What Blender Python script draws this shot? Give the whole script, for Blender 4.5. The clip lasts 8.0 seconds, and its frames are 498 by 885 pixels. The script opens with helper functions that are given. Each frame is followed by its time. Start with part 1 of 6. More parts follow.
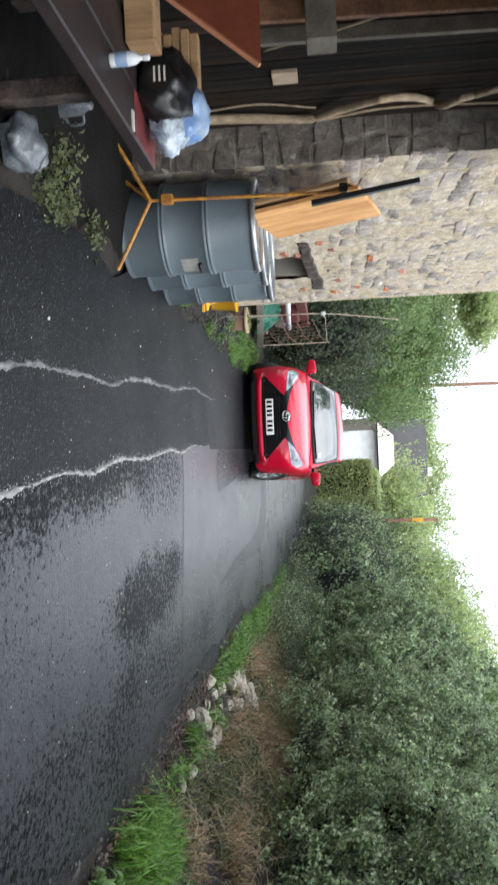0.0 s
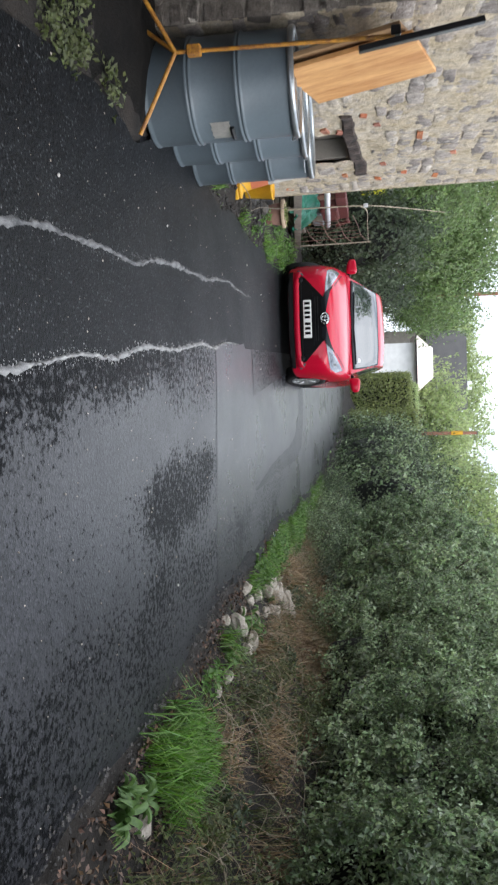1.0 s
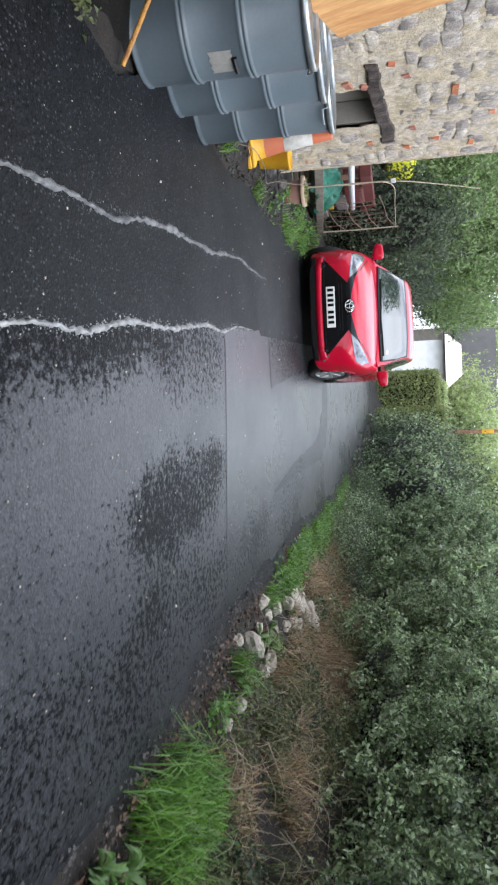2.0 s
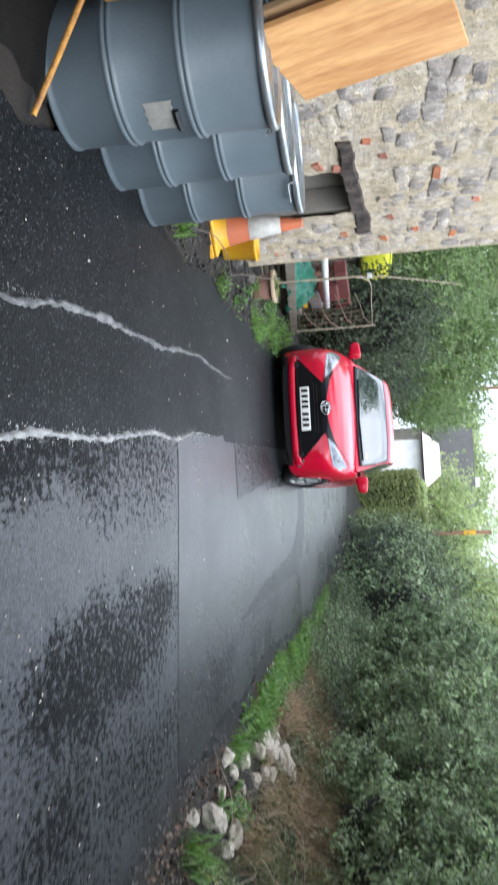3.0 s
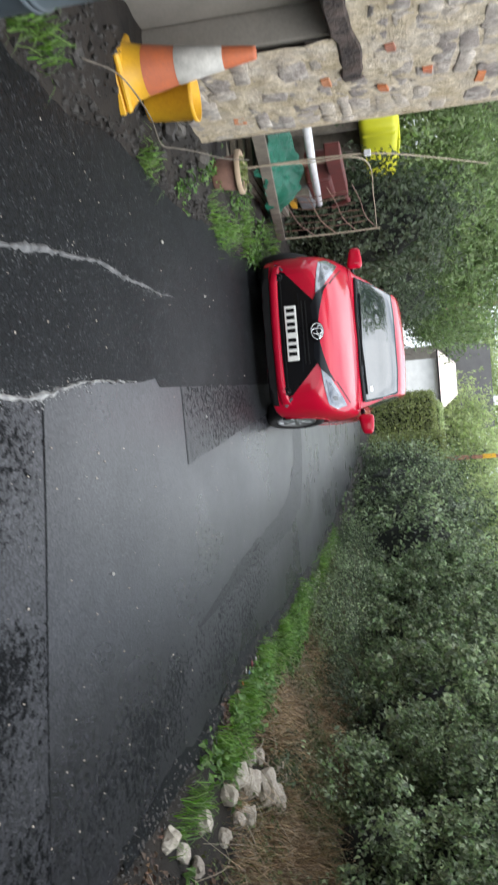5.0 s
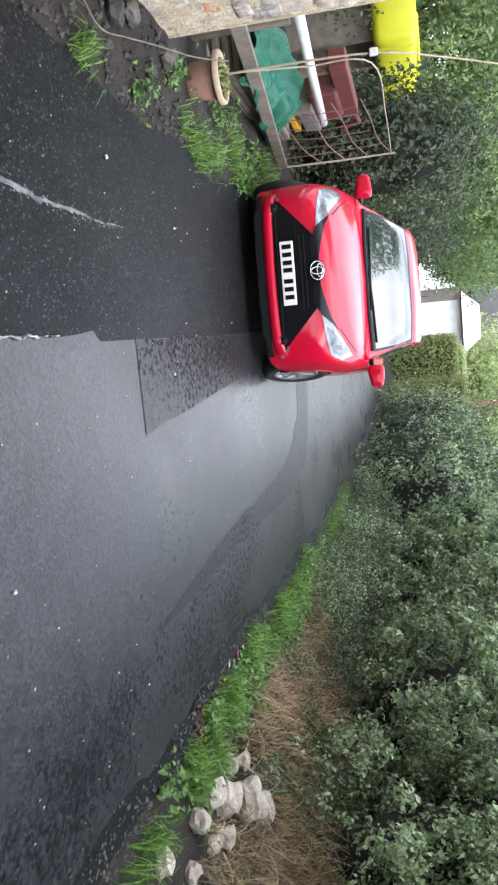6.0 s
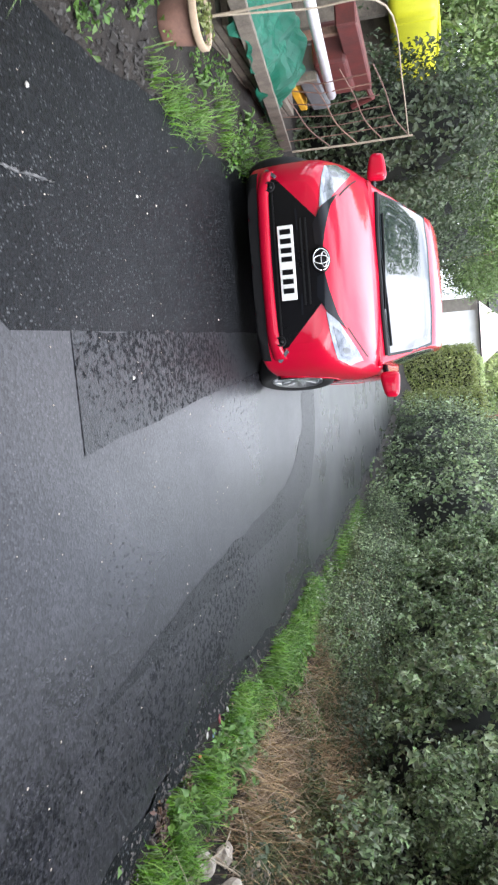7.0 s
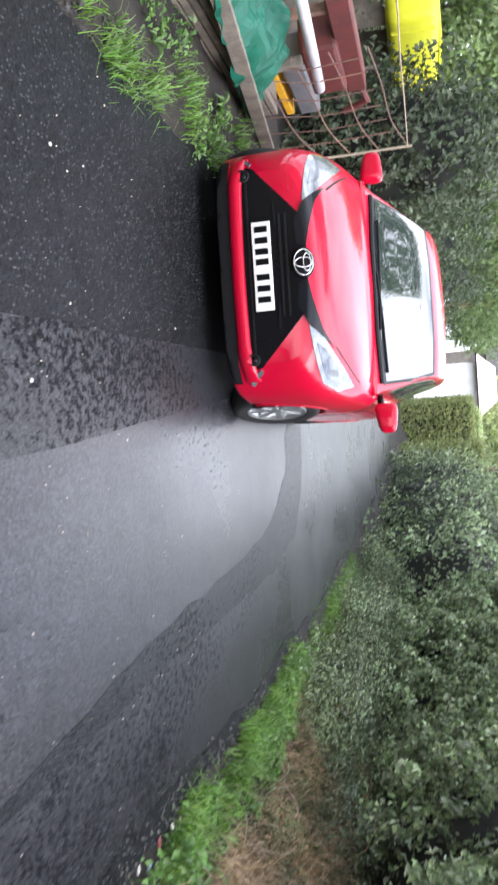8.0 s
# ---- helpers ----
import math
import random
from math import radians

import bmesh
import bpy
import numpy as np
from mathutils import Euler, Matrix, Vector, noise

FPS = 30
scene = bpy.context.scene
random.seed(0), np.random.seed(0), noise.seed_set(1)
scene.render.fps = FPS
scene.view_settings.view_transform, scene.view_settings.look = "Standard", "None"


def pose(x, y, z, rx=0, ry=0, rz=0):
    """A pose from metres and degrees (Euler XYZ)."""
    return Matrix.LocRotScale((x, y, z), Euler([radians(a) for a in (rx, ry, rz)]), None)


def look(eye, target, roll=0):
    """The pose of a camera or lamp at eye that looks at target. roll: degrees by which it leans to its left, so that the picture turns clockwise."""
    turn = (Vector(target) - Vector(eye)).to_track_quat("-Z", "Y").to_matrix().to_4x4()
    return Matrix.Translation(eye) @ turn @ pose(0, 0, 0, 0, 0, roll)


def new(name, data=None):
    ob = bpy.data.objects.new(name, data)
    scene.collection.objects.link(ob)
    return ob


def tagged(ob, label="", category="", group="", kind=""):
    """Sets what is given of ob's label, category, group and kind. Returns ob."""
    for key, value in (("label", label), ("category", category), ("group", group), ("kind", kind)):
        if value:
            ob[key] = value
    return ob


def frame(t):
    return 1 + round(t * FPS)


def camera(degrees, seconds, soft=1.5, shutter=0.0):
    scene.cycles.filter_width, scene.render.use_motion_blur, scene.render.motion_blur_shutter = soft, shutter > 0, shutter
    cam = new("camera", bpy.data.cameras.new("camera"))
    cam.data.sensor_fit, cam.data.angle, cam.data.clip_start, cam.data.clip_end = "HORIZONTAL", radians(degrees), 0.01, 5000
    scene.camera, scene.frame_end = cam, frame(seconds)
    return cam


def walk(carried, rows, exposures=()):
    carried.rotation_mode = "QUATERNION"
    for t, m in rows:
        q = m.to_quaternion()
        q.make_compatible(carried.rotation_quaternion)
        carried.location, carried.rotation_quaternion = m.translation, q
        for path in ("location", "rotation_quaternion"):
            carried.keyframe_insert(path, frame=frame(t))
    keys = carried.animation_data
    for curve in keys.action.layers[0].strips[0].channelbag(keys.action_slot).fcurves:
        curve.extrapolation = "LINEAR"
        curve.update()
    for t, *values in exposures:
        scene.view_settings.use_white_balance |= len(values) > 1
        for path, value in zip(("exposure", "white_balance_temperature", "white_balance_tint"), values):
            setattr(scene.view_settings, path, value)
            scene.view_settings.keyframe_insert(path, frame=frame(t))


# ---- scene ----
cam = camera(34.0, 8.0, 2.3, 0.3)
PATH = [
    (0, (0.145, -0.184, 1.264), (0.12, 1.805, 1.063), 87.7),
    (0.5, (0.23, -0.061, 1.233), (0.331, 1.92, 0.982), 87.9),
    (1, (0.304, 0.219, 1.207), (0.481, 2.189, 0.911), 88.3),
    (1.5, (0.387, 0.615, 1.192), (0.59, 2.573, 0.834), 87.2),
    (1.7, (0.429, 0.749, 1.19), (0.618, 2.707, 0.828), 87.6),
    (2.8, (0.32, 1.757, 1.134), (0.37, 3.735, 0.839), 86.8),
    (3, (0.321, 1.906, 1.151), (0.255, 3.882, 0.853), 86.6),
    (3.5, (0.258, 2.313, 1.143), (0.057, 4.278, 0.825), 87.2),
    (4, (0.2, 2.805, 1.172), (0.049, 4.761, 0.781), 84.1),
    (4.5, (0.225, 3.302, 1.223), (0.101, 5.272, 0.899), 85.1),
    (5, (0.176, 3.852, 1.25), (0.293, 5.818, 0.903), 85.5),
    (5.2, (0.164, 4.049, 1.263), (0.343, 6.012, 0.924), 86.7),
    (6.3, (0.143, 5.106, 1.36), (0.397, 7.045, 0.941), 85.8),
    (6.5, (0.168, 5.319, 1.357), (0.41, 7.259, 0.937), 85.9),
    (7, (0.231, 5.808, 1.313), (0.451, 7.746, 0.871), 86.3),
    (7.5, (0.342, 6.321, 1.266), (0.593, 8.247, 0.79), 85.5),
    (8, (0.431, 6.837, 1.258), (0.525, 8.788, 0.833), 86.3),
]
EXPOSURES = [(0.0, 1.03, 6250, 9), (0.5, 0.8, 6250, 10), (1.0, 0.8, 6200, 11), (1.5, 0.88, 6100, 12), (3.5, 1.24, 5950, 8), (4.0, 1.12, 6050, 8), (4.5, 1.16, 6050, 9), (5.0, 0.88, 6300, 9), (6.5, 1.66, 6100, 13), (7.0, 1.62, 6150, 13), (7.5, 1.48, 6200, 13), (8.0, 1.72, 6150, 15)]
walk(cam, [(t, look(eye, target, roll)) for t, eye, target, roll in PATH], EXPOSURES)

# ---- light ----
SUN_UP, SUN_TURN = 50.0, 125.0
world = bpy.data.worlds.new("sky")
scene.world = world
world.use_nodes = True
wn, wl = world.node_tree.nodes, world.node_tree.links
sky = wn.new("ShaderNodeTexSky")
sky.sky_type = "NISHITA"
sky.sun_disc = False
sky.sun_elevation, sky.sun_rotation = radians(SUN_UP), radians(SUN_TURN)
sky.dust_density, sky.air_density = 3.0, 1.0
cloud = wn.new("ShaderNodeHueSaturation")
cloud.inputs["Saturation"].default_value = 0.28
wl.new(sky.outputs[0], cloud.inputs["Color"])
veil = wn.new("ShaderNodeMix")
veil.data_type = "RGBA"
veil.inputs["Factor"].default_value = 0.6
wl.new(cloud.outputs[0], veil.inputs["A"])
billow = wn.new("ShaderNodeTexNoise")
billow.inputs["Scale"].default_value, billow.inputs["Detail"].default_value = 3.4, 6
wl.new(wn.new("ShaderNodeTexCoord").outputs["Generated"], billow.inputs["Vector"])
thick = wn.new("ShaderNodeValToRGB")
thick.color_ramp.elements[0].position, thick.color_ramp.elements[1].position = 0.34, 0.66
thick.color_ramp.elements[0].color, thick.color_ramp.elements[1].color = (3.2, 3.9, 5.0, 1), (16.5, 16.8, 17.0, 1)
wl.new(billow.outputs["Fac"], thick.inputs[0])
wl.new(thick.outputs[0], veil.inputs["B"])
wl.new(veil.outputs["Result"], wn["Background"].inputs[0])
wn["Background"].inputs[1].default_value = 0.15
sun = new("sun", bpy.data.lights.new("sun", "SUN"))
sun.data.energy, sun.data.angle, sun.data.color = 0.8, radians(40), (1.0, 0.96, 0.9)
sun.matrix_world = look((30 * math.sin(radians(SUN_TURN)), 30 * math.cos(radians(SUN_TURN)), 30 * math.tan(radians(SUN_UP))), (0, 0, 0))


# ---- builders ----
def material(name, colour, rough=0.8, second=None, scale=8.0, fine=90.0, bump=0.3, depth=0.01, metal=0.0, island=0.0, spread=0.0, spec=0.5, coat=0.0, rough2=None, thin=0.0):
    """A surface of two colours mixed by a coarse and a fine noise, with relief."""
    m = bpy.data.materials.new(name)
    m.use_nodes = True
    n, k = m.node_tree.nodes, m.node_tree.links
    b = n["Principled BSDF"]
    b.inputs["Roughness"].default_value, b.inputs["Metallic"].default_value = rough, metal
    b.inputs["Specular IOR Level"].default_value, b.inputs["Coat Weight"].default_value = spec, coat
    b.inputs["Coat Roughness"].default_value = 0.04
    place = n.new("ShaderNodeTexCoord")
    big, small = n.new("ShaderNodeTexNoise"), n.new("ShaderNodeTexNoise")
    for t, sc in ((big, scale), (small, fine)):
        t.inputs["Scale"].default_value, t.inputs["Detail"].default_value = sc, 5
        k.new(place.outputs["Object"], t.inputs["Vector"])
    ramp = n.new("ShaderNodeValToRGB")
    ramp.color_ramp.elements[0].position, ramp.color_ramp.elements[1].position = 0.36, 0.66
    second = second or tuple(c * 0.6 for c in colour)
    ramp.color_ramp.elements[0].color, ramp.color_ramp.elements[1].color = (*second, 1), (*colour, 1)
    mix = n.new("ShaderNodeMath")
    mix.operation = "MULTIPLY_ADD"
    mix.inputs[1].default_value = 0.35
    k.new(small.outputs["Fac"], mix.inputs[0])
    half = n.new("ShaderNodeMath")
    half.operation = "MULTIPLY"
    half.inputs[1].default_value = 0.65
    k.new(big.outputs["Fac"], half.inputs[0])
    k.new(half.outputs[0], mix.inputs[2])
    k.new(mix.outputs[0], ramp.inputs[0])
    out = ramp.outputs[0]
    if island or spread:
        hsv = n.new("ShaderNodeHueSaturation")
        src = n.new("ShaderNodeNewGeometry").outputs["Random Per Island"] if island else n.new("ShaderNodeObjectInfo").outputs["Random"]
        amount = island or spread
        for sock, lo, hi, mul in (("Value", 1 - amount, 1 + amount, 1.0), ("Hue", 0.5 - 0.035 * amount, 0.5 + 0.035 * amount, 7.3), ("Saturation", 1 - 0.5 * amount, 1 + 0.3 * amount, 3.7)):
            fr = n.new("ShaderNodeMath")
            fr.operation = "MULTIPLY"
            fr.inputs[1].default_value = mul
            k.new(src, fr.inputs[0])
            wrap = n.new("ShaderNodeMath")
            wrap.operation = "FRACT"
            k.new(fr.outputs[0], wrap.inputs[0])
            rng = n.new("ShaderNodeMapRange")
            rng.inputs["To Min"].default_value, rng.inputs["To Max"].default_value = lo, hi
            k.new(wrap.outputs[0], rng.inputs[0])
            k.new(rng.outputs[0], hsv.inputs[sock])
        k.new(out, hsv.inputs["Color"])
        out = hsv.outputs[0]
    k.new(out, b.inputs["Base Color"])
    if thin:
        back, both_sides = n.new("ShaderNodeBsdfTranslucent"), n.new("ShaderNodeMixShader")
        both_sides.inputs[0].default_value = thin
        k.new(out, back.inputs["Color"])
        k.new(b.outputs[0], both_sides.inputs[1])
        k.new(back.outputs[0], both_sides.inputs[2])
        k.new(both_sides.outputs[0], n["Material Output"].inputs["Surface"])
    if rough2 is not None:
        rr = n.new("ShaderNodeMapRange")
        rr.inputs["From Min"].default_value, rr.inputs["From Max"].default_value = 0.35, 0.65
        rr.inputs["To Min"].default_value, rr.inputs["To Max"].default_value = rough, rough2
        k.new(big.outputs["Fac"], rr.inputs[0])
        k.new(rr.outputs[0], b.inputs["Roughness"])
    if bump:
        bp = n.new("ShaderNodeBump")
        bp.inputs["Strength"].default_value, bp.inputs["Distance"].default_value = bump, depth
        k.new(mix.outputs[0], bp.inputs["Height"])
        k.new(bp.outputs[0], b.inputs["Normal"])
    return m


def mesh_of(name, verts, faces, mat, smooth=False):
    me = bpy.data.meshes.new(name)
    me.from_pydata([tuple(v) for v in verts], [], [tuple(f) for f in faces])
    me.materials.append(mat)
    if smooth:
        me.polygons.foreach_set("use_smooth", [True] * len(me.polygons))
    me.update()
    return me


def part(name, bm, mat=None, parent=None, label="", smooth=False):
    """One mesh object from a bmesh (or mesh), under a thing or a part."""
    if isinstance(bm, bmesh.types.BMesh):
        me = bpy.data.meshes.new(name)
        bm.to_mesh(me)
        bm.free()
        me.materials.append(mat)
        if smooth:
            me.polygons.foreach_set("use_smooth", [True] * len(me.polygons))
    else:
        me = bm
    ob = new(name, me)
    if parent:
        ob.parent = parent
    if label:
        ob["label"] = label
    return ob


def thing(name, label, category, at=(0, 0, 0), turn=0.0, group=""):
    ob = new(name)
    ob.empty_display_size = 0.1
    ob.matrix_basis = pose(*at, 0, 0, turn)
    return tagged(ob, label, category, group)


def box(x0, x1, y0, y1, z0, z1, bevel=0.004, bm=None, m=None, jitter=0.0, seg=1):
    one = bmesh.new()
    bmesh.ops.create_cube(one, size=1)
    for v in one.verts:
        v.co = Vector(((x0 + x1) / 2 + v.co.x * (x1 - x0), (y0 + y1) / 2 + v.co.y * (y1 - y0), (z0 + z1) / 2 + v.co.z * (z1 - z0)))
        if jitter:
            v.co += Vector([random.uniform(-jitter, jitter) for _ in range(3)])
    if bevel:
        bmesh.ops.bevel(one, geom=one.edges[:], offset=bevel, segments=seg, affect="EDGES", profile=0.5)
    if m:
        one.transform(m)
    if bm is None:
        return one
    me = bpy.data.meshes.new("tmp")
    one.to_mesh(me)
    one.free()
    bm.from_mesh(me)
    bpy.data.meshes.remove(me)
    return bm


def lathe(profile, seg=40, m=None):
    bm = bmesh.new()
    rings = []
    for r, z in profile:
        if r < 1e-5:
            rings.append([bm.verts.new((0, 0, z))])
        else:
            rings.append([bm.verts.new((r * math.cos(2 * math.pi * i / seg), r * math.sin(2 * math.pi * i / seg), z)) for i in range(seg)])
    for a, b in zip(rings, rings[1:]):
        for i in range(seg):
            j = (i + 1) % seg
            vs = [a[i % len(a)], a[j % len(a)], b[j % len(b)], b[i % len(b)]]
            vs = list(dict.fromkeys(vs))
            if len(vs) > 2:
                bm.faces.new(vs)
    if m:
        bm.transform(m)
    bmesh.ops.recalc_face_normals(bm, faces=bm.faces[:])
    return bm


def tube(points, radius, seg=8, bm=None, taper=1.0):
    """A round bar along points; radius shrinks to radius * taper."""
    bm = bm or bmesh.new()
    pts = [Vector(p) for p in points]
    rings = []
    for i, p in enumerate(pts):
        d = (pts[min(i + 1, len(pts) - 1)] - pts[max(i - 1, 0)]).normalized()
        side = d.cross(Vector((0, 0, 1)) if abs(d.z) < 0.9 else Vector((1, 0, 0))).normalized()
        up = side.cross(d)
        r = radius * (1 + (taper - 1) * i / max(1, len(pts) - 1))
        rings.append([bm.verts.new(p + side * r * math.cos(a) + up * r * math.sin(a)) for a in (2 * math.pi * k / seg for k in range(seg))])
    for a, b in zip(rings, rings[1:]):
        for k in range(seg):
            bm.faces.new((a[k], a[(k + 1) % seg], b[(k + 1) % seg], b[k]))
    bm.faces.new(rings[0][::-1])
    bm.faces.new(rings[-1])
    return bm


def curve_points(ctrl, n=8):
    """Catmull-Rom through the control points."""
    p = [Vector(c) for c in ctrl]
    p = [2 * p[0] - p[1]] + p + [2 * p[-1] - p[-2]]
    out = []
    for i in range(1, len(p) - 2):
        for j in range(n):
            t = j / n
            a, b, c, d = p[i - 1], p[i], p[i + 1], p[i + 2]
            out.append(0.5 * (2 * b + (c - a) * t + (2 * a - 5 * b + 4 * c - d) * t * t + (3 * b - a - 3 * c + d) * t ** 3))
    out.append(p[-2])
    return out


def rock(size, seed, squash=0.7, sub=2, rough=0.28):
    bm = bmesh.new()
    bmesh.ops.create_icosphere(bm, subdivisions=sub, radius=1)
    off = Vector((seed * 3.7, seed * 1.3, seed * 2.1))
    for v in bm.verts:
        d = v.co.normalized()
        r = 1 + rough * noise.noise(d * 1.3 + off) * 1.6 + rough * 0.5 * noise.noise(d * 3.1 + off)
        q = [round(c * 2.2) / 2.2 * 0.35 + c * 0.65 for c in d]
        v.co = Vector((q[0], q[1], q[2] * squash)) * r * size
    return bm


def leaf_mesh(name, at, out, size, mat, wide=0.55, fold=0.18, seed=1, droop=0.3):
    """Many leaves, each two triangles folded along the midrib; at, out: places and outward ways."""
    g = np.random.default_rng(seed)
    n = len(at)
    out = out + g.normal(0, 0.55, (n, 3))
    out /= np.linalg.norm(out, axis=1)[:, None] + 1e-9
    along = g.normal(0, 1, (n, 3))
    along[:, 2] -= droop * 2
    along -= (along * out).sum(1)[:, None] * out
    along /= np.linalg.norm(along, axis=1)[:, None] + 1e-9
    side = np.cross(along, out)
    s = (size * g.uniform(0.55, 1.35, n))[:, None]
    base, tip = at - along * s * 0.5, at + along * s * 0.5 - out * s * 0.12
    mid = at - along * s * 0.06 + out * s * fold
    le, ri = mid + side * s * wide * 0.5, mid - side * s * wide * 0.5
    v = np.empty((n, 4, 3))
    v[:, 0], v[:, 1], v[:, 2], v[:, 3] = base, le, tip, ri
    i = np.arange(n)[:, None] * 4
    f = np.concatenate([i + np.array([0, 1, 2]), i + np.array([0, 2, 3])], 1).reshape(-1)
    me = bpy.data.meshes.new(name)
    me.vertices.add(n * 4)
    me.vertices.foreach_set("co", v.astype(np.float32).reshape(-1))
    me.loops.add(n * 6)
    me.loops.foreach_set("vertex_index", f.astype(np.int32))
    me.polygons.add(n * 2)
    me.polygons.foreach_set("loop_start", np.arange(0, n * 6, 3, dtype=np.int32))
    me.polygons.foreach_set("loop_total", np.full(n * 2, 3, dtype=np.int32))
    me.materials.append(mat)
    me.update(calc_edges=True)
    me.validate()
    return me


def blade_mesh(name, base, height, mat, lean=0.5, width=0.006, seed=1):
    """Grass blades: three-joint tapering strips that bend over."""
    g = np.random.default_rng(seed)
    n = len(base)
    a = g.uniform(0, 2 * np.pi, n)
    way = np.stack([np.cos(a), np.sin(a), np.zeros(n)], 1)
    side = np.stack([-np.sin(a), np.cos(a), np.zeros(n)], 1)
    h = (height * g.uniform(0.45, 1.25, n))[:, None]
    b = (lean * g.uniform(0.2, 1.5, n))[:, None]
    w = (width * g.uniform(0.6, 1.3, n))[:, None]
    up = np.array([0, 0, 1.0])
    p0, p1 = base, base + up * h * 0.5 + way * h * b * 0.18
    p2, p3 = base + up * h * (0.88 - 0.1 * b) + way * h * b * 0.5, base + up * h * (1 - 0.4 * b) + way * h * b * 0.95
    v = np.stack([p0 - side * w, p0 + side * w, p1 - side * w, p1 + side * w, p2 - side * w * 0.7, p2 + side * w * 0.7, p3], 1)
    i = np.arange(n)[:, None] * 7
    tri = np.concatenate([i + np.array(q) for q in ([0, 1, 3], [0, 3, 2], [2, 3, 5], [2, 5, 4], [4, 5, 6])], 1).reshape(-1)
    me = bpy.data.meshes.new(name)
    me.vertices.add(n * 7)
    me.vertices.foreach_set("co", v.astype(np.float32).reshape(-1))
    me.loops.add(n * 15)
    me.loops.foreach_set("vertex_index", tri.astype(np.int32))
    me.polygons.add(n * 5)
    me.polygons.foreach_set("loop_start", np.arange(0, n * 15, 3, dtype=np.int32))
    me.polygons.foreach_set("loop_total", np.full(n * 5, 3, dtype=np.int32))
    me.materials.append(mat)
    me.update(calc_edges=True)
    me.validate()
    return me


def lump_leaves(centre, radii, count, seed, keep=None, shell=0.22, lumps=0.25, freq=1.6):
    """Leaf places over a lumpy crown."""
    g = np.random.default_rng(seed)
    d = g.normal(0, 1, (count, 3))
    d /= np.linalg.norm(d, axis=1)[:, None]
    ph = g.uniform(0, 6.28, (6, 3))
    wob = sum(np.sin(freq * (1 + 0.6 * q) * d @ (g.normal(0, 1, 3)) + ph[q, 0]) for q in range(6)) / 6
    r = 1 + lumps * wob * 1.6 - shell * g.random(count) ** 1.8
    at = np.array(centre) + d * np.array(radii) * r[:, None]
    out = d / np.array(radii)
    out /= np.linalg.norm(out, axis=1)[:, None]
    ok = at[:, 2] > 0.02
    if keep is not None:
        ok &= keep(at)
    return at[ok], out[ok]


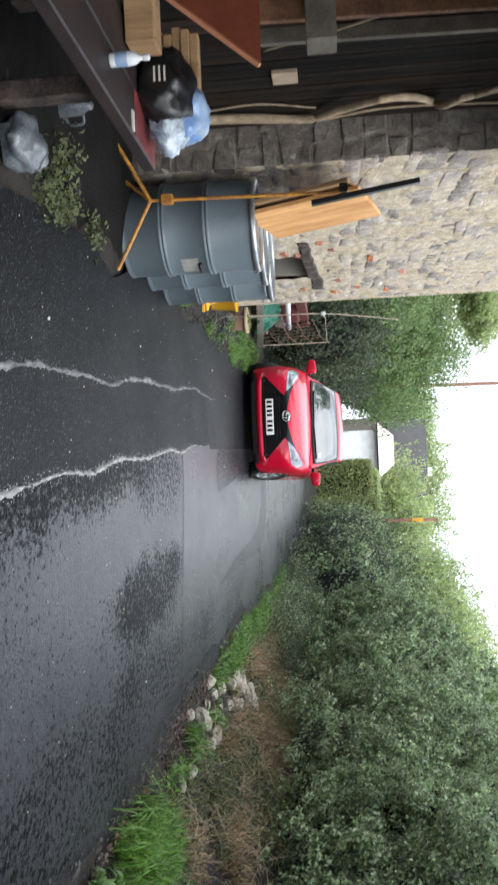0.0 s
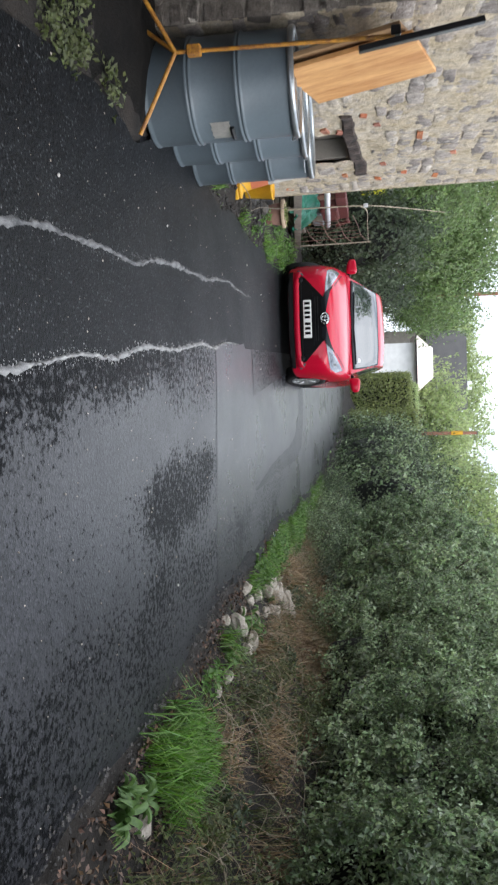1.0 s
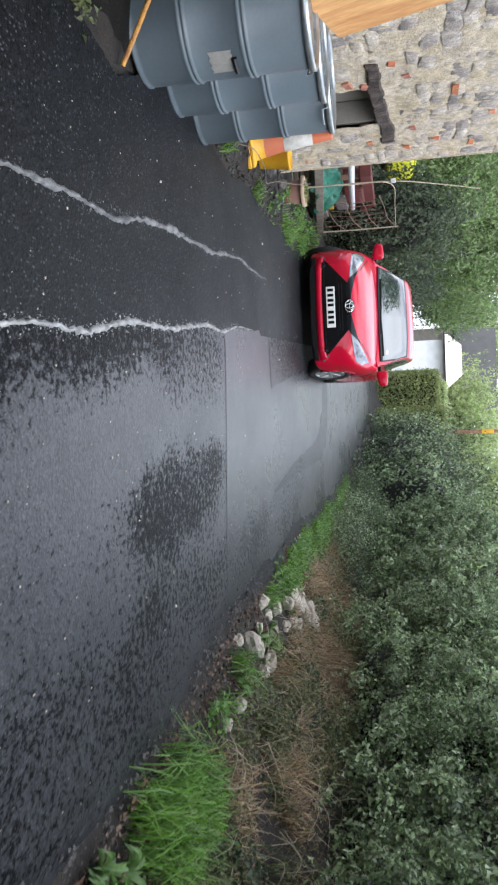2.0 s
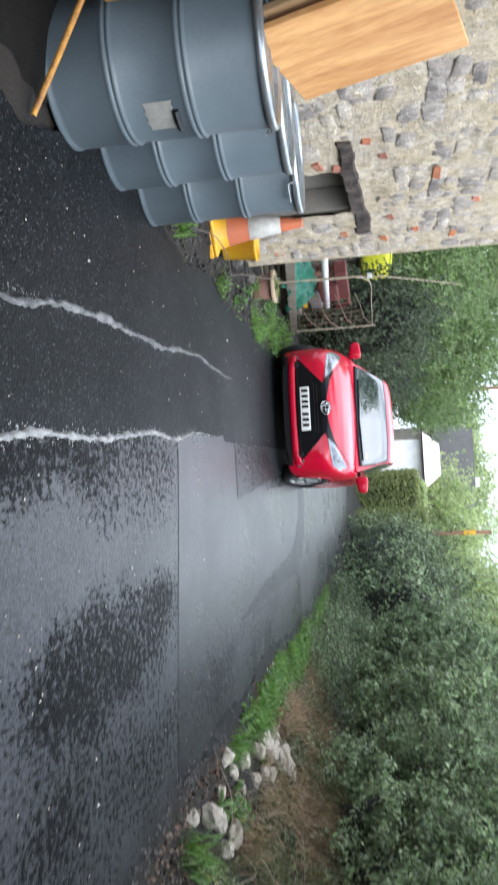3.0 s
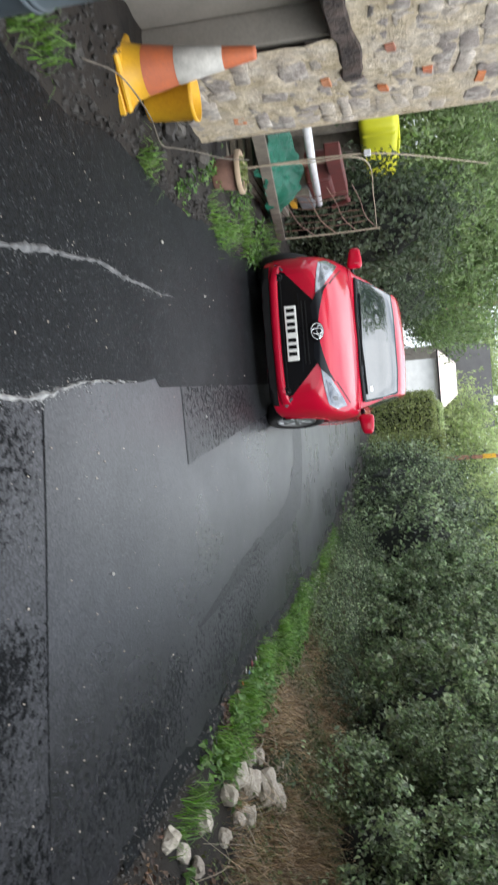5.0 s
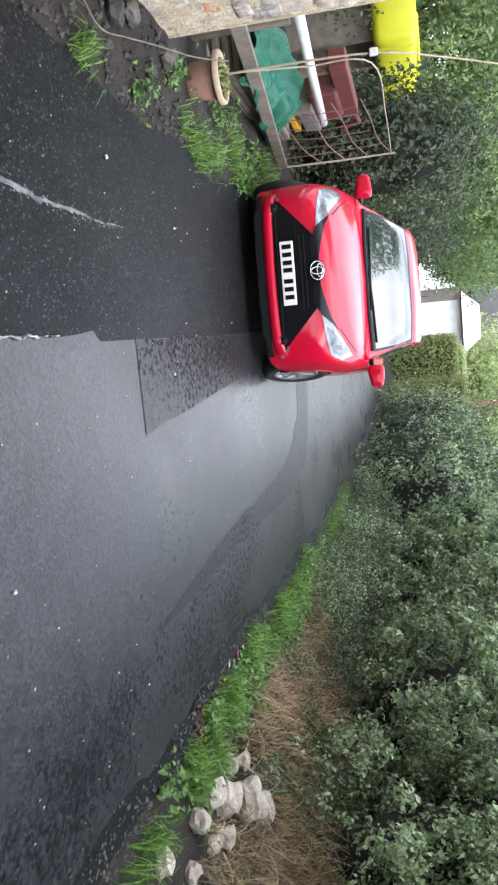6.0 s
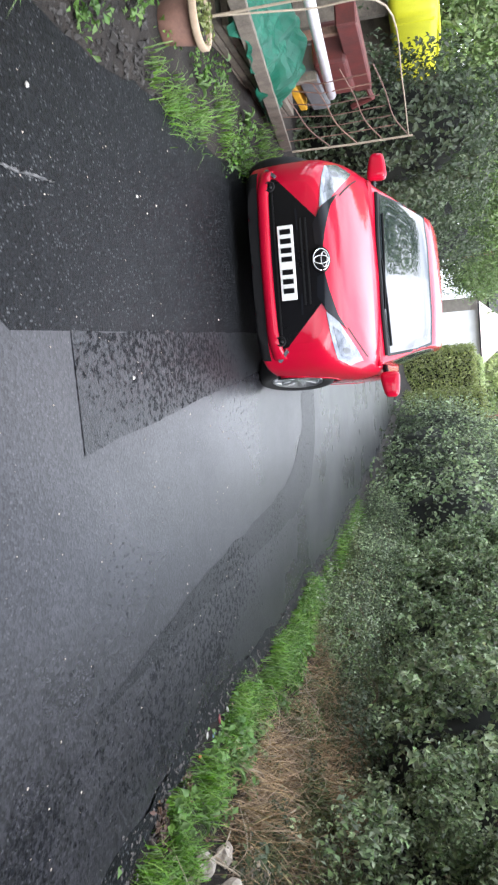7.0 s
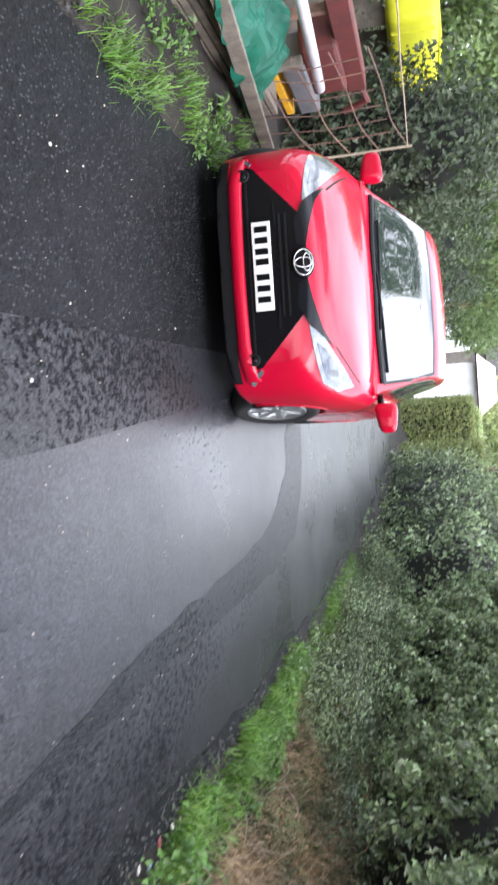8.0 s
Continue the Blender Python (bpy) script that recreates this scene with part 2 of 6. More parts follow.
# ---- materials ----
def road_material(name, pale, dark, stone, amount, rough, spec, bump, zones=(), level=0.0, big=0.08, seed=0.0):
    """Wet tarmac in two states: smoothed pale surface and dark open grain, mixed by ragged stains.
    zones: (x, y, half width, half length, strength) of stains; level: how much is dark anywhere; amount: share of pale stones."""
    m = bpy.data.materials.new(name)
    m.use_nodes = True
    n, k = m.node_tree.nodes, m.node_tree.links
    b = n["Principled BSDF"]
    co = n.new("ShaderNodeTexCoord").outputs["Object"]

    def feed(sock, val):
        if isinstance(val, (int, float, tuple)):
            sock.default_value = val
        else:
            k.new(val, sock)

    def math_node(kind, a, c, d=None):
        q = n.new("ShaderNodeMath")
        q.operation = kind
        for sock, val in zip(q.inputs, (a, c) if d is None else (a, c, d)):
            feed(sock, val)
        return q.outputs[0]

    def vec(kind, a, c):
        q = n.new("ShaderNodeVectorMath")
        q.operation = kind
        feed(q.inputs[0], a)
        if c is not None:
            feed(q.inputs[1], c)
        return q

    def tex(scale, detail, rgh=0.6, stretch=(1, 1, 1)):
        t = n.new("ShaderNodeTexNoise")
        t.inputs["Scale"].default_value, t.inputs["Detail"].default_value, t.inputs["Roughness"].default_value = scale, detail, rgh
        drawn = vec("MULTIPLY_ADD", co, stretch)
        drawn.inputs[2].default_value = (seed, seed * 2.3, 0)
        k.new(drawn.outputs[0], t.inputs["Vector"])
        return t.outputs["Fac"]

    def ranged(src, a, b2, lo, hi, ease="LINEAR"):
        r = n.new("ShaderNodeMapRange")
        r.interpolation_type = ease
        for name2, val in (("From Min", a), ("From Max", b2), ("To Min", lo), ("To Max", hi)):
            r.inputs[name2].default_value = val
        k.new(src, r.inputs[0])
        return r.outputs[0]

    def blend(f2, a, c):
        q = n.new("ShaderNodeMix")
        q.data_type = "RGBA"
        feed(q.inputs["Factor"], f2)
        feed(q.inputs["A"], (*a, 1) if isinstance(a, tuple) else a)
        feed(q.inputs["B"], (*c, 1) if isinstance(c, tuple) else c)
        return q.outputs["Result"]

    broad = tex(1.1, 4, 0.55, (1.0, 0.6, 1))
    key = math_node("ADD", tex(30.0, 8, 0.74, (1, 0.75, 1)), level)
    key = math_node("ADD", key, ranged(broad, 0.3, 0.7, -big, big))
    lump = n.new("ShaderNodeTexNoise")
    warp = vec("MULTIPLY", vec("SUBTRACT", lump.outputs["Color"], (0.5, 0.5, 0.5)).outputs[0], (0.5, 0.9, 0))
    lump.inputs["Scale"].default_value, lump.inputs["Detail"].default_value = 2.4, 5
    k.new(co, lump.inputs["Vector"])
    at = vec("ADD", co, warp.outputs[0]).outputs[0]
    for cx, cy, rx, ry, power in zones:
        away = vec("LENGTH", vec("MULTIPLY", vec("SUBTRACT", at, (cx, cy, 0.0)).outputs[0], (1 / rx, 1 / ry, 0.0)).outputs[0], None).outputs["Value"]
        key = math_node("ADD", key, ranged(away, 0.35, 1.0, power, 0.0, "SMOOTHSTEP"))
    open_grain = ranged(key, 0.50, 0.63, 0.0, 1.0, "SMOOTHSTEP")
    grit = n.new("ShaderNodeTexVoronoi")
    grit.inputs["Scale"].default_value = 82
    k.new(co, grit.inputs["Vector"])
    pick = n.new("ShaderNodeSeparateColor")
    k.new(grit.outputs["Color"], pick.inputs[0])
    fine = tex(210.0, 3)
    shade = math_node("MULTIPLY", ranged(pick.outputs[1], 0, 1, 0.4, 1.6), ranged(fine, 0.3, 0.7, 0.7, 1.3))
    tone = blend(open_grain, pale, dark)
    grain = n.new("ShaderNodeHueSaturation")
    k.new(tone, grain.inputs["Color"])
    k.new(math_node("MULTIPLY", shade, ranged(tex(5.0, 5), 0.3, 0.7, 0.78, 1.22)), grain.inputs["Value"])
    bare = math_node("MULTIPLY", ranged(pick.outputs[0], 1 - amount - 0.04, 1 - amount, 0.0, 1.0), ranged(grit.outputs["Distance"], 0.25, 0.5, 1.0, 0.0))
    k.new(blend(bare, grain.outputs[0], stone), b.inputs["Base Color"])
    k.new(math_node("ADD", ranged(open_grain, 0, 1, rough, rough + 0.16), ranged(broad, 0.3, 0.7, 0.05, -0.07)), b.inputs["Roughness"])
    k.new(ranged(open_grain, 0, 1, spec, spec * 0.22), b.inputs["Specular IOR Level"])
    bp = n.new("ShaderNodeBump")
    bp.inputs["Distance"].default_value = 0.006
    k.new(math_node("ADD", grit.outputs["Distance"], math_node("MULTIPLY", fine, 0.6)), bp.inputs["Height"])
    k.new(ranged(open_grain, 0, 1, bump, min(1.0, bump * 2.6)), bp.inputs["Strength"])
    k.new(bp.outputs[0], b.inputs["Normal"])
    return m


STAINS = ((0.10, 2.7, 0.60, 3.2, 0.22), (0.22, 5.8, 0.50, 1.6, 0.14), (1.06, 5.35, 0.40, 1.7, 0.18), (1.75, 4.0, 0.55, 4.5, 0.12), (1.0, 1.6, 0.9, 2.2, 0.09))
TAR_OLD = road_material("worn_wet_tarmac", (0.026, 0.026, 0.030), (0.0035, 0.0038, 0.0045), (0.07, 0.07, 0.076), 0.08, 0.34, 0.19, 0.14, STAINS, -0.07)
TAR_WET = road_material("smooth_wet_tarmac", (0.0205, 0.0203, 0.024), (0.0085, 0.009, 0.011), (0.06, 0.06, 0.066), 0.06, 0.31, 0.23, 0.09, ((1.80, 9.5, 0.40, 4.8, 0.16),), -0.11, seed=9.0)
TAR_MID = road_material("damp_mid_tarmac", (0.0125, 0.013, 0.015), (0.008, 0.0085, 0.01), (0.055, 0.055, 0.06), 0.07, 0.36, 0.14, 0.18, (), -0.02, seed=3.0)
TAR_PATCH = road_material("rough_wet_tarmac", (0.016, 0.0172, 0.0195), (0.006, 0.0066, 0.0078), (0.06, 0.062, 0.07), 0.08, 0.36, 0.2, 0.25, ((0.2, 9.9, 0.6, 1.6, 0.09),), -0.03, seed=2.0)
TAR_NEW = road_material("dark_damp_tarmac", (0.0125, 0.0135, 0.015), (0.0078, 0.0086, 0.0098), (0.08, 0.085, 0.09), 0.11, 0.36, 0.36, 0.12, (), 0.32, seed=5.0)
CEMENT = material("pale_cement_crust", (0.46, 0.46, 0.45), 0.75, (0.14, 0.14, 0.145), 17, 160, 0.8)
CEMENT_DULL = material("dull_cement_crust", (0.25, 0.25, 0.25), 0.75, (0.06, 0.062, 0.066), 15, 160, 0.8)
SOIL = material("damp_soil", (0.024, 0.018, 0.013), 0.95, (0.007, 0.0055, 0.0045), 5, 70, 0.8, 0.03)
GRAVEL = material("grey_rubble", (0.13, 0.12, 0.11), 0.9, (0.045, 0.041, 0.037), 9, 60, 0.8, 0.03, spread=0.5)


def masonry(name, colours, patch, patch_amount, bump):
    """Old wall surface: colours by piece and by broad stains, pale lime patches, pitted relief."""
    m = bpy.data.materials.new(name)
    m.use_nodes = True
    n, k = m.node_tree.nodes, m.node_tree.links
    b = n["Principled BSDF"]
    b.inputs["Roughness"].default_value = 0.92
    geo = n.new("ShaderNodeNewGeometry").outputs["Position"]

    def tex(scale, detail, rough=0.6):
        t = n.new("ShaderNodeTexNoise")
        t.inputs["Scale"].default_value, t.inputs["Detail"].default_value, t.inputs["Roughness"].default_value = scale, detail, rough
        k.new(geo, t.inputs["Vector"])
        return t.outputs["Fac"]

    def op(kind, a, c):
        q = n.new("ShaderNodeMath")
        q.operation = kind
        for i, s2 in enumerate((a, c)):
            if isinstance(s2, float):
                q.inputs[i].default_value = s2
            else:
                k.new(s2, q.inputs[i])
        return q.outputs[0]

    rnd = n.new("ShaderNodeObjectInfo").outputs["Random"]
    key = op("ADD", op("MULTIPLY", tex(3.1, 6, 0.7), 0.75), op("MULTIPLY", rnd, 0.3))
    ramp = n.new("ShaderNodeValToRGB")
    ramp.color_ramp.elements[0].position, ramp.color_ramp.elements[-1].position = 0.34, 0.76
    ramp.color_ramp.elements[0].color, ramp.color_ramp.elements[-1].color = (*colours[0], 1), (*colours[-1], 1)
    for i, c in enumerate(colours[1:-1]):
        e = ramp.color_ramp.elements.new(0.34 + 0.42 * (i + 1) / (len(colours) - 1))
        e.color = (*c, 1)
    k.new(key, ramp.inputs[0])
    lime = n.new("ShaderNodeMix")
    lime.data_type = "RGBA"
    lime.inputs["B"].default_value = (*patch, 1)
    k.new(ramp.outputs[0], lime.inputs["A"])
    rr = n.new("ShaderNodeMapRange")
    rr.inputs["From Min"].default_value, rr.inputs["From Max"].default_value, rr.inputs["To Max"].default_value = 0.5, 0.68, patch_amount
    k.new(tex(5.5, 8, 0.72), rr.inputs[0])
    k.new(rr.outputs[0], lime.inputs["Factor"])
    pit = op("ADD", op("MULTIPLY", tex(22.0, 6, 0.7), 0.7), op("MULTIPLY", tex(95.0, 4), 0.4))
    hsv = n.new("ShaderNodeHueSaturation")
    vr = n.new("ShaderNodeMapRange")
    vr.inputs["From Min"].default_value, vr.inputs["From Max"].default_value = 0.32, 0.75
    vr.inputs["To Min"].default_value, vr.inputs["To Max"].default_value = 0.42, 1.3
    k.new(pit, vr.inputs[0])
    k.new(vr.outputs[0], hsv.inputs["Value"])
    k.new(lime.outputs["Result"], hsv.inputs["Color"])
    k.new(hsv.outputs[0], b.inputs["Base Color"])
    bp = n.new("ShaderNodeBump")
    bp.inputs["Strength"].default_value, bp.inputs["Distance"].default_value = bump, 0.03
    k.new(pit, bp.inputs["Height"])
    k.new(bp.outputs[0], b.inputs["Normal"])
    return m


MORTAR = masonry("lime_mortar", ((0.33, 0.26, 0.15), (0.52, 0.42, 0.26), (0.64, 0.54, 0.39), (0.60, 0.53, 0.45)), (0.80, 0.74, 0.65), 0.5, 1.0)
STONE = masonry("rubble_stone", ((0.24, 0.21, 0.195), (0.43, 0.375, 0.335), (0.57, 0.50, 0.43), (0.64, 0.55, 0.42)), (0.80, 0.75, 0.67), 0.6, 1.0)
# Damp stone, darkened in colour for the wall end that lies in shade.
SHADESTONE = masonry("damp_shaded_stone", ((0.10, 0.085, 0.075), (0.17, 0.145, 0.125), (0.24, 0.21, 0.18)), (0.36, 0.33, 0.29), 0.5, 0.8)
BRICK = material("broken_red_brick", (0.60, 0.21, 0.10), 0.9, (0.40, 0.16, 0.09), 12, 80, 0.6, 0.01, spread=0.3)
RENDER = material("smooth_cement_render", (0.27, 0.25, 0.22), 0.9, (0.19, 0.175, 0.155), 3, 60, 0.2)
CHARRED = material("old_dark_oak", (0.10, 0.072, 0.06), 0.9, (0.014, 0.011, 0.01), 9, 60, 1.0, 0.03)
BLACKBOARD = material("weathered_black_boards", (0.04, 0.027, 0.018), 0.95, (0.006, 0.0055, 0.005), 4, 45, 1.0, 0.03, spread=0.6, spec=0.2)
DRUM = material("grey_drum_paint", (0.118, 0.147, 0.168), 0.36, (0.095, 0.12, 0.138), 4, 60, 0.06, 0.004, spec=0.5, spread=0.08, rough2=0.5)
DRUM_RIM = material("bare_steel_ring", (0.45, 0.47, 0.48), 0.3, (0.3, 0.32, 0.33), 12, 90, 0.05, metal=0.75)
WETLID = material("wet_steel_lid", (0.22, 0.25, 0.27), 0.16, (0.13, 0.15, 0.165), 6, 60, 0.08, metal=0.35, rough2=0.4)
YELLOW_POLE = material("scuffed_yellow_paint", (0.64, 0.31, 0.03), 0.5, (0.20, 0.075, 0.03), 22, 120, 0.2)
PLY = material("new_pine_board", (0.74, 0.42, 0.17), 0.6, (0.46, 0.20, 0.06), 6, 50, 0.1)
TIMBER = material("sawn_timber", (0.42, 0.26, 0.13), 0.75, (0.22, 0.13, 0.065), 7, 60, 0.4)


def along_grain(mat, stretch):
    """Draws a material's pattern out along the wood."""
    n, k = mat.node_tree.nodes, mat.node_tree.links
    mp = n.new("ShaderNodeMapping")
    mp.inputs["Scale"].default_value = stretch
    co = [q for q in n if q.type == "TEX_COORD"][0]
    k.new(co.outputs["Object"], mp.inputs["Vector"])
    for t in [q for q in n if q.type == "TEX_NOISE"]:
        k.new(mp.outputs[0], t.inputs["Vector"])


along_grain(PLY, (1.0, 2.2, 0.32))
along_grain(TIMBER, (2.0, 2.0, 0.25))
OLDWOOD = material("grey_weathered_wood", (0.22, 0.19, 0.15), 0.85, (0.10, 0.085, 0.07), 8, 70, 0.6)
BENCHWOOD = material("stained_bench_plank", (0.038, 0.026, 0.025), 0.55, (0.016, 0.012, 0.012), 5, 60, 0.4, spec=0.3)
REDPAINT = material("worn_red_paint", (0.24, 0.04, 0.045), 0.5, (0.1, 0.03, 0.03), 12, 80, 0.3)
ORANGEBOARD = material("orange_brown_board", (0.42, 0.13, 0.07), 0.6, (0.30, 0.09, 0.05), 5, 60, 0.2)
ORANGEEDGE = material("raw_orange_edge", (0.68, 0.30, 0.17), 0.7, (0.5, 0.2, 0.1), 12, 80, 0.2)
BLACKPL = material("black_plastic", (0.012, 0.012, 0.013), 0.35, (0.008, 0.008, 0.009), 12, 80, 0.15)
BLUEPL = material("blue_plastic_film", (0.10, 0.23, 0.50), 0.3, (0.30, 0.36, 0.44), 16, 80, 0.3)
WHITEPL = material("white_plastic", (0.72, 0.73, 0.75), 0.35, (0.55, 0.56, 0.58), 9, 80, 0.2)
GREYFILM = material("grey_clear_film", (0.17, 0.185, 0.20), 0.22, (0.07, 0.08, 0.09), 14, 80, 0.5)
BARK = material("ivy_bark", (0.46, 0.35, 0.23), 0.9, (0.24, 0.18, 0.12), 16, 90, 0.9, 0.02)
TRUNK = material("tree_bark", (0.12, 0.095, 0.07), 0.95, (0.05, 0.04, 0.03), 6, 50, 0.9, 0.03)
CONE_Y = material("faded_yellow_plastic", (0.75, 0.42, 0.02), 0.5, (0.6, 0.31, 0.02), 8, 70, 0.2)
CONE_O = material("dusty_orange_plastic", (0.60, 0.16, 0.06), 0.6, (0.42, 0.13, 0.07), 8, 70, 0.2)
CONE_W = material("scuffed_white_sleeve", (0.62, 0.60, 0.56), 0.5, (0.4, 0.39, 0.36), 14, 70, 0.1)
TERRACOTTA = material("damp_terracotta", (0.25, 0.135, 0.10), 0.85, (0.16, 0.09, 0.07), 7, 70, 0.3)
POTRIM = material("pale_terracotta_rim", (0.50, 0.38, 0.27), 0.8, (0.35, 0.26, 0.18), 9, 70, 0.3)
TARP = material("green_tarpaulin", (0.03, 0.26, 0.17), 0.35, (0.02, 0.17, 0.11), 7, 60, 0.3)
RUST = material("rusty_steel", (0.22, 0.12, 0.085), 0.8, (0.10, 0.06, 0.045), 20, 120, 0.4, spread=0.2)
OXRED = material("oxide_red_metal", (0.13, 0.024, 0.02), 0.6, (0.07, 0.018, 0.016), 9, 80, 0.3)
GREYMETAL = material("grey_painted_metal", (0.16, 0.17, 0.18), 0.6, (0.09, 0.095, 0.1), 9, 80, 0.3)
TANK = material("yellow_polyethylene", (0.62, 0.62, 0.02), 0.5, (0.5, 0.5, 0.02), 4, 60, 0.1)
PALESTICK = material("pale_stick", (0.42, 0.36, 0.27), 0.8, (0.28, 0.23, 0.17), 14, 90, 0.3)
ROCK = material("pale_limestone", (0.58, 0.52, 0.44), 0.9, (0.28, 0.24, 0.195), 7, 60, 0.8, 0.02, spread=0.2)
# Earth coloured almost black to carry the lean-to's shade.
SHADED_EARTH = material("shade_black_earth", (0.010, 0.0085, 0.007), 0.9, (0.003, 0.0028, 0.0025), 6, 70, 0.9, 0.03, spec=0.2)
FILM = material("shiny_clear_film", (0.58, 0.64, 0.70), 0.15, (0.08, 0.12, 0.17), 15, 80, 0.6)
BROWNBOARD = material("rusty_brown_board", (0.34, 0.16, 0.08), 0.8, (0.10, 0.05, 0.03), 7, 60, 0.6)
GRASS = material("fresh_grass", (0.16, 0.31, 0.045), 0.5, (0.09, 0.19, 0.025), 3, 30, 0, island=0.4, thin=0.38)
MOSSY = material("dull_grass", (0.15, 0.18, 0.065), 0.55, (0.075, 0.09, 0.034), 3, 30, 0, island=0.4, thin=0.38)
STRAW = material("dead_grass", (0.44, 0.30, 0.155), 0.8, (0.13, 0.088, 0.052), 3, 30, 0, island=0.45)
LITTER = material("fallen_leaves", (0.15, 0.085, 0.05), 0.7, (0.045, 0.028, 0.02), 5, 40, 0, island=0.6)
DOCK = material("broad_weed_leaf", (0.19, 0.35, 0.075), 0.45, (0.055, 0.13, 0.025), 6, 40, 0, island=0.3, thin=0.38)
HEDGE = material("hedge_leaf", (0.40, 0.51, 0.28), 0.29, (0.115, 0.165, 0.072), 1.3, 20, 0, island=0.65, thin=0.38)
HEDGE2 = material("pale_hedge_leaf", (0.27, 0.31, 0.10), 0.5, (0.18, 0.22, 0.07), 0.9, 20, 0, island=0.45, thin=0.38)
# Near-black, so the shade inside the hedges is held in the colour.
DEEP = material("hedge_shade_core", (0.012, 0.014, 0.009), 0.95, (0.004, 0.005, 0.004), 3, 30, 0.5)
LEAF_A = material("ash_leaf", (0.28, 0.38, 0.16), 0.5, (0.17, 0.25, 0.09), 0.5, 12, 0, island=0.45, thin=0.5)
# Yellow green, paled so that distant haze is part of the leaf colour.
LEAF_B = material("hazed_yellowish_leaf", (0.48, 0.56, 0.27), 0.5, (0.33, 0.41, 0.17), 0.5, 12, 0, island=0.4, thin=0.6)
LEAF_C = material("dark_evergreen_leaf", (0.11, 0.145, 0.08), 0.45, (0.05, 0.075, 0.036), 0.8, 12, 0, island=0.45, thin=0.38)
HOUSEWALL = material("white_house_render", (0.88, 0.88, 0.86), 0.9, (0.72, 0.72, 0.70), 2, 30, 0.1)
TILE = material("pale_roof_tile", (0.70, 0.61, 0.56), 0.8, (0.60, 0.51, 0.46), 2, 12, 0.4, 0.03, spread=0.15)
SLATE = material("grey_slate", (0.13, 0.125, 0.125), 0.7, (0.09, 0.088, 0.09), 1.5, 12, 0.4, 0.03, spread=0.2)
POLE = material("creosoted_pole", (0.26, 0.12, 0.075), 0.9, (0.17, 0.085, 0.055), 6, 40, 0.4)
CARRED = material("red_car_paint", (0.44, 0.003, 0.026), 0.4, (0.42, 0.003, 0.024), 3, 60, 0.0, coat=0.7, spec=0.04)
CARBLACK = material("gloss_black_trim", (0.006, 0.006, 0.007), 0.22, (0.005, 0.005, 0.006), 3, 60, 0.0, spec=0.2)
CARMESH = material("matt_black_trim", (0.009, 0.009, 0.010), 0.6, (0.006, 0.006, 0.007), 3, 60, 0.2, spec=0.2)
CARGREY = material("dark_satin_grey", (0.010, 0.011, 0.014), 0.12, (0.012, 0.013, 0.016), 3, 60, 0.0, spec=0.22)
CHROME = material("chrome", (0.85, 0.86, 0.88), 0.12, (0.75, 0.76, 0.78), 3, 60, 0.0, metal=1.0)
ALLOY = material("silver_alloy", (0.62, 0.63, 0.65), 0.3, (0.5, 0.51, 0.53), 3, 60, 0.0, metal=0.8)
TYRE = material("tyre_rubber", (0.016, 0.016, 0.017), 0.8, (0.011, 0.011, 0.012), 8, 90, 0.4)
GLASS = material("dark_car_glass", (0.02, 0.027, 0.031), 0.03, (0.014, 0.019, 0.022), 2, 40, 0.0, spec=0.55, coat=0.72)
GLASS.node_tree.nodes["Principled BSDF"].inputs["IOR"].default_value = 2.05
LAMP = material("clear_headlamp", (0.26, 0.285, 0.33), 0.1, (0.12, 0.13, 0.15), 14, 60, 0.0, metal=0.4, coat=1.0)
REFLECTOR = material("dull_lamp_reflector", (0.22, 0.24, 0.27), 0.2, (0.09, 0.1, 0.12), 16, 60, 0.0, metal=0.6, coat=0.4)
PLATE = material("white_plate", (0.80, 0.80, 0.78), 0.4, (0.76, 0.76, 0.74), 3, 60, 0.0)


# ---- ground, road ----
def bank(x, y):
    """Height of the ground: verge bank on one side, garden strip on the other."""
    z = -0.03
    e = road_right(y)
    if x > e:
        u = min(1.0, (x - e) / 1.7)
        z = -0.02 + 0.62 * u ** 2.2 * min(1.0, 0.55 + y / 14)
    elif x < road_left(y):
        u = min(1.0, (road_left(y) - x) / 0.45)
        z = -0.02 + 0.09 * u
    if x > e or x < road_left(y):
        z += 0.035 * noise.noise(Vector((x * 2.1, y * 2.1, 0))) + 0.015 * noise.noise(Vector((x * 7, y * 7, 3)))
    return z


def road_right(y):
    pts = ((-20, 2.0), (3, 2.13), (8, 2.2), (11, 2.4), (15, 2.75), (24, 2.95), (34, 2.8), (46, 0.2), (60, -6), (500, -60))
    for (a, u), (b, v) in zip(pts, pts[1:]):
        if y <= b:
            return u + (v - u) * max(0, (y - a)) / (b - a) + 0.05 * math.sin(y * 1.7) * (y < 30)
    return pts[-1][1]


def road_left(y):
    pts = ((-20, -1.0), (4.6, -1.02), (5.2, -1.2), (9, -1.12), (14, -1.2), (24, -0.9), (34, -1.6), (46, -4.2), (60, -10), (500, -70))
    for (a, u), (b, v) in zip(pts, pts[1:]):
        if y <= b:
            return u + (v - u) * max(0, (y - a)) / (b - a) + 0.03 * math.sin(y * 2.9) * (y < 30)
    return pts[-1][1]


def spread_lines(lo, hi, step, far):
    a = list(np.arange(lo, hi + 1e-6, step))
    grow, x = step, hi
    while x < far:
        grow *= 1.5
        x += grow
        a.append(x)
    grow, x = step, lo
    while x > -far:
        grow *= 1.5
        x -= grow
        a.insert(0, x)
    return a


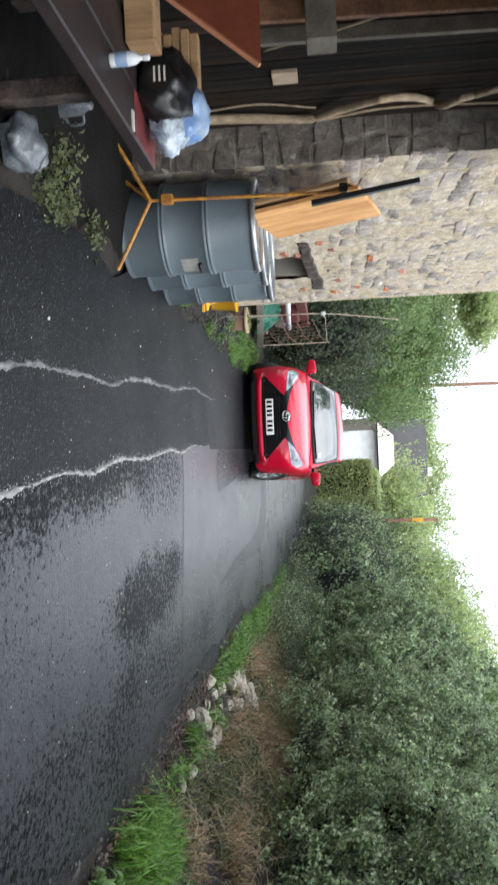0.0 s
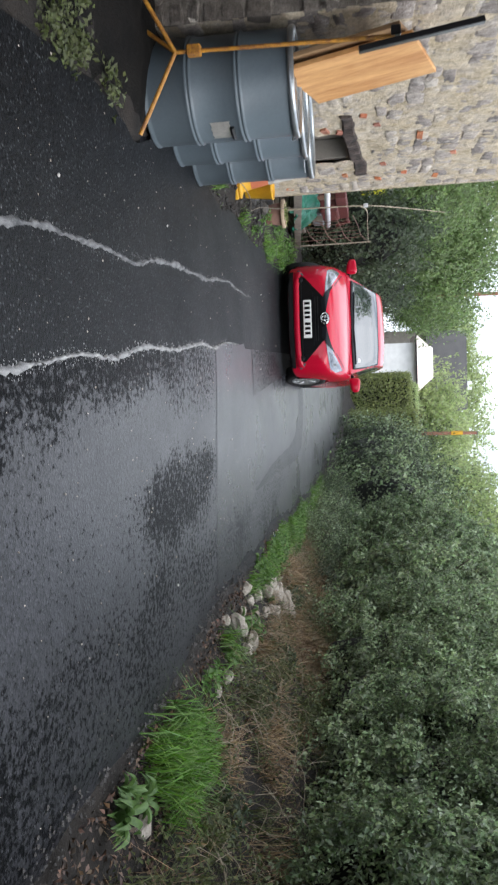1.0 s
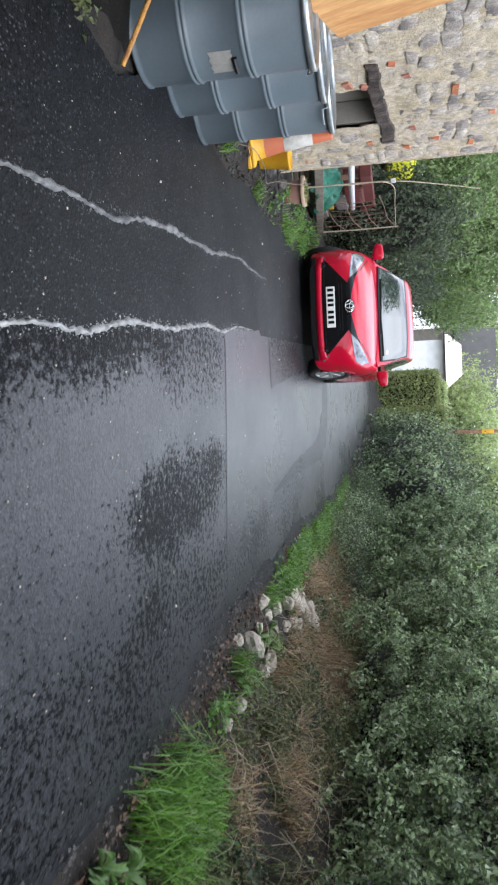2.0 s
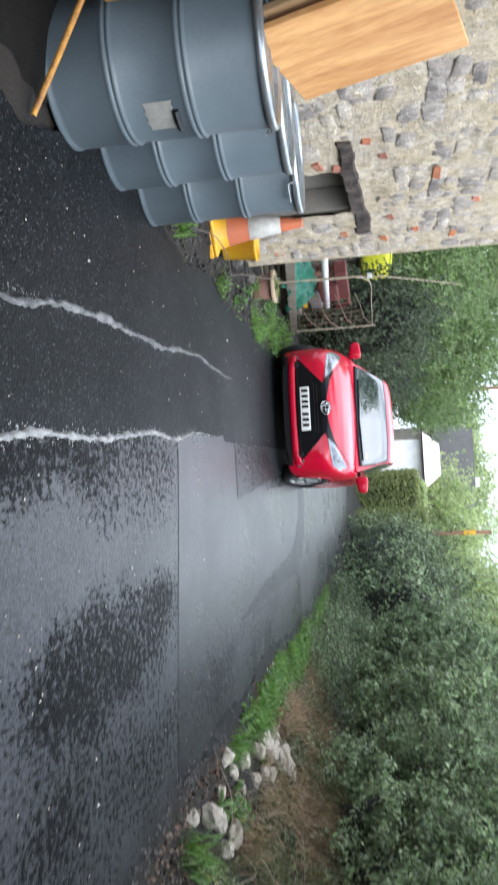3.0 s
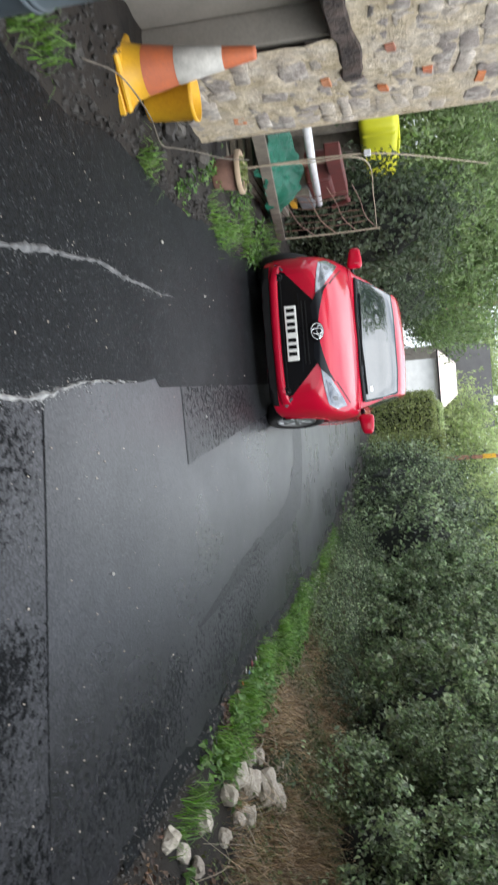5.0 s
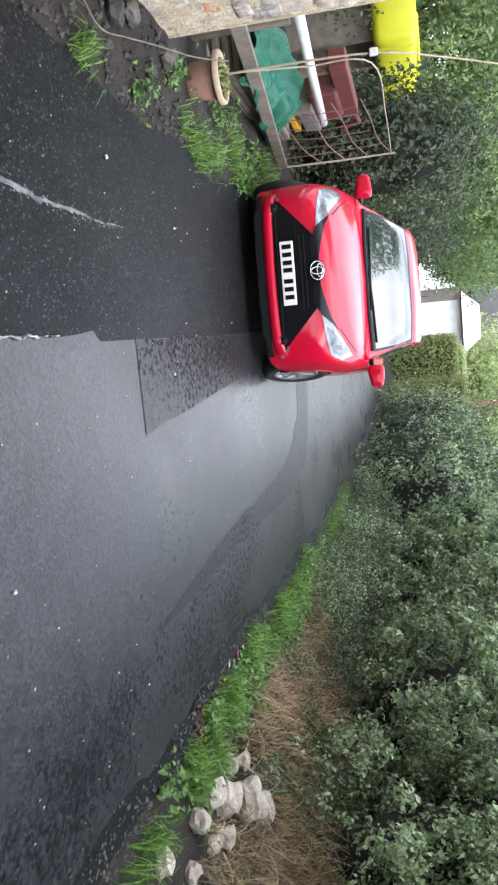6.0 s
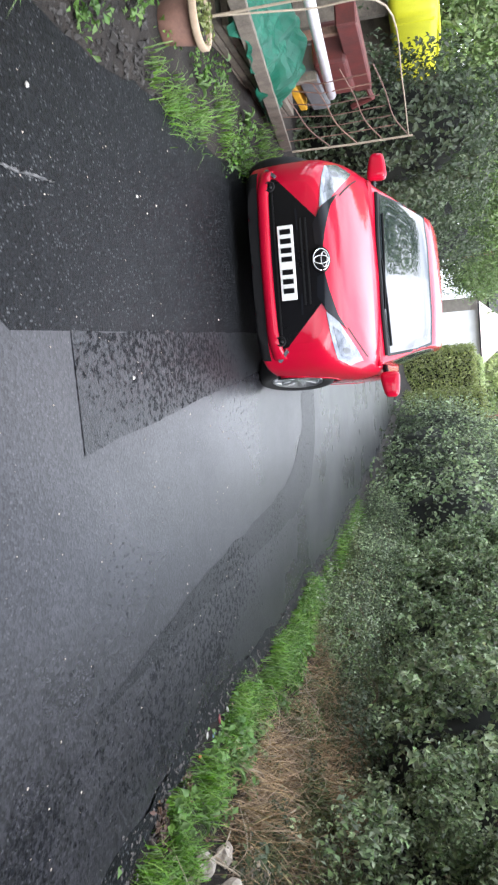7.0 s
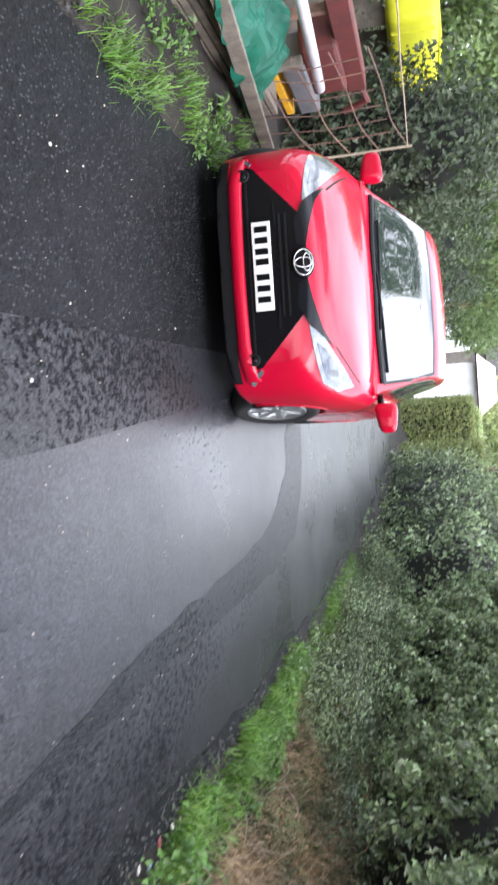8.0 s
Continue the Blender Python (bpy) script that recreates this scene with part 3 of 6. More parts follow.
gx, gy = spread_lines(-5, 6, 0.12, 900), spread_lines(-3, 26, 0.14, 1500)
gv = [(x, y, bank(x, y)) for y in gy for x in gx]
gf = [(j * len(gx) + i, j * len(gx) + i + 1, (j + 1) * len(gx) + i + 1, (j + 1) * len(gx) + i) for j in range(len(gy) - 1) for i in range(len(gx) - 1)]
tagged(part("ground", mesh_of("ground", gv, gf, SOIL, True)), "damp brown soil verge and garden ground beside the lane", "ground", kind="structure")


def seam_r(y):
    """The line where the dark trench reinstatement meets the old surface."""
    return 0.24 - 0.035 * (y - 2.5) + 0.022 * (y - 5.5) ** 2 * (y < 5.5) * 0.2 + 0.012 * math.sin(y * 5.0)


def seam_l(y):
    return -0.19 - 0.052 * (min(y, 7.2) - 2.0) + 0.02 * math.sin(y * 3.1 + 1)


def lie(x, y):
    """The gentle unevenness of the tarmac."""
    return 0.006 * noise.noise(Vector((x * 0.8, y * 0.5, 9)))


def ribbon(name, left, right, y0, y1, step, z, mat, label, across=10, cat="road", skirt=0.0, slant=0.0):
    ys = np.arange(y0, y1 + 1e-6, step)
    v, f = [], []
    for y in ys:
        a, b = left(y), right(y)
        for i in range(across + 1):
            x = a + (b - a) * i / across
            v.append((x, y - slant * (x - 0.07) * max(0.0, 1 - (y - y0) / 3), z + lie(x, y) - (skirt if i in (0, across) else 0)))
    n = across + 1
    for j in range(len(ys) - 1):
        for i in range(across):
            f.append((j * n + i, j * n + i + 1, (j + 1) * n + i + 1, (j + 1) * n + i))
    return tagged(part(name, mesh_of(name, v, f, mat, True)), label, cat, kind="structure")


rag = lambda y, s: 0.05 * noise.noise(Vector((s, y * 1.6, 0))) + 0.03 * noise.noise(Vector((s, y * 6, 4)))
ribbon("road", lambda y: road_left(y) + rag(y, 1.0), lambda y: road_right(y) + rag(y, 8.0), -8, 200, 0.1, 0.0, TAR_OLD, "wet worn grey tarmac lane with damp stains", 24, skirt=0.03)
ribbon("road_far_slab", lambda y: seam_r(y) if y < 8.9 else road_left(y) + 0.05, lambda y: road_right(y) - 0.12 + 1.2 * rag(y, 8.0), 6.68, 200, 0.1, 0.0015, TAR_WET, "smooth grey wet tarmac reflecting the sky", 16, slant=0.2)
ribbon("road_trench_strip", lambda y: road_left(y) + 0.03 + rag(y, 1.0), lambda y: seam_r(y) if y < 8.2 else 0.092, -8, 17.5, 0.08, 0.003, TAR_NEW, "dark damp newer tarmac strip along the lane", 12)
ribbon("road_square_patch", lambda y: 0.088 + 0.3 * rag(y, 5.0), lambda y: 0.57 - 0.055 * max(0, y - 8.75) + 0.2 * rag(y, 6.0), 8.70, 13.2, 0.06, 0.0045, TAR_PATCH, "rough dark square repair patch in the tarmac", 6)
ribbon("road_edge_channel", lambda y: road_right(y) - 0.15 + 1.3 * rag(y, 3.0), lambda y: road_right(y) - 0.01 + rag(y, 8.0), 7, 26, 0.06, 0.003, TAR_NEW, "dark gritty broken channel at the edge of the lane", 5)


def strip(name, line, z, mat, label):
    """A flat band along (x, y, half width) control points."""
    pts = curve_points(line, 10)
    v, f = [], []
    for i, p in enumerate(pts):
        d = pts[min(i + 1, len(pts) - 1)] - pts[max(i - 1, 0)]
        n = Vector((-d.y, d.x, 0)).normalized()
        w = p.z
        for s2 in (-1, -0.4, 0.4, 1):
            q = Vector((p.x, p.y, 0)) + n * w * s2 * (1 + 0.35 * noise.noise(Vector((p.y * 3, s2, 2))))
            v.append((q.x, q.y, z + lie(q.x, q.y)))
        if i:
            b = 4 * i
            f += [(b - 4 + k, b - 3 + k, b + 1 + k, b + k) for k in range(3)]
    tagged(part(name, mesh_of(name, v, f, mat, True)), label, "road", kind="structure")


strip("road_dark_band", [(1.56, 8.6, 0.01), (1.55, 9.4, 0.05), (1.54, 10.3, 0.08), (1.57, 11.3, 0.11), (1.6, 12.5, 0.15), (1.55, 13.4, 0.22), (1.32, 14.2, 0.34), (0.95, 14.6, 0.42), (0.4, 14.75, 0.45), (-0.3, 14.8, 0.45)], 0.0032, TAR_MID, "curving dark band of tarmac crossing the lane")
# the groove across the lane
strip("trim_groove", [(0.08, 6.68, 0.0045), (0.5, 6.60, 0.004), (1.0, 6.495, 0.0035), (1.5, 6.395, 0.002)], 0.003, TAR_NEW, "thin dark joint across the lane")


def crust(name, line, y0, y1, width, seed, label, mat):
    """A ragged raised cement seam with lumps."""
    v, f = [], []
    ys = np.arange(y0, y1, 0.02)
    for y in ys:
        w = width * (0.35 + 0.9 * abs(noise.noise(Vector((seed, y * 2.3, 0)))) + 0.9 * max(0, noise.noise(Vector((seed, y * 7, 2))))) * min(1, (y1 - y) * 0.55 + 0.1)
        c = line(y) + 0.03 * noise.noise(Vector((seed + 4, y * 1.9, 0))) + 0.011 * noise.noise(Vector((seed + 4, y * 14, 0)))
        h = 0.012 + 0.006 * noise.noise(Vector((seed, y * 20, 5)))
        for q, z in ((-1, 0.003), (-0.55, h), (0.1, h + 0.003), (0.6, h), (1, 0.003)):
            v.append((c + q * w + 0.011 * noise.noise(Vector((q * 3, y * 34, seed))), y, z + 0.001 + lie(c, y)))
    for j in range(len(ys) - 1):
        for i in range(4):
            f.append((j * 5 + i, j * 5 + i + 1, (j + 1) * 5 + i + 1, (j + 1) * 5 + i))
    tagged(part(name, mesh_of(name, v, f, mat, True)), label, "road seam", kind="structure")


crust("trim_seam_a", seam_l, -3, 8.7, 0.021, 3.0, "ragged dull grey cement seam running along the tarmac", CEMENT_DULL)
crust("trim_seam_b", lambda y: seam_r(y), -3, 7.8, 0.022, 11.0, "broken white crusty seam between old and new tarmac", CEMENT)

def crumbs(name, n, place, size, mat, label, cat, seed, flat=0.5):
    """Many small angular grains joined in one mesh."""
    v, f = [], []
    r = random.Random(seed)
    for _ in range(n):
        x, y, z = place(r)
        s2 = size * (0.25 + r.random() ** 2)
        m = Matrix.Translation((x, y, z + s2 * flat * 0.3)) @ Matrix.Rotation(r.uniform(0, 6.3), 4, "Z")
        o = len(v)
        for q in ((1, 0, 0), (-1, 0, 0), (0, 1, 0), (0, -1, 0), (0.2, 0.1, flat), (0, 0, -flat)):
            v.append(tuple(m @ (Vector(q) * s2 * r.uniform(0.6, 1.4))))
        f += [tuple(o + k for k in t) for t in ((0, 2, 4), (2, 1, 4), (1, 3, 4), (3, 0, 4), (2, 0, 5), (1, 2, 5), (3, 1, 5), (0, 3, 5))]
    tagged(part(name, mesh_of(name, v, f, mat)), label, cat, kind="stuff")


def near_line(line, y0, y1, spread, power=1.0):
    def at(r):
        y = y0 + (y1 - y0) * r.random() ** power
        x = line(y) + r.gauss(0, spread) + 0.03 * noise.noise(Vector((15, y * 1.9, 0)))
        return x, y, 0.003 + lie(x, y)
    return at


crumbs("seam_crumbs", 2600, near_line(seam_r, 0.5, 7.2, 0.018), 0.005, CEMENT, "white crumbs of cement scattered along the seam", "cement crumbs", 5, 0.35)
crumbs("seam_crumbs", 1800, near_line(seam_l, 0.5, 8.6, 0.016), 0.0045, CEMENT_DULL, "pale crumbs of cement along the second seam", "cement crumbs", 6, 0.35)
crumbs("edge_gravel", 3600, near_line(lambda y: road_right(y) - 0.05, 1.0, 22, 0.06), 0.012, GRAVEL, "loose grey gravel along the broken lane edge", "gravel", 7, 0.6)
crumbs("lane_grit", 900, lambda r: (lambda x, y: (x, y, 0.003 + lie(x, y)))(r.uniform(-1.0, 2.0), r.uniform(1.5, 11)), 0.005, ROCK, "fine pale grit scattered over the lane", "grit", 8, 0.6)

# ---- stone wall with a blocked opening ----
WX, WY0, WY1, WTOP = -1.65, 4.93, 9.72, 4.6
NI = (7.42, 8.36, 1.12)


def in_opening(y, z, pad=0.0):
    return NI[0] - pad < y < NI[1] + pad and z < NI[2] + pad


ny, nz = 150, 140
v, f, idx = [], [], {}
for j in range(nz + 1):
    for i in range(ny + 1):
        y, z = WY0 + (WY1 - WY0) * i / ny, -0.1 + (WTOP + 0.1) * j / nz
        p = Vector((1.0, y, z))
        edge = min(1, i / 4, (ny - i) / 4)
        d = (0.012 * noise.noise(p * 3.0) + 0.014 * noise.noise(p * 9.0) + 0.009 * noise.noise(p * 23)) * edge
        v.append((WX + d - 0.012, y, z))
for j in range(nz):
    for i in range(ny):
        y, z = WY0 + (WY1 - WY0) * (i + 0.5) / ny, -0.1 + (WTOP + 0.1) * (j + 0.5) / nz
        if not in_opening(y, z):
            a = j * (ny + 1) + i
            f.append((a, a + 1, a + ny + 2, a + ny + 1))
wall = tagged(part("wall_stone", mesh_of("wall_stone", v, f, MORTAR, True)), "old rubble stone wall with pale lime mortar and brick scraps", "wall", kind="structure")
bm = bmesh.new()
box(-6.0, WX - 0.42, WY0 + 0.01, WY1 - 0.01, -0.1, WTOP, 0, bm)
box(WX - 0.42, WX - 0.005, WY1 - 0.02, WY1, -0.1, WTOP, 0, bm)
box(WX - 0.42, WX - 0.02, WY0 + 0.03, WY1 - 0.03, WTOP - 0.05, WTOP, 0, bm)
part("wall_core", bm, MORTAR, wall)
part("end_mortar", box(WX - 0.42, WX - 0.012, WY0, WY0 + 0.02, -0.1, WTOP, 0), SHADESTONE, wall, "damp mortar darkened for the shaded end")
bm = bmesh.new()
box(WX - 0.40, WX - 0.24, NI[0] - 0.06, NI[1] + 0.06, -0.1, NI[2] + 0.15, 0.01, bm)
box(WX - 0.24, WX - 0.05, NI[0] - 0.06, NI[0] + 0.0, -0.1, NI[2] + 0.1, 0.01, bm)
box(WX - 0.24, WX - 0.05, NI[1] + 0.0, NI[1] + 0.06, -0.1, NI[2] + 0.1, 0.01, bm)
box(WX - 0.24, WX - 0.05, NI[0] - 0.06, NI[1] + 0.06, NI[2], NI[2] + 0.15, 0.01, bm)
part("opening_lining", bm, RENDER, wall, "smooth grey cement render lining a blocked opening")
# sloping oak lintel
bm = bmesh.new()
box(WX - 0.16, WX + 0.008, 0, 2.06, -0.07, 0.025, 0.012, bm)
bmesh.ops.subdivide_edges(bm, edges=[e for e in bm.edges if e.calc_length() > 0.5], cuts=24)
for q in bm.verts:
    q.co.z += 0.022 * noise.noise(Vector((q.co.x * 4, q.co.y * 2.6, 1))) + 0.018 * noise.noise(Vector((q.co.x * 9, q.co.y * 11, 1 + q.co.z * 9))) + 0.02 * (q.co.y / 2.06) * (1 if q.co.z > 0 else -1)
    q.co.x += 0.02 * noise.noise(Vector((q.co.z * 9, q.co.y * 5, 6)))
bm.transform(Matrix.Translation((0, 6.9, 1.10)) @ Matrix.Rotation(radians(3.2), 4, "X"))
part("lintel", bm, CHARRED, wall, "cracked blackened oak lintel sagging to one side")

# near-black floor sheet that paints in the shade under the lean-to
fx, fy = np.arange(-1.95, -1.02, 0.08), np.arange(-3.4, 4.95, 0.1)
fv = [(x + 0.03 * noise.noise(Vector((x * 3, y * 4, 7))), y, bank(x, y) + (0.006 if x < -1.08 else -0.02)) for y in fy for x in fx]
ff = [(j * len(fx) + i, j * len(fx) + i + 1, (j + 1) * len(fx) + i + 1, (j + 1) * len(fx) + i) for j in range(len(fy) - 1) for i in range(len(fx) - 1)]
tagged(part("floor_shade_sheet", mesh_of("floor_shade_sheet", fv, ff, SHADED_EARTH, True)), "near-black earth sheet standing in for lean-to shade", "floor", kind="structure")

# boarded dark wall of the lean-to
boards = tagged(part("wall_boarded", box(-2.1, -1.93, -3.5, 4.93, -0.1, 4.2, 0.003), BLACKBOARD), "black weathered vertical board wall of a lean-to", "wall", kind="structure")
bm = box(-2.1, -1.0, -3.6, -3.45, -0.1, 4.2, 0.003)
tagged(part("wall_lean_to_end", bm, BLACKBOARD), "plain dark board end wall behind", "wall", kind="structure")
# Two out-of-view ceilings, added to keep sky light off this corner.
tagged(part("ceiling_added_eaves_end", box(-2.1, -1.25, 3.7, 4.92, 2.62, 2.74, 0.003), CHARRED), "unseen eaves boards added to shade the wall end", "ceiling", kind="structure")
tagged(part("ceiling_added_eaves", box(-2.1, -0.45, -3.5, 3.7, 2.32, 2.44, 0.003), CHARRED), "unseen overhanging boards added to shade the bench corner", "ceiling", kind="structure")

# ---- drums ----
def drum_thing(x, y, z, turn, label, r=0.287, h=0.852):
    d = thing("steel_drum", label, "drum", (x, y, z), turn, "drums along the wall")
    prof = [(0, 0.012), (r - 0.02, 0.012), (r - 0.006, 0.0), (r + 0.004, 0.004), (r + 0.004, 0.016), (r - 0.004, 0.024), (r, 0.04)]
    for c in (0.305, 0.632):
        zc = c * h
        prof += [(r, zc - 0.026), (r + 0.007, zc - 0.017), (r + 0.011, zc - 0.008), (r + 0.007, zc), (r + 0.002, zc + 0.003), (r + 0.009, zc + 0.01), (r + 0.011, zc + 0.015), (r + 0.005, zc + 0.023), (r, zc + 0.03)]
    prof += [(r, h - 0.05), (r - 0.004, h - 0.03)]
    part("body", lathe(prof, 56), DRUM, d, smooth=True)
    part("clamp_ring", lathe([(r - 0.004, h - 0.034), (r + 0.011, h - 0.032), (r + 0.014, h - 0.02), (r + 0.012, h - 0.004), (r + 0.004, h + 0.003), (r - 0.012, h), (r - 0.014, h - 0.02)], 56), DRUM_RIM, d, "bright steel clamping ring", True)
    part("lid", lathe([(r - 0.012, h - 0.008), (r - 0.03, h - 0.026), (r - 0.05, h - 0.02), (0.12, h - 0.016), (0.10, h - 0.021), (0, h - 0.02)], 56), WETLID, d, "wet recessed steel lid", True)
    bm = tube([(r + 0.02, -0.05, h - 0.05), (r + 0.026, 0.0, h - 0.052), (r + 0.018, 0.06, h - 0.05)], 0.006)
    tube([(r + 0.02, -0.05, h - 0.05), (r + 0.012, -0.055, h - 0.02)], 0.005, bm=bm)
    part("ring_lever", bm, DRUM_RIM, d, "steel closing lever")
    return d


d1 = drum_thing(-1.325, 5.05, 0.0, 30, "grey painted steel drum with a peeling white sticker")
bm = bmesh.new()
cols = [[bm.verts.new((0.289 * math.cos(a), 0.289 * math.sin(a), z)) for z in (0.36 + 0.004 * (i % 3), 0.475 - 0.006 * (i % 2))] for i, a in enumerate(radians(-66 + 3 * k) for k in range(10))]
for a, b in zip(cols, cols[1:]):
    bm.faces.new((a[0], b[0], b[1], a[1]))
bmesh.ops.solidify(bm, geom=bm.faces[:], thickness=0.002)
part("sticker", bm, CONE_W, d1, "torn white paper sticker")
part("clip", tube([(0.292 * math.cos(radians(a)), 0.292 * math.sin(radians(a)), 0.482) for a in (-58, -48, -38)], 0.014, 6), BLACKPL, d1, "black plastic clip")
d2 = drum_thing(-1.36, 5.665, 0.0, 60, "grey painted steel drum with a wet lid")
d3 = drum_thing(-1.36, 6.275, 0.0, -35, "grey painted steel drum at the end of the row")

# ---- yellow stand with a black bar, boards on the drum ----
st = thing("tripod_stand", "scuffed yellow metal tripod stand before the drums", "stand", (-1.40, 4.64, 0))
top = Vector((0.03, 0.0, 1.39))
part("pole", tube([(0, 0, 0.24), top], 0.011, 10), YELLOW_POLE, st)
part("collar", box(-0.028, 0.028, -0.028, 0.028, 0.30, 0.375, 0.006), YELLOW_POLE, st, "ochre block collar")
for fx, fy in ((0.40, 0.03), (-0.42, -0.14), (-0.20, 0.10)):
    part("leg", tube([(0, 0, 0.235), (fx * 0.5, fy * 0.5, 0.125), (fx, fy, 0.012)], 0.0115, 10), YELLOW_POLE, st)
part("bracket", box(-0.02, 0.03, -0.025, 0.025, 1.37, 1.42, 0.004), BLACKPL, st, "black clamp")
bm = box(-0.016, 0.016, -0.02, 0.02, -0.32, 0.32, 0.003)
bm.transform(Matrix.Translation((0.05, -0.035, 1.52)) @ Matrix.Rotation(radians(-9), 4, "Y") @ Matrix.Rotation(radians(-3), 4, "X"))
part("crossbar", bm, BLACKPL, st, "black square bar")


def leaning_board(name, label, at, size, rots, mat, cat="board"):
    t = thing(name, label, cat, at)
    t.rotation_euler = [radians(a) for a in rots]
    sx, sy, sz = size
    ob = part("panel", box(-sx / 2, sx / 2, -sy / 2, sy / 2, 0, sz, 0.003), mat, t)
    return t


leaning_board("pine_board", "new pale pine board propped on a drum against the wall", (-1.40, 5.36, 0.848), (0.028, 0.68, 0.76), (15, -5, 0), PLY)
leaning_board("pine_board", "second pine board standing behind the first", (-1.47, 5.30, 0.848), (0.028, 0.62, 0.70), (17, -5, 3), TIMBER)

# ---- bench corner in the lean-to ----
bench = thing("workbench", "dark stained plank workbench with worn red paint", "workbench", (0, 0, 0))
for i, (x0, x1) in enumerate(((-1.27, -1.075), (-1.50, -1.28), (-1.74, -1.51))):
    part("plank", box(x0, x1, 0.3 + 0.1 * i, 3.22 - 0.06 * i, 0.515, 0.565, 0.006, jitter=0.006), BENCHWOOD, bench)
part("red_end", box(-1.265, -1.08, 2.86, 3.20, 0.5655, 0.5695, 0.001), REDPAINT, bench, "worn red painted end of the plank")
part("white_strip", box(-1.16, -1.085, 2.80, 2.83, 0.566, 0.573, 0.001), CONE_W, bench, "thin white strip")
for y in (0.7, 2.9):
    for x in (-1.68, -1.3):
        part("leg", box(x - 0.04, x + 0.04, y - 0.04, y + 0.04, bank(x, y) - 0.02, 0.515, 0.005), CHARRED, bench)


def crumpled(name, size, seed, mat, parent, label=""):
    bm = bmesh.new()
    bmesh.ops.create_icosphere(bm, subdivisions=4, radius=1)
    for q in bm.verts:
        d = q.co.normalized()
        o = Vector((seed, seed * 2, 0))
        r = 1 + 0.28 * noise.noise(d * 1.6 + o) + 0.16 * abs(noise.noise(d * 4 + o)) - 0.08 * abs(noise.noise(d * 9 + o))
        q.co = Vector((d.x * size[0], d.y * size[1], max(-0.75, d.z) * size[2])) * r
    return part(name, bm, mat, parent, label, True)


bag = thing("rubbish_bag", "black and blue plastic bag knotted on the bench", "bag", (-1.32, 3.02, 0.655))
crumpled("black_film", (0.15, 0.13, 0.12), 3, BLACKPL, bag)
ob = crumpled("blue_film", (0.12, 0.10, 0.10), 8, BLUEPL, bag, "blue film")
ob.location = (0.06, 0.08, 0.06)
ob = crumpled("clear_film", (0.11, 0.09, 0.08), 12, FILM, bag, "clear crinkled film")
ob.location = (0.13, 0.05, 0.0)
for i in range(3):
    ob = part("print_bar", box(-0.03, 0.03, -0.002, 0.002, -0.004, 0.004, 0.001), CONE_W, bag, "faint white printing")
    ob.location = (0.0, -0.148, 0.03 - 0.02 * i)
bottle = thing("spray_bottle", "white plastic bottle with a blue label on the bench", "bottle", (-1.21, 2.52, 0.566), 20)
bottle.scale = (0.72, 0.72, 0.72)
part("body", lathe([(0, 0), (0.03, 0), (0.033, 0.006), (0.033, 0.1), (0.028, 0.125), (0.013, 0.145), (0.012, 0.165), (0, 0.165)], 24), WHITEPL, bottle, smooth=True)
part("label", lathe([(0.0337, 0.03), (0.0342, 0.032), (0.0342, 0.085), (0.0337, 0.087)], 24), BLUEPL, bottle, "bright blue label", True)
part("cap", lathe([(0.014, 0.16), (0.016, 0.163), (0.016, 0.185), (0.012, 0.192), (0, 0.192)], 20), WHITEPL, bottle)

tri = thing("triangular_board", "orange brown triangular board with a raw edge", "board", (-1.62, 3.13, 0.60), 0)
bm = bmesh.new()
vs = [bm.verts.new(p) for p in ((-0.16, 0, 0.03), (0.19, -0.02, 0.44), (-0.13, 0.03, 0.44))]
bm.faces.new(vs)
bmesh.ops.solidify(bm, geom=bm.faces[:], thickness=0.022)
part("panel", bm, ORANGEBOARD, tri)
part("raw_edge", tube([(-0.165, -0.014, 0.02), (0.195, -0.034, 0.435)], 0.013, 4), ORANGEEDGE, tri, "raw orange sawn edge")


def offcut(label, p, q, w, h, mat=TIMBER):
    """A squared timber from p to q."""
    p, q = Vector(p), Vector(q)
    t = thing("timber_offcut", label, "timber", p, 0, "timber in the lean-to")
    d = q - p
    bm = box(-w / 2, w / 2, -h / 2, h / 2, 0, d.length, 0.004)
    bm.transform(d.to_track_quat("Z", "X").to_matrix().to_4x4())
    part("timber", bm, mat, t)
    return t


for i in range(6):
    offcut("short sawn pine offcut stacked across the bench", (-1.62 + 0.015 * (i % 3), 3.13 + 0.012 * (i % 2), 0.5835 + 0.0365 * i), (-1.44 + 0.19 * (i > 3) + 0.02 * (i % 2), 3.14, 0.5835 + 0.0365 * i), 0.036, 0.06)
offcut("brown plank propped over the bench", (-1.72, 2.78, 0.625), (-1.38, 2.80, 0.625), 0.11, 0.14, TIMBER)
offcut("grey weathered upright board on the dark boards", (-1.893, 3.74, 0.90), (-1.893, 3.80, 2.25), 0.03, 0.13, OLDWOOD)
offcut("rusty brown upright board beside the grey one", (-1.89, 3.40, 0.88), (-1.89, 3.48, 2.28), 0.03, 0.26, BROWNBOARD)
offcut("brown squared beam end sticking out of the boards", (-1.93, 3.32, 1.29), (-1.58, 3.30, 1.29), 0.13, 0.13, OLDWOOD)
offcut("rusty brown rail lying high along the boards", (-1.895, 1.6, 1.10), (-1.895, 3.20, 1.18), 0.03, 0.10, TIMBER)
# The last one is a block added where the boards carry a pale patch.
offcut("raised block in place of a pale patch on the boards", (-1.905, 4.25, 1.02), (-1.905, 4.25, 1.16), 0.03, 0.14, POTRIM)

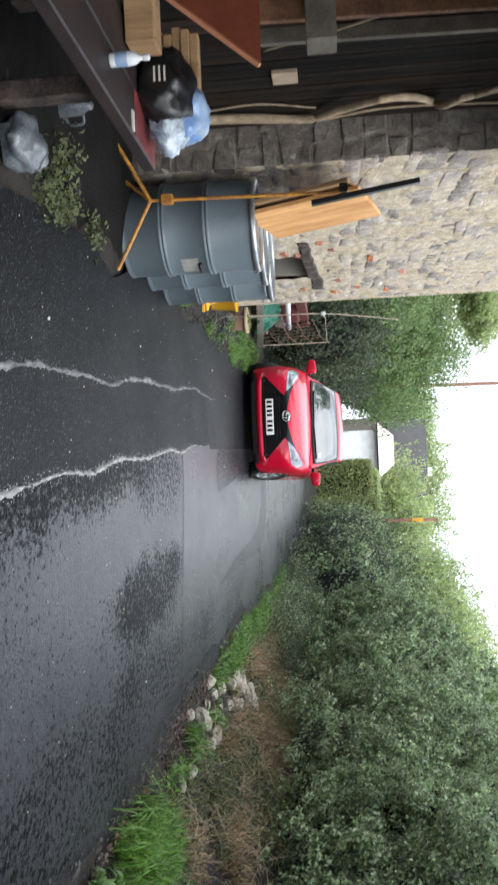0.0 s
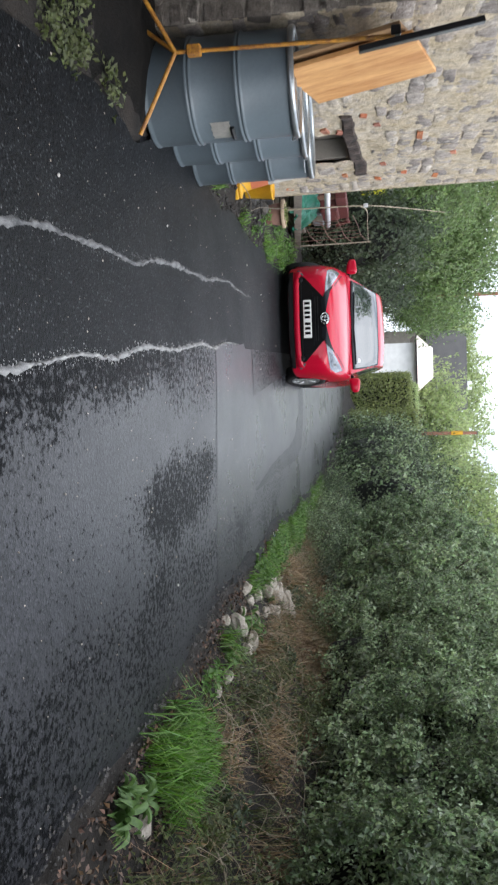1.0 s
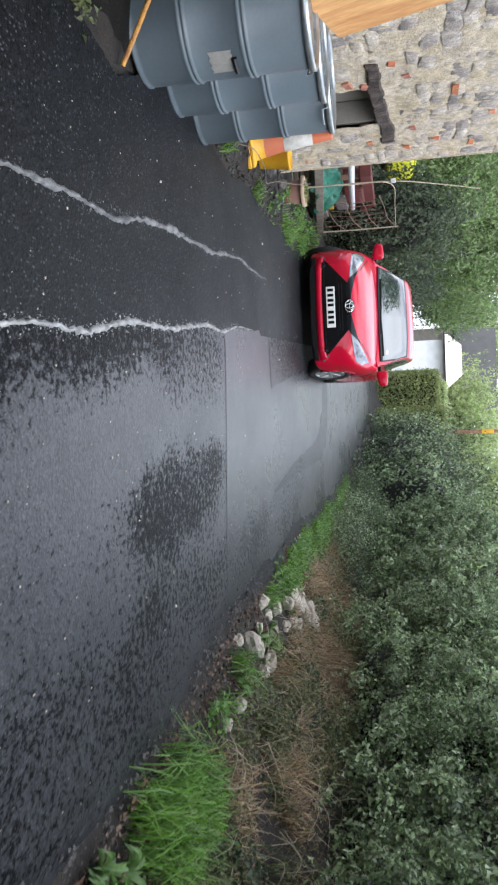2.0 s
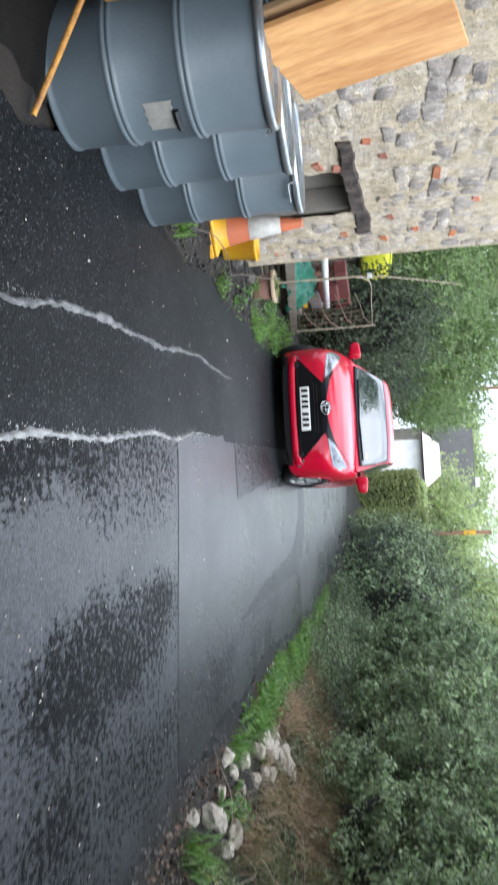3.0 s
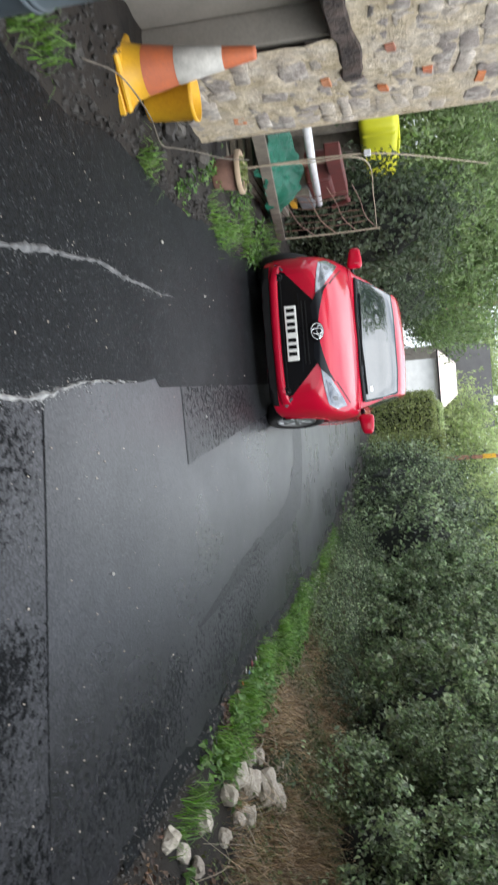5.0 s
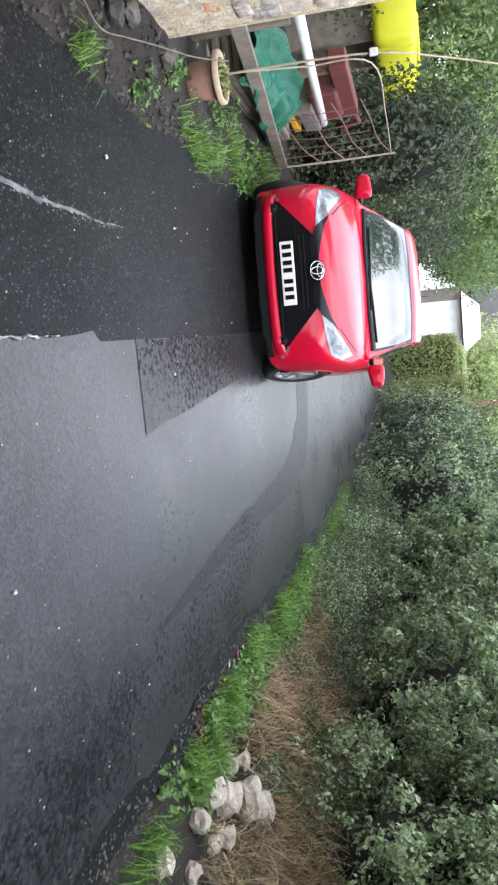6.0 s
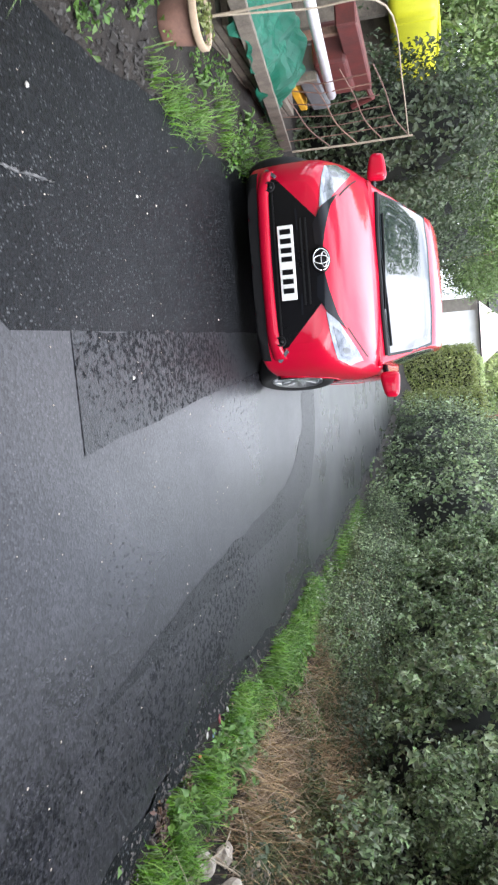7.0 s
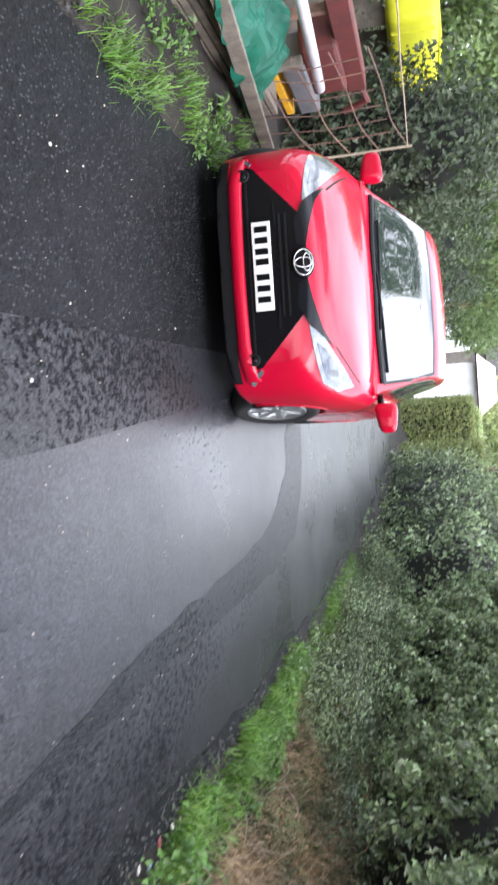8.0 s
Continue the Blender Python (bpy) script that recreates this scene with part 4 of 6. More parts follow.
# ivy stems on the boards
ivy = thing("ivy_stem", "bare twisted ivy stem climbing dark boards", "climbing plant", (0, 0, 0))
stem = curve_points([(-1.88, 4.70, 0.0), (-1.86, 4.62, 0.45), (-1.87, 4.68, 0.85), (-1.86, 4.74, 1.2), (-1.84, 4.60, 1.38), (-1.80, 4.40, 1.62), (-1.82, 4.45, 1.78), (-1.86, 4.62, 1.92)], 7)
part("main_stem", tube(stem, 0.029, 9, taper=0.75), BARK, ivy, smooth=True)
part("side_stem", tube(curve_points([(-1.86, 4.68, 1.97), (-1.80, 4.55, 1.99), (-1.78, 4.43, 2.06), (-1.82, 4.50, 2.14), (-1.80, 4.40, 2.26), (-1.84, 4.45, 2.6)], 7), 0.026, 8, taper=0.6), BARK, ivy, smooth=True)
part("side_stem", tube(curve_points([(-1.88, 4.80, 0.0), (-1.89, 4.76, 0.6), (-1.88, 4.82, 1.2), (-1.89, 4.74, 1.7), (-1.89, 4.80, 2.4)], 6), 0.012, 7, taper=0.6), BARK, ivy, smooth=True)
part("side_stem", tube(curve_points([(-1.88, 4.55, 0.0), (-1.89, 4.6, 0.5), (-1.88, 4.52, 0.9), (-1.89, 4.66, 1.25)], 6), 0.009, 7, taper=0.6), BARK, ivy, smooth=True)
part("hanging_stem", tube(curve_points([(-1.88, 3.9, 1.0), (-1.86, 3.75, 1.3), (-1.87, 3.6, 1.7), (-1.88, 3.55, 2.2)], 6), 0.006, 6), BARK, ivy, smooth=True)

# clutter below the bench
rb = thing("clear_bag", "crumpled grey plastic bag on the ground", "bag", (-1.14, 3.0, 0.07))
crumpled("film", (0.11, 0.13, 0.085), 21, GREYFILM, rb)
jug = thing("plastic_jug", "grey white plastic jug under the bench", "jug", (-1.50, 3.48, 0.055), 30)
part("body", lathe([(0, 0), (0.05, 0), (0.055, 0.01), (0.05, 0.12), (0.03, 0.15), (0.028, 0.17), (0, 0.17)], 20), GREYFILM, jug, smooth=True)
part("handle", tube(curve_points([(0.045, 0, 0.12), (0.085, 0, 0.11), (0.085, 0, 0.05), (0.05, 0, 0.03)], 5), 0.008), GREYFILM, jug, smooth=True)

# ---- cone, bucket, cable ----
cone = thing("traffic_cone", "dusty orange and white cone on a yellow base", "traffic cone", (-1.50, 7.95, 0.02), 38)
bm = box(-0.17, 0.17, -0.17, 0.17, 0, 0.035, 0.006)
for q in bm.verts:
    if abs(q.co.x) > 0.15 and abs(q.co.y) > 0.15:
        q.co.x *= 0.9
        q.co.y *= 0.9
box(-0.15, 0.15, -0.15, 0.15, 0.035, 0.07, 0.012, bm)
part("base", bm, CONE_Y, cone, "faded yellow rubber base")
part("skirt", lathe([(0.155, 0.06), (0.14, 0.075), (0.118, 0.16)], 36), CONE_Y, cone, "yellow skirt", True)
part("body", lathe([(0.12, 0.155), (0.118, 0.165), (0.088, 0.32)], 36), CONE_O, cone, smooth=True)
part("sleeve", lathe([(0.090, 0.315), (0.0915, 0.32), (0.056, 0.55), (0.054, 0.552)], 36), CONE_W, cone, "scuffed white reflective sleeve", True)
part("tip", lathe([(0.055, 0.548), (0.034, 0.70), (0.030, 0.715), (0.022, 0.715), (0.020, 0.66), (0, 0.66)], 36), CONE_O, cone, smooth=True)
tub = thing("yellow_bucket", "yellow plastic bucket beside the traffic cone", "bucket", (-1.48, 8.34, 0.06))
part("shell", lathe([(0, 0), (0.095, 0), (0.10, 0.006), (0.125, 0.25), (0.132, 0.255), (0.132, 0.275), (0.12, 0.275), (0.097, 0.02), (0, 0.02)], 36), CONE_Y, tub, smooth=True)
part("handle", tube(curve_points([(0.128, 0, 0.25), (0.10, 0.12, 0.16), (0, 0.15, 0.12), (-0.10, 0.12, 0.16), (-0.128, 0, 0.25)], 5), 0.004, 6), DRUM_RIM, tub, "wire handle")
cab = thing("loose_cable", "pale loose cable lying over rubble to the garden", "cable", (0, 0, 0))
part("strand", tube(curve_points([(-1.33, 7.3, 0.06), (-1.36, 7.62, 0.13), (-1.30, 8.0, 0.15), (-1.27, 8.4, 0.10), (-1.36, 8.8, 0.09), (-1.45, 9.2, 0.11), (-1.52, 9.7, 0.22), (-1.60, 10.1, 0.34)], 6), 0.004, 6), OLDWOOD, cab, smooth=True)

# ---- garden edge past the wall ----
pot = thing("terracotta_pot", "damp terracotta plant pot with a pale rim", "plant pot", (-1.56, 10.25, 0.03))
part("body", lathe([(0, 0), (0.105, 0), (0.11, 0.01), (0.142, 0.21), (0.135, 0.21), (0.12, 0.19), (0, 0.19)], 36), TERRACOTTA, pot, smooth=True)
part("rim", lathe([(0.14, 0.19), (0.166, 0.192), (0.17, 0.20), (0.168, 0.228), (0.158, 0.234), (0.14, 0.228), (0.136, 0.20)], 36), POTRIM, pot, "pale worn rim", True)
part("soil", lathe([(0.145, 0.205), (0.08, 0.215), (0, 0.21)], 24), SOIL, pot)
g = np.random.default_rng(5)
ob = part("moss", leaf_mesh("moss", np.stack([g.normal(-1.56, 0.06, 160), g.normal(10.25, 0.06, 160), g.uniform(0.24, 0.29, 160)], 1) - np.array([-1.56, 10.25, 0.03]), np.tile([0, 0, 1.0], (160, 1)), 0.035, HEDGE2, seed=3), None, pot)

rail = thing("fallen_rail", "weathered grey fence rail sloping down to the ground", "fence rail", (0, 0, 0))
d = Vector((-1.68, 13.9, 0.10)) - Vector((-1.72, 9.7, 0.47))
bm = box(-0.05, 0.05, -0.02, 0.02, 0, d.length, 0.005)
bm.transform(Matrix.Translation((-1.72, 9.7, 0.47)) @ d.to_track_quat("Z", "X").to_matrix().to_4x4())
part("timber", bm, OLDWOOD, rail)

bam = thing("garden_cane", "thin pale cane with a white cap on a joint", "cane", (-1.63, 10.46, 0))
part("stick", tube(curve_points([(0, 0, -0.05), (-0.01, 0.0, 0.5), (0.0, 0.02, 1.22), (0.0, 0.35, 1.7), (0.0, 0.85, 2.25)], 5), 0.009, 6, taper=0.5), PALESTICK, bam)
part("cap", box(-0.022, 0.022, -0.022, 0.022, 1.20, 1.255, 0.006), WHITEPL, bam, "white plastic cap")
bam2 = thing("garden_cane", "thin bent cane leaning over the garden edge", "cane", (-1.66, 10.6, 0))
part("stick", tube(curve_points([(0, -0.1, 0.2), (-0.02, 0.1, 0.75), (-0.03, 0.28, 1.2), (-0.1, 2.0, 1.25), (-0.12, 3.9, 1.26)], 6), 0.006, 6), PALESTICK, bam2)

mesh_gate = thing("wire_frame", "rusty bent wire mesh frame leaning in the garden", "wire mesh", (-1.78, 14.45, 0))
part("post", tube([(0, 0, -0.05), (0.0, 0.05, 0.66), (0.0, 0.02, 1.3)], 0.011, 6), PALESTICK, mesh_gate, "pale straight post")
for i, z in enumerate((0.35, 0.62, 0.88, 1.14)):
    part("rail", tube(curve_points([(0, 0, z + 0.12), (-0.02, -0.7, z), (-0.06, -1.4, z - 0.04), (-0.1, -2.0, z - 0.10)], 4), 0.006, 5), RUST, mesh_gate)
for i, y in enumerate((-0.35, -0.7, -1.05, -1.4, -1.75, -2.0)):
    part("bar", tube([(-0.02 - 0.03 * i, y, 0.05), (-0.03, y + 0.05, 0.6), (-0.04, y + 0.02, 1.14 - 0.03 * i)], 0.005, 5), RUST, mesh_gate)

tarp = thing("green_tarpaulin", "crumpled green tarpaulin heaped over garden clutter", "tarpaulin", (-2.02, 11.9, 0.30))
bm = bmesh.new()
n1, n2 = 44, 26
gr = []
for i in range(n1 + 1):
    row = []
    for j in range(n2 + 1):
        u, w = i / n1 * 2 - 1, j / n2 * 2 - 1
        y = u * 1.15
        x = w * 0.33
        p = Vector((x * 3, y * 2.2, 4))
        z = 0.34 * (1 - u * u * 0.7) * (1 - w * w) ** 0.6 + 0.10 * noise.noise(p) + 0.09 * abs(noise.noise(p * 2.3)) - 0.06 - 0.1 * u
        row.append(bm.verts.new((x + 0.07 * noise.noise(p * 1.2 + Vector((9, 0, 0))), y, z - 0.05)))
    gr.append(row)
for i in range(n1):
    for j in range(n2):
        bm.faces.new((gr[i][j], gr[i + 1][j], gr[i + 1][j + 1], gr[i][j + 1]))
bmesh.ops.solidify(bm, geom=bm.faces[:], thickness=0.004)
part("sheet", bm, TARP, tarp, smooth=False)

crate = thing("timber_stack", "grey wooden boards stacked under the tarpaulin", "timber stack", (-2.05, 11.9, 0.03))
for i in range(5):
    part("board", box(-0.3 + 0.02 * i, 0.26, -1.2 + 0.1 * i, 1.3, 0.055 * i, 0.055 * i + 0.045, 0.004), OLDWOOD, crate)

pipe = thing("white_pipe", "white plastic pipe laid along the garden fence", "pipe", (0, 0, 0))
part("tube", tube([(-1.87, 9.9, 0.80), (-1.86, 11.5, 0.72), (-1.84, 12.95, 0.66)], 0.037, 16), WHITEPL, pipe, smooth=True)
for y, z in ((10.3, 0.74), (12.5, 0.645)):
    s2 = thing("fence_post", "short rough grey wooden post under the pipe", "post", (-1.87, y, -0.05), 0, "posts under the pipe")
    part("timber", box(-0.035, 0.035, -0.035, 0.035, 0, z + 0.03 if y < 11 else z + 0.0, 0.005), OLDWOOD, s2)

mach = thing("red_machine", "oxide red rusty garden machine frame", "machine", (-2.15, 13.2, 0))
part("beam", box(-0.08, 0.08, -1.1, 0.55, 0.80, 0.96, 0.012), OXRED, mach)
part("hood", box(-0.2, 0.14, -0.5, 0.35, 0.55, 0.82, 0.03, seg=2), OXRED, mach)
part("arm", tube([(0.02, 0.5, 0.9), (0.1, 0.72, 0.95), (0.14, 0.8, 0.75)], 0.03, 8), OXRED, mach)
part("engine", box(-0.12, 0.15, -0.3, 0.7, 0.38, 0.56, 0.02), GREYMETAL, mach, "grey metal block")
part("skid", box(-0.14, 0.12, -0.9, 0.75, 0.26, 0.33, 0.01), CONE_Y, mach, "dull yellow skid")
for y in (-0.8, 0.6):
    part("leg", box(-0.03, 0.03, y - 0.03, y + 0.03, 0.0, 0.8, 0.004), RUST, mach)

tank = thing("yellow_tank", "large bright yellow plastic tank in the garden", "tank", (-3.58, 16.7, 0))
bm = box(-0.33, 0.33, -1.35, 1.35, 1.12, 1.66, 0.10, seg=3)
part("shell", bm, TANK, tank, smooth=True)
part("lid", box(-0.26, 0.26, -0.5, 0.5, 1.66, 1.70, 0.015), TANK, tank)
for y in (-1.1, 0, 1.1):
    part("rib", box(-0.342, 0.342, y - 0.03, y + 0.03, 1.15, 1.63, 0.02), TANK, tank)
    part("stand_leg", box(-0.2, 0.2, y - 0.05, y + 0.05, 0.0, 1.13, 0.005), OLDWOOD, tank, "old timber stand")


# ---- parked car ----
def spline(rows, count):
    """Rows of numbers resampled smoothly by their first column."""
    t = np.array([r[0] for r in rows], float)
    a = np.array(rows, float)
    at = np.interp(np.linspace(0, len(t) - 1, count), range(len(t)), t)
    out = []
    for q in at:
        i = min(max(int(np.searchsorted(t, q, "right")) - 1, 0), len(t) - 2)
        u = (q - t[i]) / (t[i + 1] - t[i])
        p0, p1, p2, p3 = a[max(i - 1, 0)], a[i], a[i + 1], a[min(i + 2, len(t) - 1)]
        m1 = (p2 - p0) / max(t[i + 1] - t[max(i - 1, 0)], 1e-6) * (t[i + 1] - t[i])
        m2 = (p3 - p1) / max(t[min(i + 2, len(t) - 1)] - t[i], 1e-6) * (t[i + 1] - t[i])
        out.append((2 * u ** 3 - 3 * u ** 2 + 1) * p1 + (u ** 3 - 2 * u ** 2 + u) * m1 + (-2 * u ** 3 + 3 * u ** 2) * p2 + (u ** 3 - u ** 2) * m2)
    return out


def loft(sections, close_ends=True):
    n = len(sections[0])
    v = [p for s in sections for p in s]
    f = [(i * n + j, i * n + (j + 1) % n, (i + 1) * n + (j + 1) % n, (i + 1) * n + j) for i in range(len(sections) - 1) for j in range(n)]
    if close_ends:
        f += [tuple(range(n))[::-1], tuple((len(sections) - 1) * n + j for j in range(n))]
    return v, f


def smooth_loop(half, n=5):
    pts = curve_points([(x, 0, z) for x, z in half], n)
    right = [(p.x, p.z) for p in pts]
    return right + [(-x, z) for x, z in right[-2:0:-1]]


# stations: distance back, half width, sill, waist height, shoulder height, shoulder half width, top height
BODY = [(0.0, 0.56, 0.14, 0.42, 0.60, 0.46, 0.655), (0.035, 0.63, 0.13, 0.44, 0.63, 0.54, 0.70), (0.10, 0.69, 0.125, 0.46, 0.66, 0.60, 0.74), (0.20, 0.745, 0.13, 0.48, 0.70, 0.645, 0.78),
        (0.38, 0.79, 0.15, 0.52, 0.76, 0.68, 0.835), (0.65, 0.825, 0.16, 0.56, 0.83, 0.715, 0.90), (0.95, 0.84, 0.17, 0.58, 0.89, 0.735, 0.955), (1.15, 0.845, 0.17, 0.60, 0.925, 0.745, 0.975),
        (2.0, 0.848, 0.18, 0.62, 0.945, 0.77, 0.96), (3.0, 0.848, 0.19, 0.64, 0.97, 0.77, 0.98), (3.6, 0.82, 0.22, 0.66, 0.98, 0.74, 0.99), (3.88, 0.74, 0.28, 0.68, 0.95, 0.66, 0.96), (3.95, 0.66, 0.34, 0.68, 0.9, 0.6, 0.92)]
secs = []
for Y, w, zs, zw, zh, ws, zt in spline(BODY, 76):
    half = [(0, zs), (w * 0.6, zs), (w * 0.93, zs + 0.02), (w * 0.985, zs + 0.10), (w, zw), (w * 0.985, (zw + zh) / 2 + 0.02), (ws + (w - ws) * 0.35, zh - 0.005), (ws * 0.84, zh + (zt - zh) * 0.62), (ws * 0.45, zh + (zt - zh) * 0.93), (0, zt)]
    secs.append([(x, Y, z) for x, z in smooth_loop(half, 4)])
bv, bf = loft(secs)
AXF, AXR, WR = 0.72, 3.23, 0.30


def in_arch(p):
    return abs(p.x) > 0.5 and p.z < 0.72 and (any((p.y - a) ** 2 + (p.z - 0.295) ** 2 < 0.335 ** 2 for a in (AXF, AXR)))


from mathutils.bvhtree import BVHTree
shell_tree = BVHTree.FromPolygons([Vector(p) for p in bv], bf)
car = thing("parked_car", "glossy red small hatchback parked facing on the wet lane", "car", (-0.36, 11.57, -0.005), -3.3)
keepf = [q for q in bf if len(q) > 4 or not in_arch(sum((Vector(bv[i]) for i in q), Vector()) / len(q))]
body = part("body", mesh_of("body", bv, keepf, CARRED, True), None, car)

GREEN = [(0.98, 0.735, 0.955, 0.03, 0.70), (1.12, 0.735, 1.01, 0.05, 0.685), (1.35, 0.73, 1.135, 0.10, 0.655), (1.62, 0.725, 1.295, 0.18, 0.60), (1.82, 0.725, 1.385, 0.24, 0.575), (2.05, 0.725, 1.445, 0.30, 0.57),
         (2.5, 0.725, 1.485, 0.33, 0.565), (3.1, 0.72, 1.465, 0.32, 0.56), (3.5, 0.71, 1.40, 0.27, 0.545), (3.72, 0.69, 1.22, 0.14, 0.58), (3.84, 0.66, 1.02, 0.04, 0.62)]
secs = []
for Y, wb, zt, dz, wt in spline(GREEN, 54):
    half = [(0, 0.90), (wb * 0.8, 0.90), (wb, 0.91), (wb - 0.005, 0.95), (wb + (wt - wb) * 0.55, 0.95 + (zt - 0.95) * 0.5), (wt + 0.02, zt - 0.075 * min(1, dz * 6)), (wt - 0.04, zt - 0.028 * min(1, dz * 6)), (wt * 0.5, zt - 0.008), (0, zt)]
    secs.append([(x, Y, z) for x, z in smooth_loop(half, 4)])
tv, tf = loft(secs)
cabin_tree = BVHTree.FromPolygons([Vector(p) for p in tv], tf)
cabin = part("cabin", mesh_of("cabin", tv, tf, CARRED, True), None, car, "red roof and pillars")


def drape(name, poly, tree, mat, parent, push=0.005, thick=0.006, cell=0.03, axis="y", label="", way=None, smooth=True):
    """A thin panel cut to an outline and laid on the shell. axis y: outline in (x, z), seen from the front; x: outline in (y, z), seen from the right side; -x: from the left."""
    bm = bmesh.new()
    f0 = bm.faces.new([bm.verts.new((a, b, 0)) for a, b in poly])
    bmesh.ops.triangulate(bm, faces=[f0])
    for _ in range(6):
        long = [e for e in bm.edges if e.calc_length() > cell]
        if not long:
            break
        bmesh.ops.subdivide_edges(bm, edges=long, cuts=1)
        bmesh.ops.triangulate(bm, faces=bm.faces[:])
    for q in bm.verts:
        a, b = q.co.x, q.co.y
        o, w = ((a, -3, b), (0, 1, 0)) if axis == "y" else ((3, a, b), (-1, 0, 0)) if axis == "x" else ((-3, a, b), (1, 0, 0))
        hit, nrm, _, _ = tree.ray_cast(Vector(o), Vector(w))
        if hit is None:
            hit, nrm, _, _ = tree.find_nearest(Vector((a, 0.3, b)) if axis == "y" else Vector((0.8 if axis == "x" else -0.8, a, b)))
        q.co = hit - Vector(w) * push
    bmesh.ops.recalc_face_normals(bm, faces=bm.faces[:])
    if sum((q.normal @ Vector(w) for q in bm.faces), 0.0) > 0:
        bmesh.ops.reverse_faces(bm, faces=bm.faces[:])
    bmesh.ops.solidify(bm, geom=bm.faces[:], thickness=thick)
    bmesh.ops.split_edges(bm, edges=[e for e in bm.edges if len(e.link_faces) == 2 and e.calc_face_angle(0) > 0.8])
    return part(name, bm, mat, parent, label, smooth)


def both(poly):
    return (poly, [(-a, b) for a, b in poly[::-1]])


# front panels
grille = drape("grille", [(-0.60, 0.305), (-0.585, 0.36), (-0.30, 0.615), (-0.17, 0.655), (0.17, 0.655), (0.30, 0.615), (0.585, 0.36), (0.60, 0.305), (0.45, 0.285), (-0.45, 0.285)], shell_tree, CARBLACK, car, 0.010, 0.006, 0.02, label="gloss black lower grille")
for z in (0.315, 0.50, 0.535):
    w = 0.50 if z < 0.4 else 0.30
    drape("grille_bar", [(-w, z), (w, z), (w, z + 0.012), (-w, z + 0.012)], shell_tree, CARMESH, grille, 0.016, 0.006, 0.06)
for poly in both([(0.22, 0.478), (0.37, 0.472), (0.37, 0.486), (0.22, 0.49)]):
    drape("grille_trim", poly, shell_tree, CARGREY, grille, 0.019, 0.006, 0.04, label="satin grey trim strip")
lip = []
for i in range(49):
    x = -0.665 + 1.33 * i / 48
    u = abs(x) / 0.665
    z = 0.255 + 0.03 * max(0, u - 0.72) / 0.28 - 0.008 * math.cos(u * 2.2)
    y = shell_tree.ray_cast(Vector((x, -3, z)), Vector((0, 1, 0)))[0].y
    rz = 0.041 + 0.012 * max(0, u - 0.6)
    lip.append([(x + 0.012 * math.copysign(max(0, u - 0.8), x) * math.cos(a), y - 0.004 + 0.03 * math.cos(a), z + rz * math.sin(a)) for a in (math.pi * k / 7 for k in range(14))])
part("front_lip", mesh_of("front_lip", *loft(lip), CARRED, True), None, car, "red lower bumper lip")
# Drawn tall: its black also paints the shadow below the bumper lip.
drape("valance", [(-0.66, 0.135), (0.66, 0.135), (0.67, 0.215), (-0.67, 0.215)], shell_tree, CARMESH, car, 0.009, 0.006, label="black valance, also standing in for shadow under the lip")
for poly in both([(0.09, 0.655), (0.115, 0.60), (0.25, 0.59), (0.295, 0.617), (0.355, 0.648), (0.41, 0.70), (0.48, 0.762), (0.38, 0.718), (0.2, 0.674)]):
    drape("wing_bar", poly, shell_tree, CARGREY, car, 0.013, 0.008, 0.02, label="dark grey bar from badge to lamp")
for poly in both([(0.36, 0.645), (0.58, 0.668), (0.69, 0.682), (0.735, 0.75), (0.70, 0.835), (0.63, 0.812), (0.54, 0.772), (0.42, 0.713)]):
    lamp = drape("headlight", poly, shell_tree, LAMP, car, 0.008, 0.010, 0.02, label="clear swept headlight")
    c = Vector((sum(a for a, b in poly) / len(poly), 0, sum(b for a, b in poly) / len(poly)))
    inner = [(c.x + math.copysign(0.02, c.x) + (a - c.x) * 0.62, c.z + 0.004 + (b - c.z) * 0.62) for a, b in poly]
    drape("reflector", inner, shell_tree, REFLECTOR, lamp, 0.0125, 0.003, 0.02, label="silver reflector")
    ring = [(c.x + math.copysign(0.05, c.x) + 0.022 * math.cos(q * 0.449), c.z + 0.012 + 0.022 * math.sin(q * 0.449)) for q in range(14)]
    drape("projector", ring, shell_tree, GREYMETAL, lamp, 0.0150, 0.003, 0.02, label="dull projector lens")
for poly in both([(0.600, 0.345), (0.618, 0.358), (0.688, 0.288), (0.682, 0.268), (0.668, 0.268)]):
    drape("running_lamp", poly, shell_tree, LAMP, car, 0.02, 0.012, 0.02, label="slim daytime running lamp")
for sx in (-1, 1):
    hit = shell_tree.ray_cast(Vector((sx * 0.54, -3, 0.31)), Vector((0, 1, 0)))[0]
    fog = part("fog_lamp", lathe([(0, 0.012), (0.026, 0.012), (0.034, 0.018), (0.038, 0.0), (0.034, -0.02)], 20, pose(*(hit - Vector((0, 0.012, 0))), 90)), CARMESH, car, "round fog lamp", True)
    part("lens", lathe([(0, 0.014), (0.022, 0.013), (0.024, 0.008)], 20, pose(*(hit - Vector((0, 0.012, 0))), 90)), CARBLACK, fog, smooth=True)
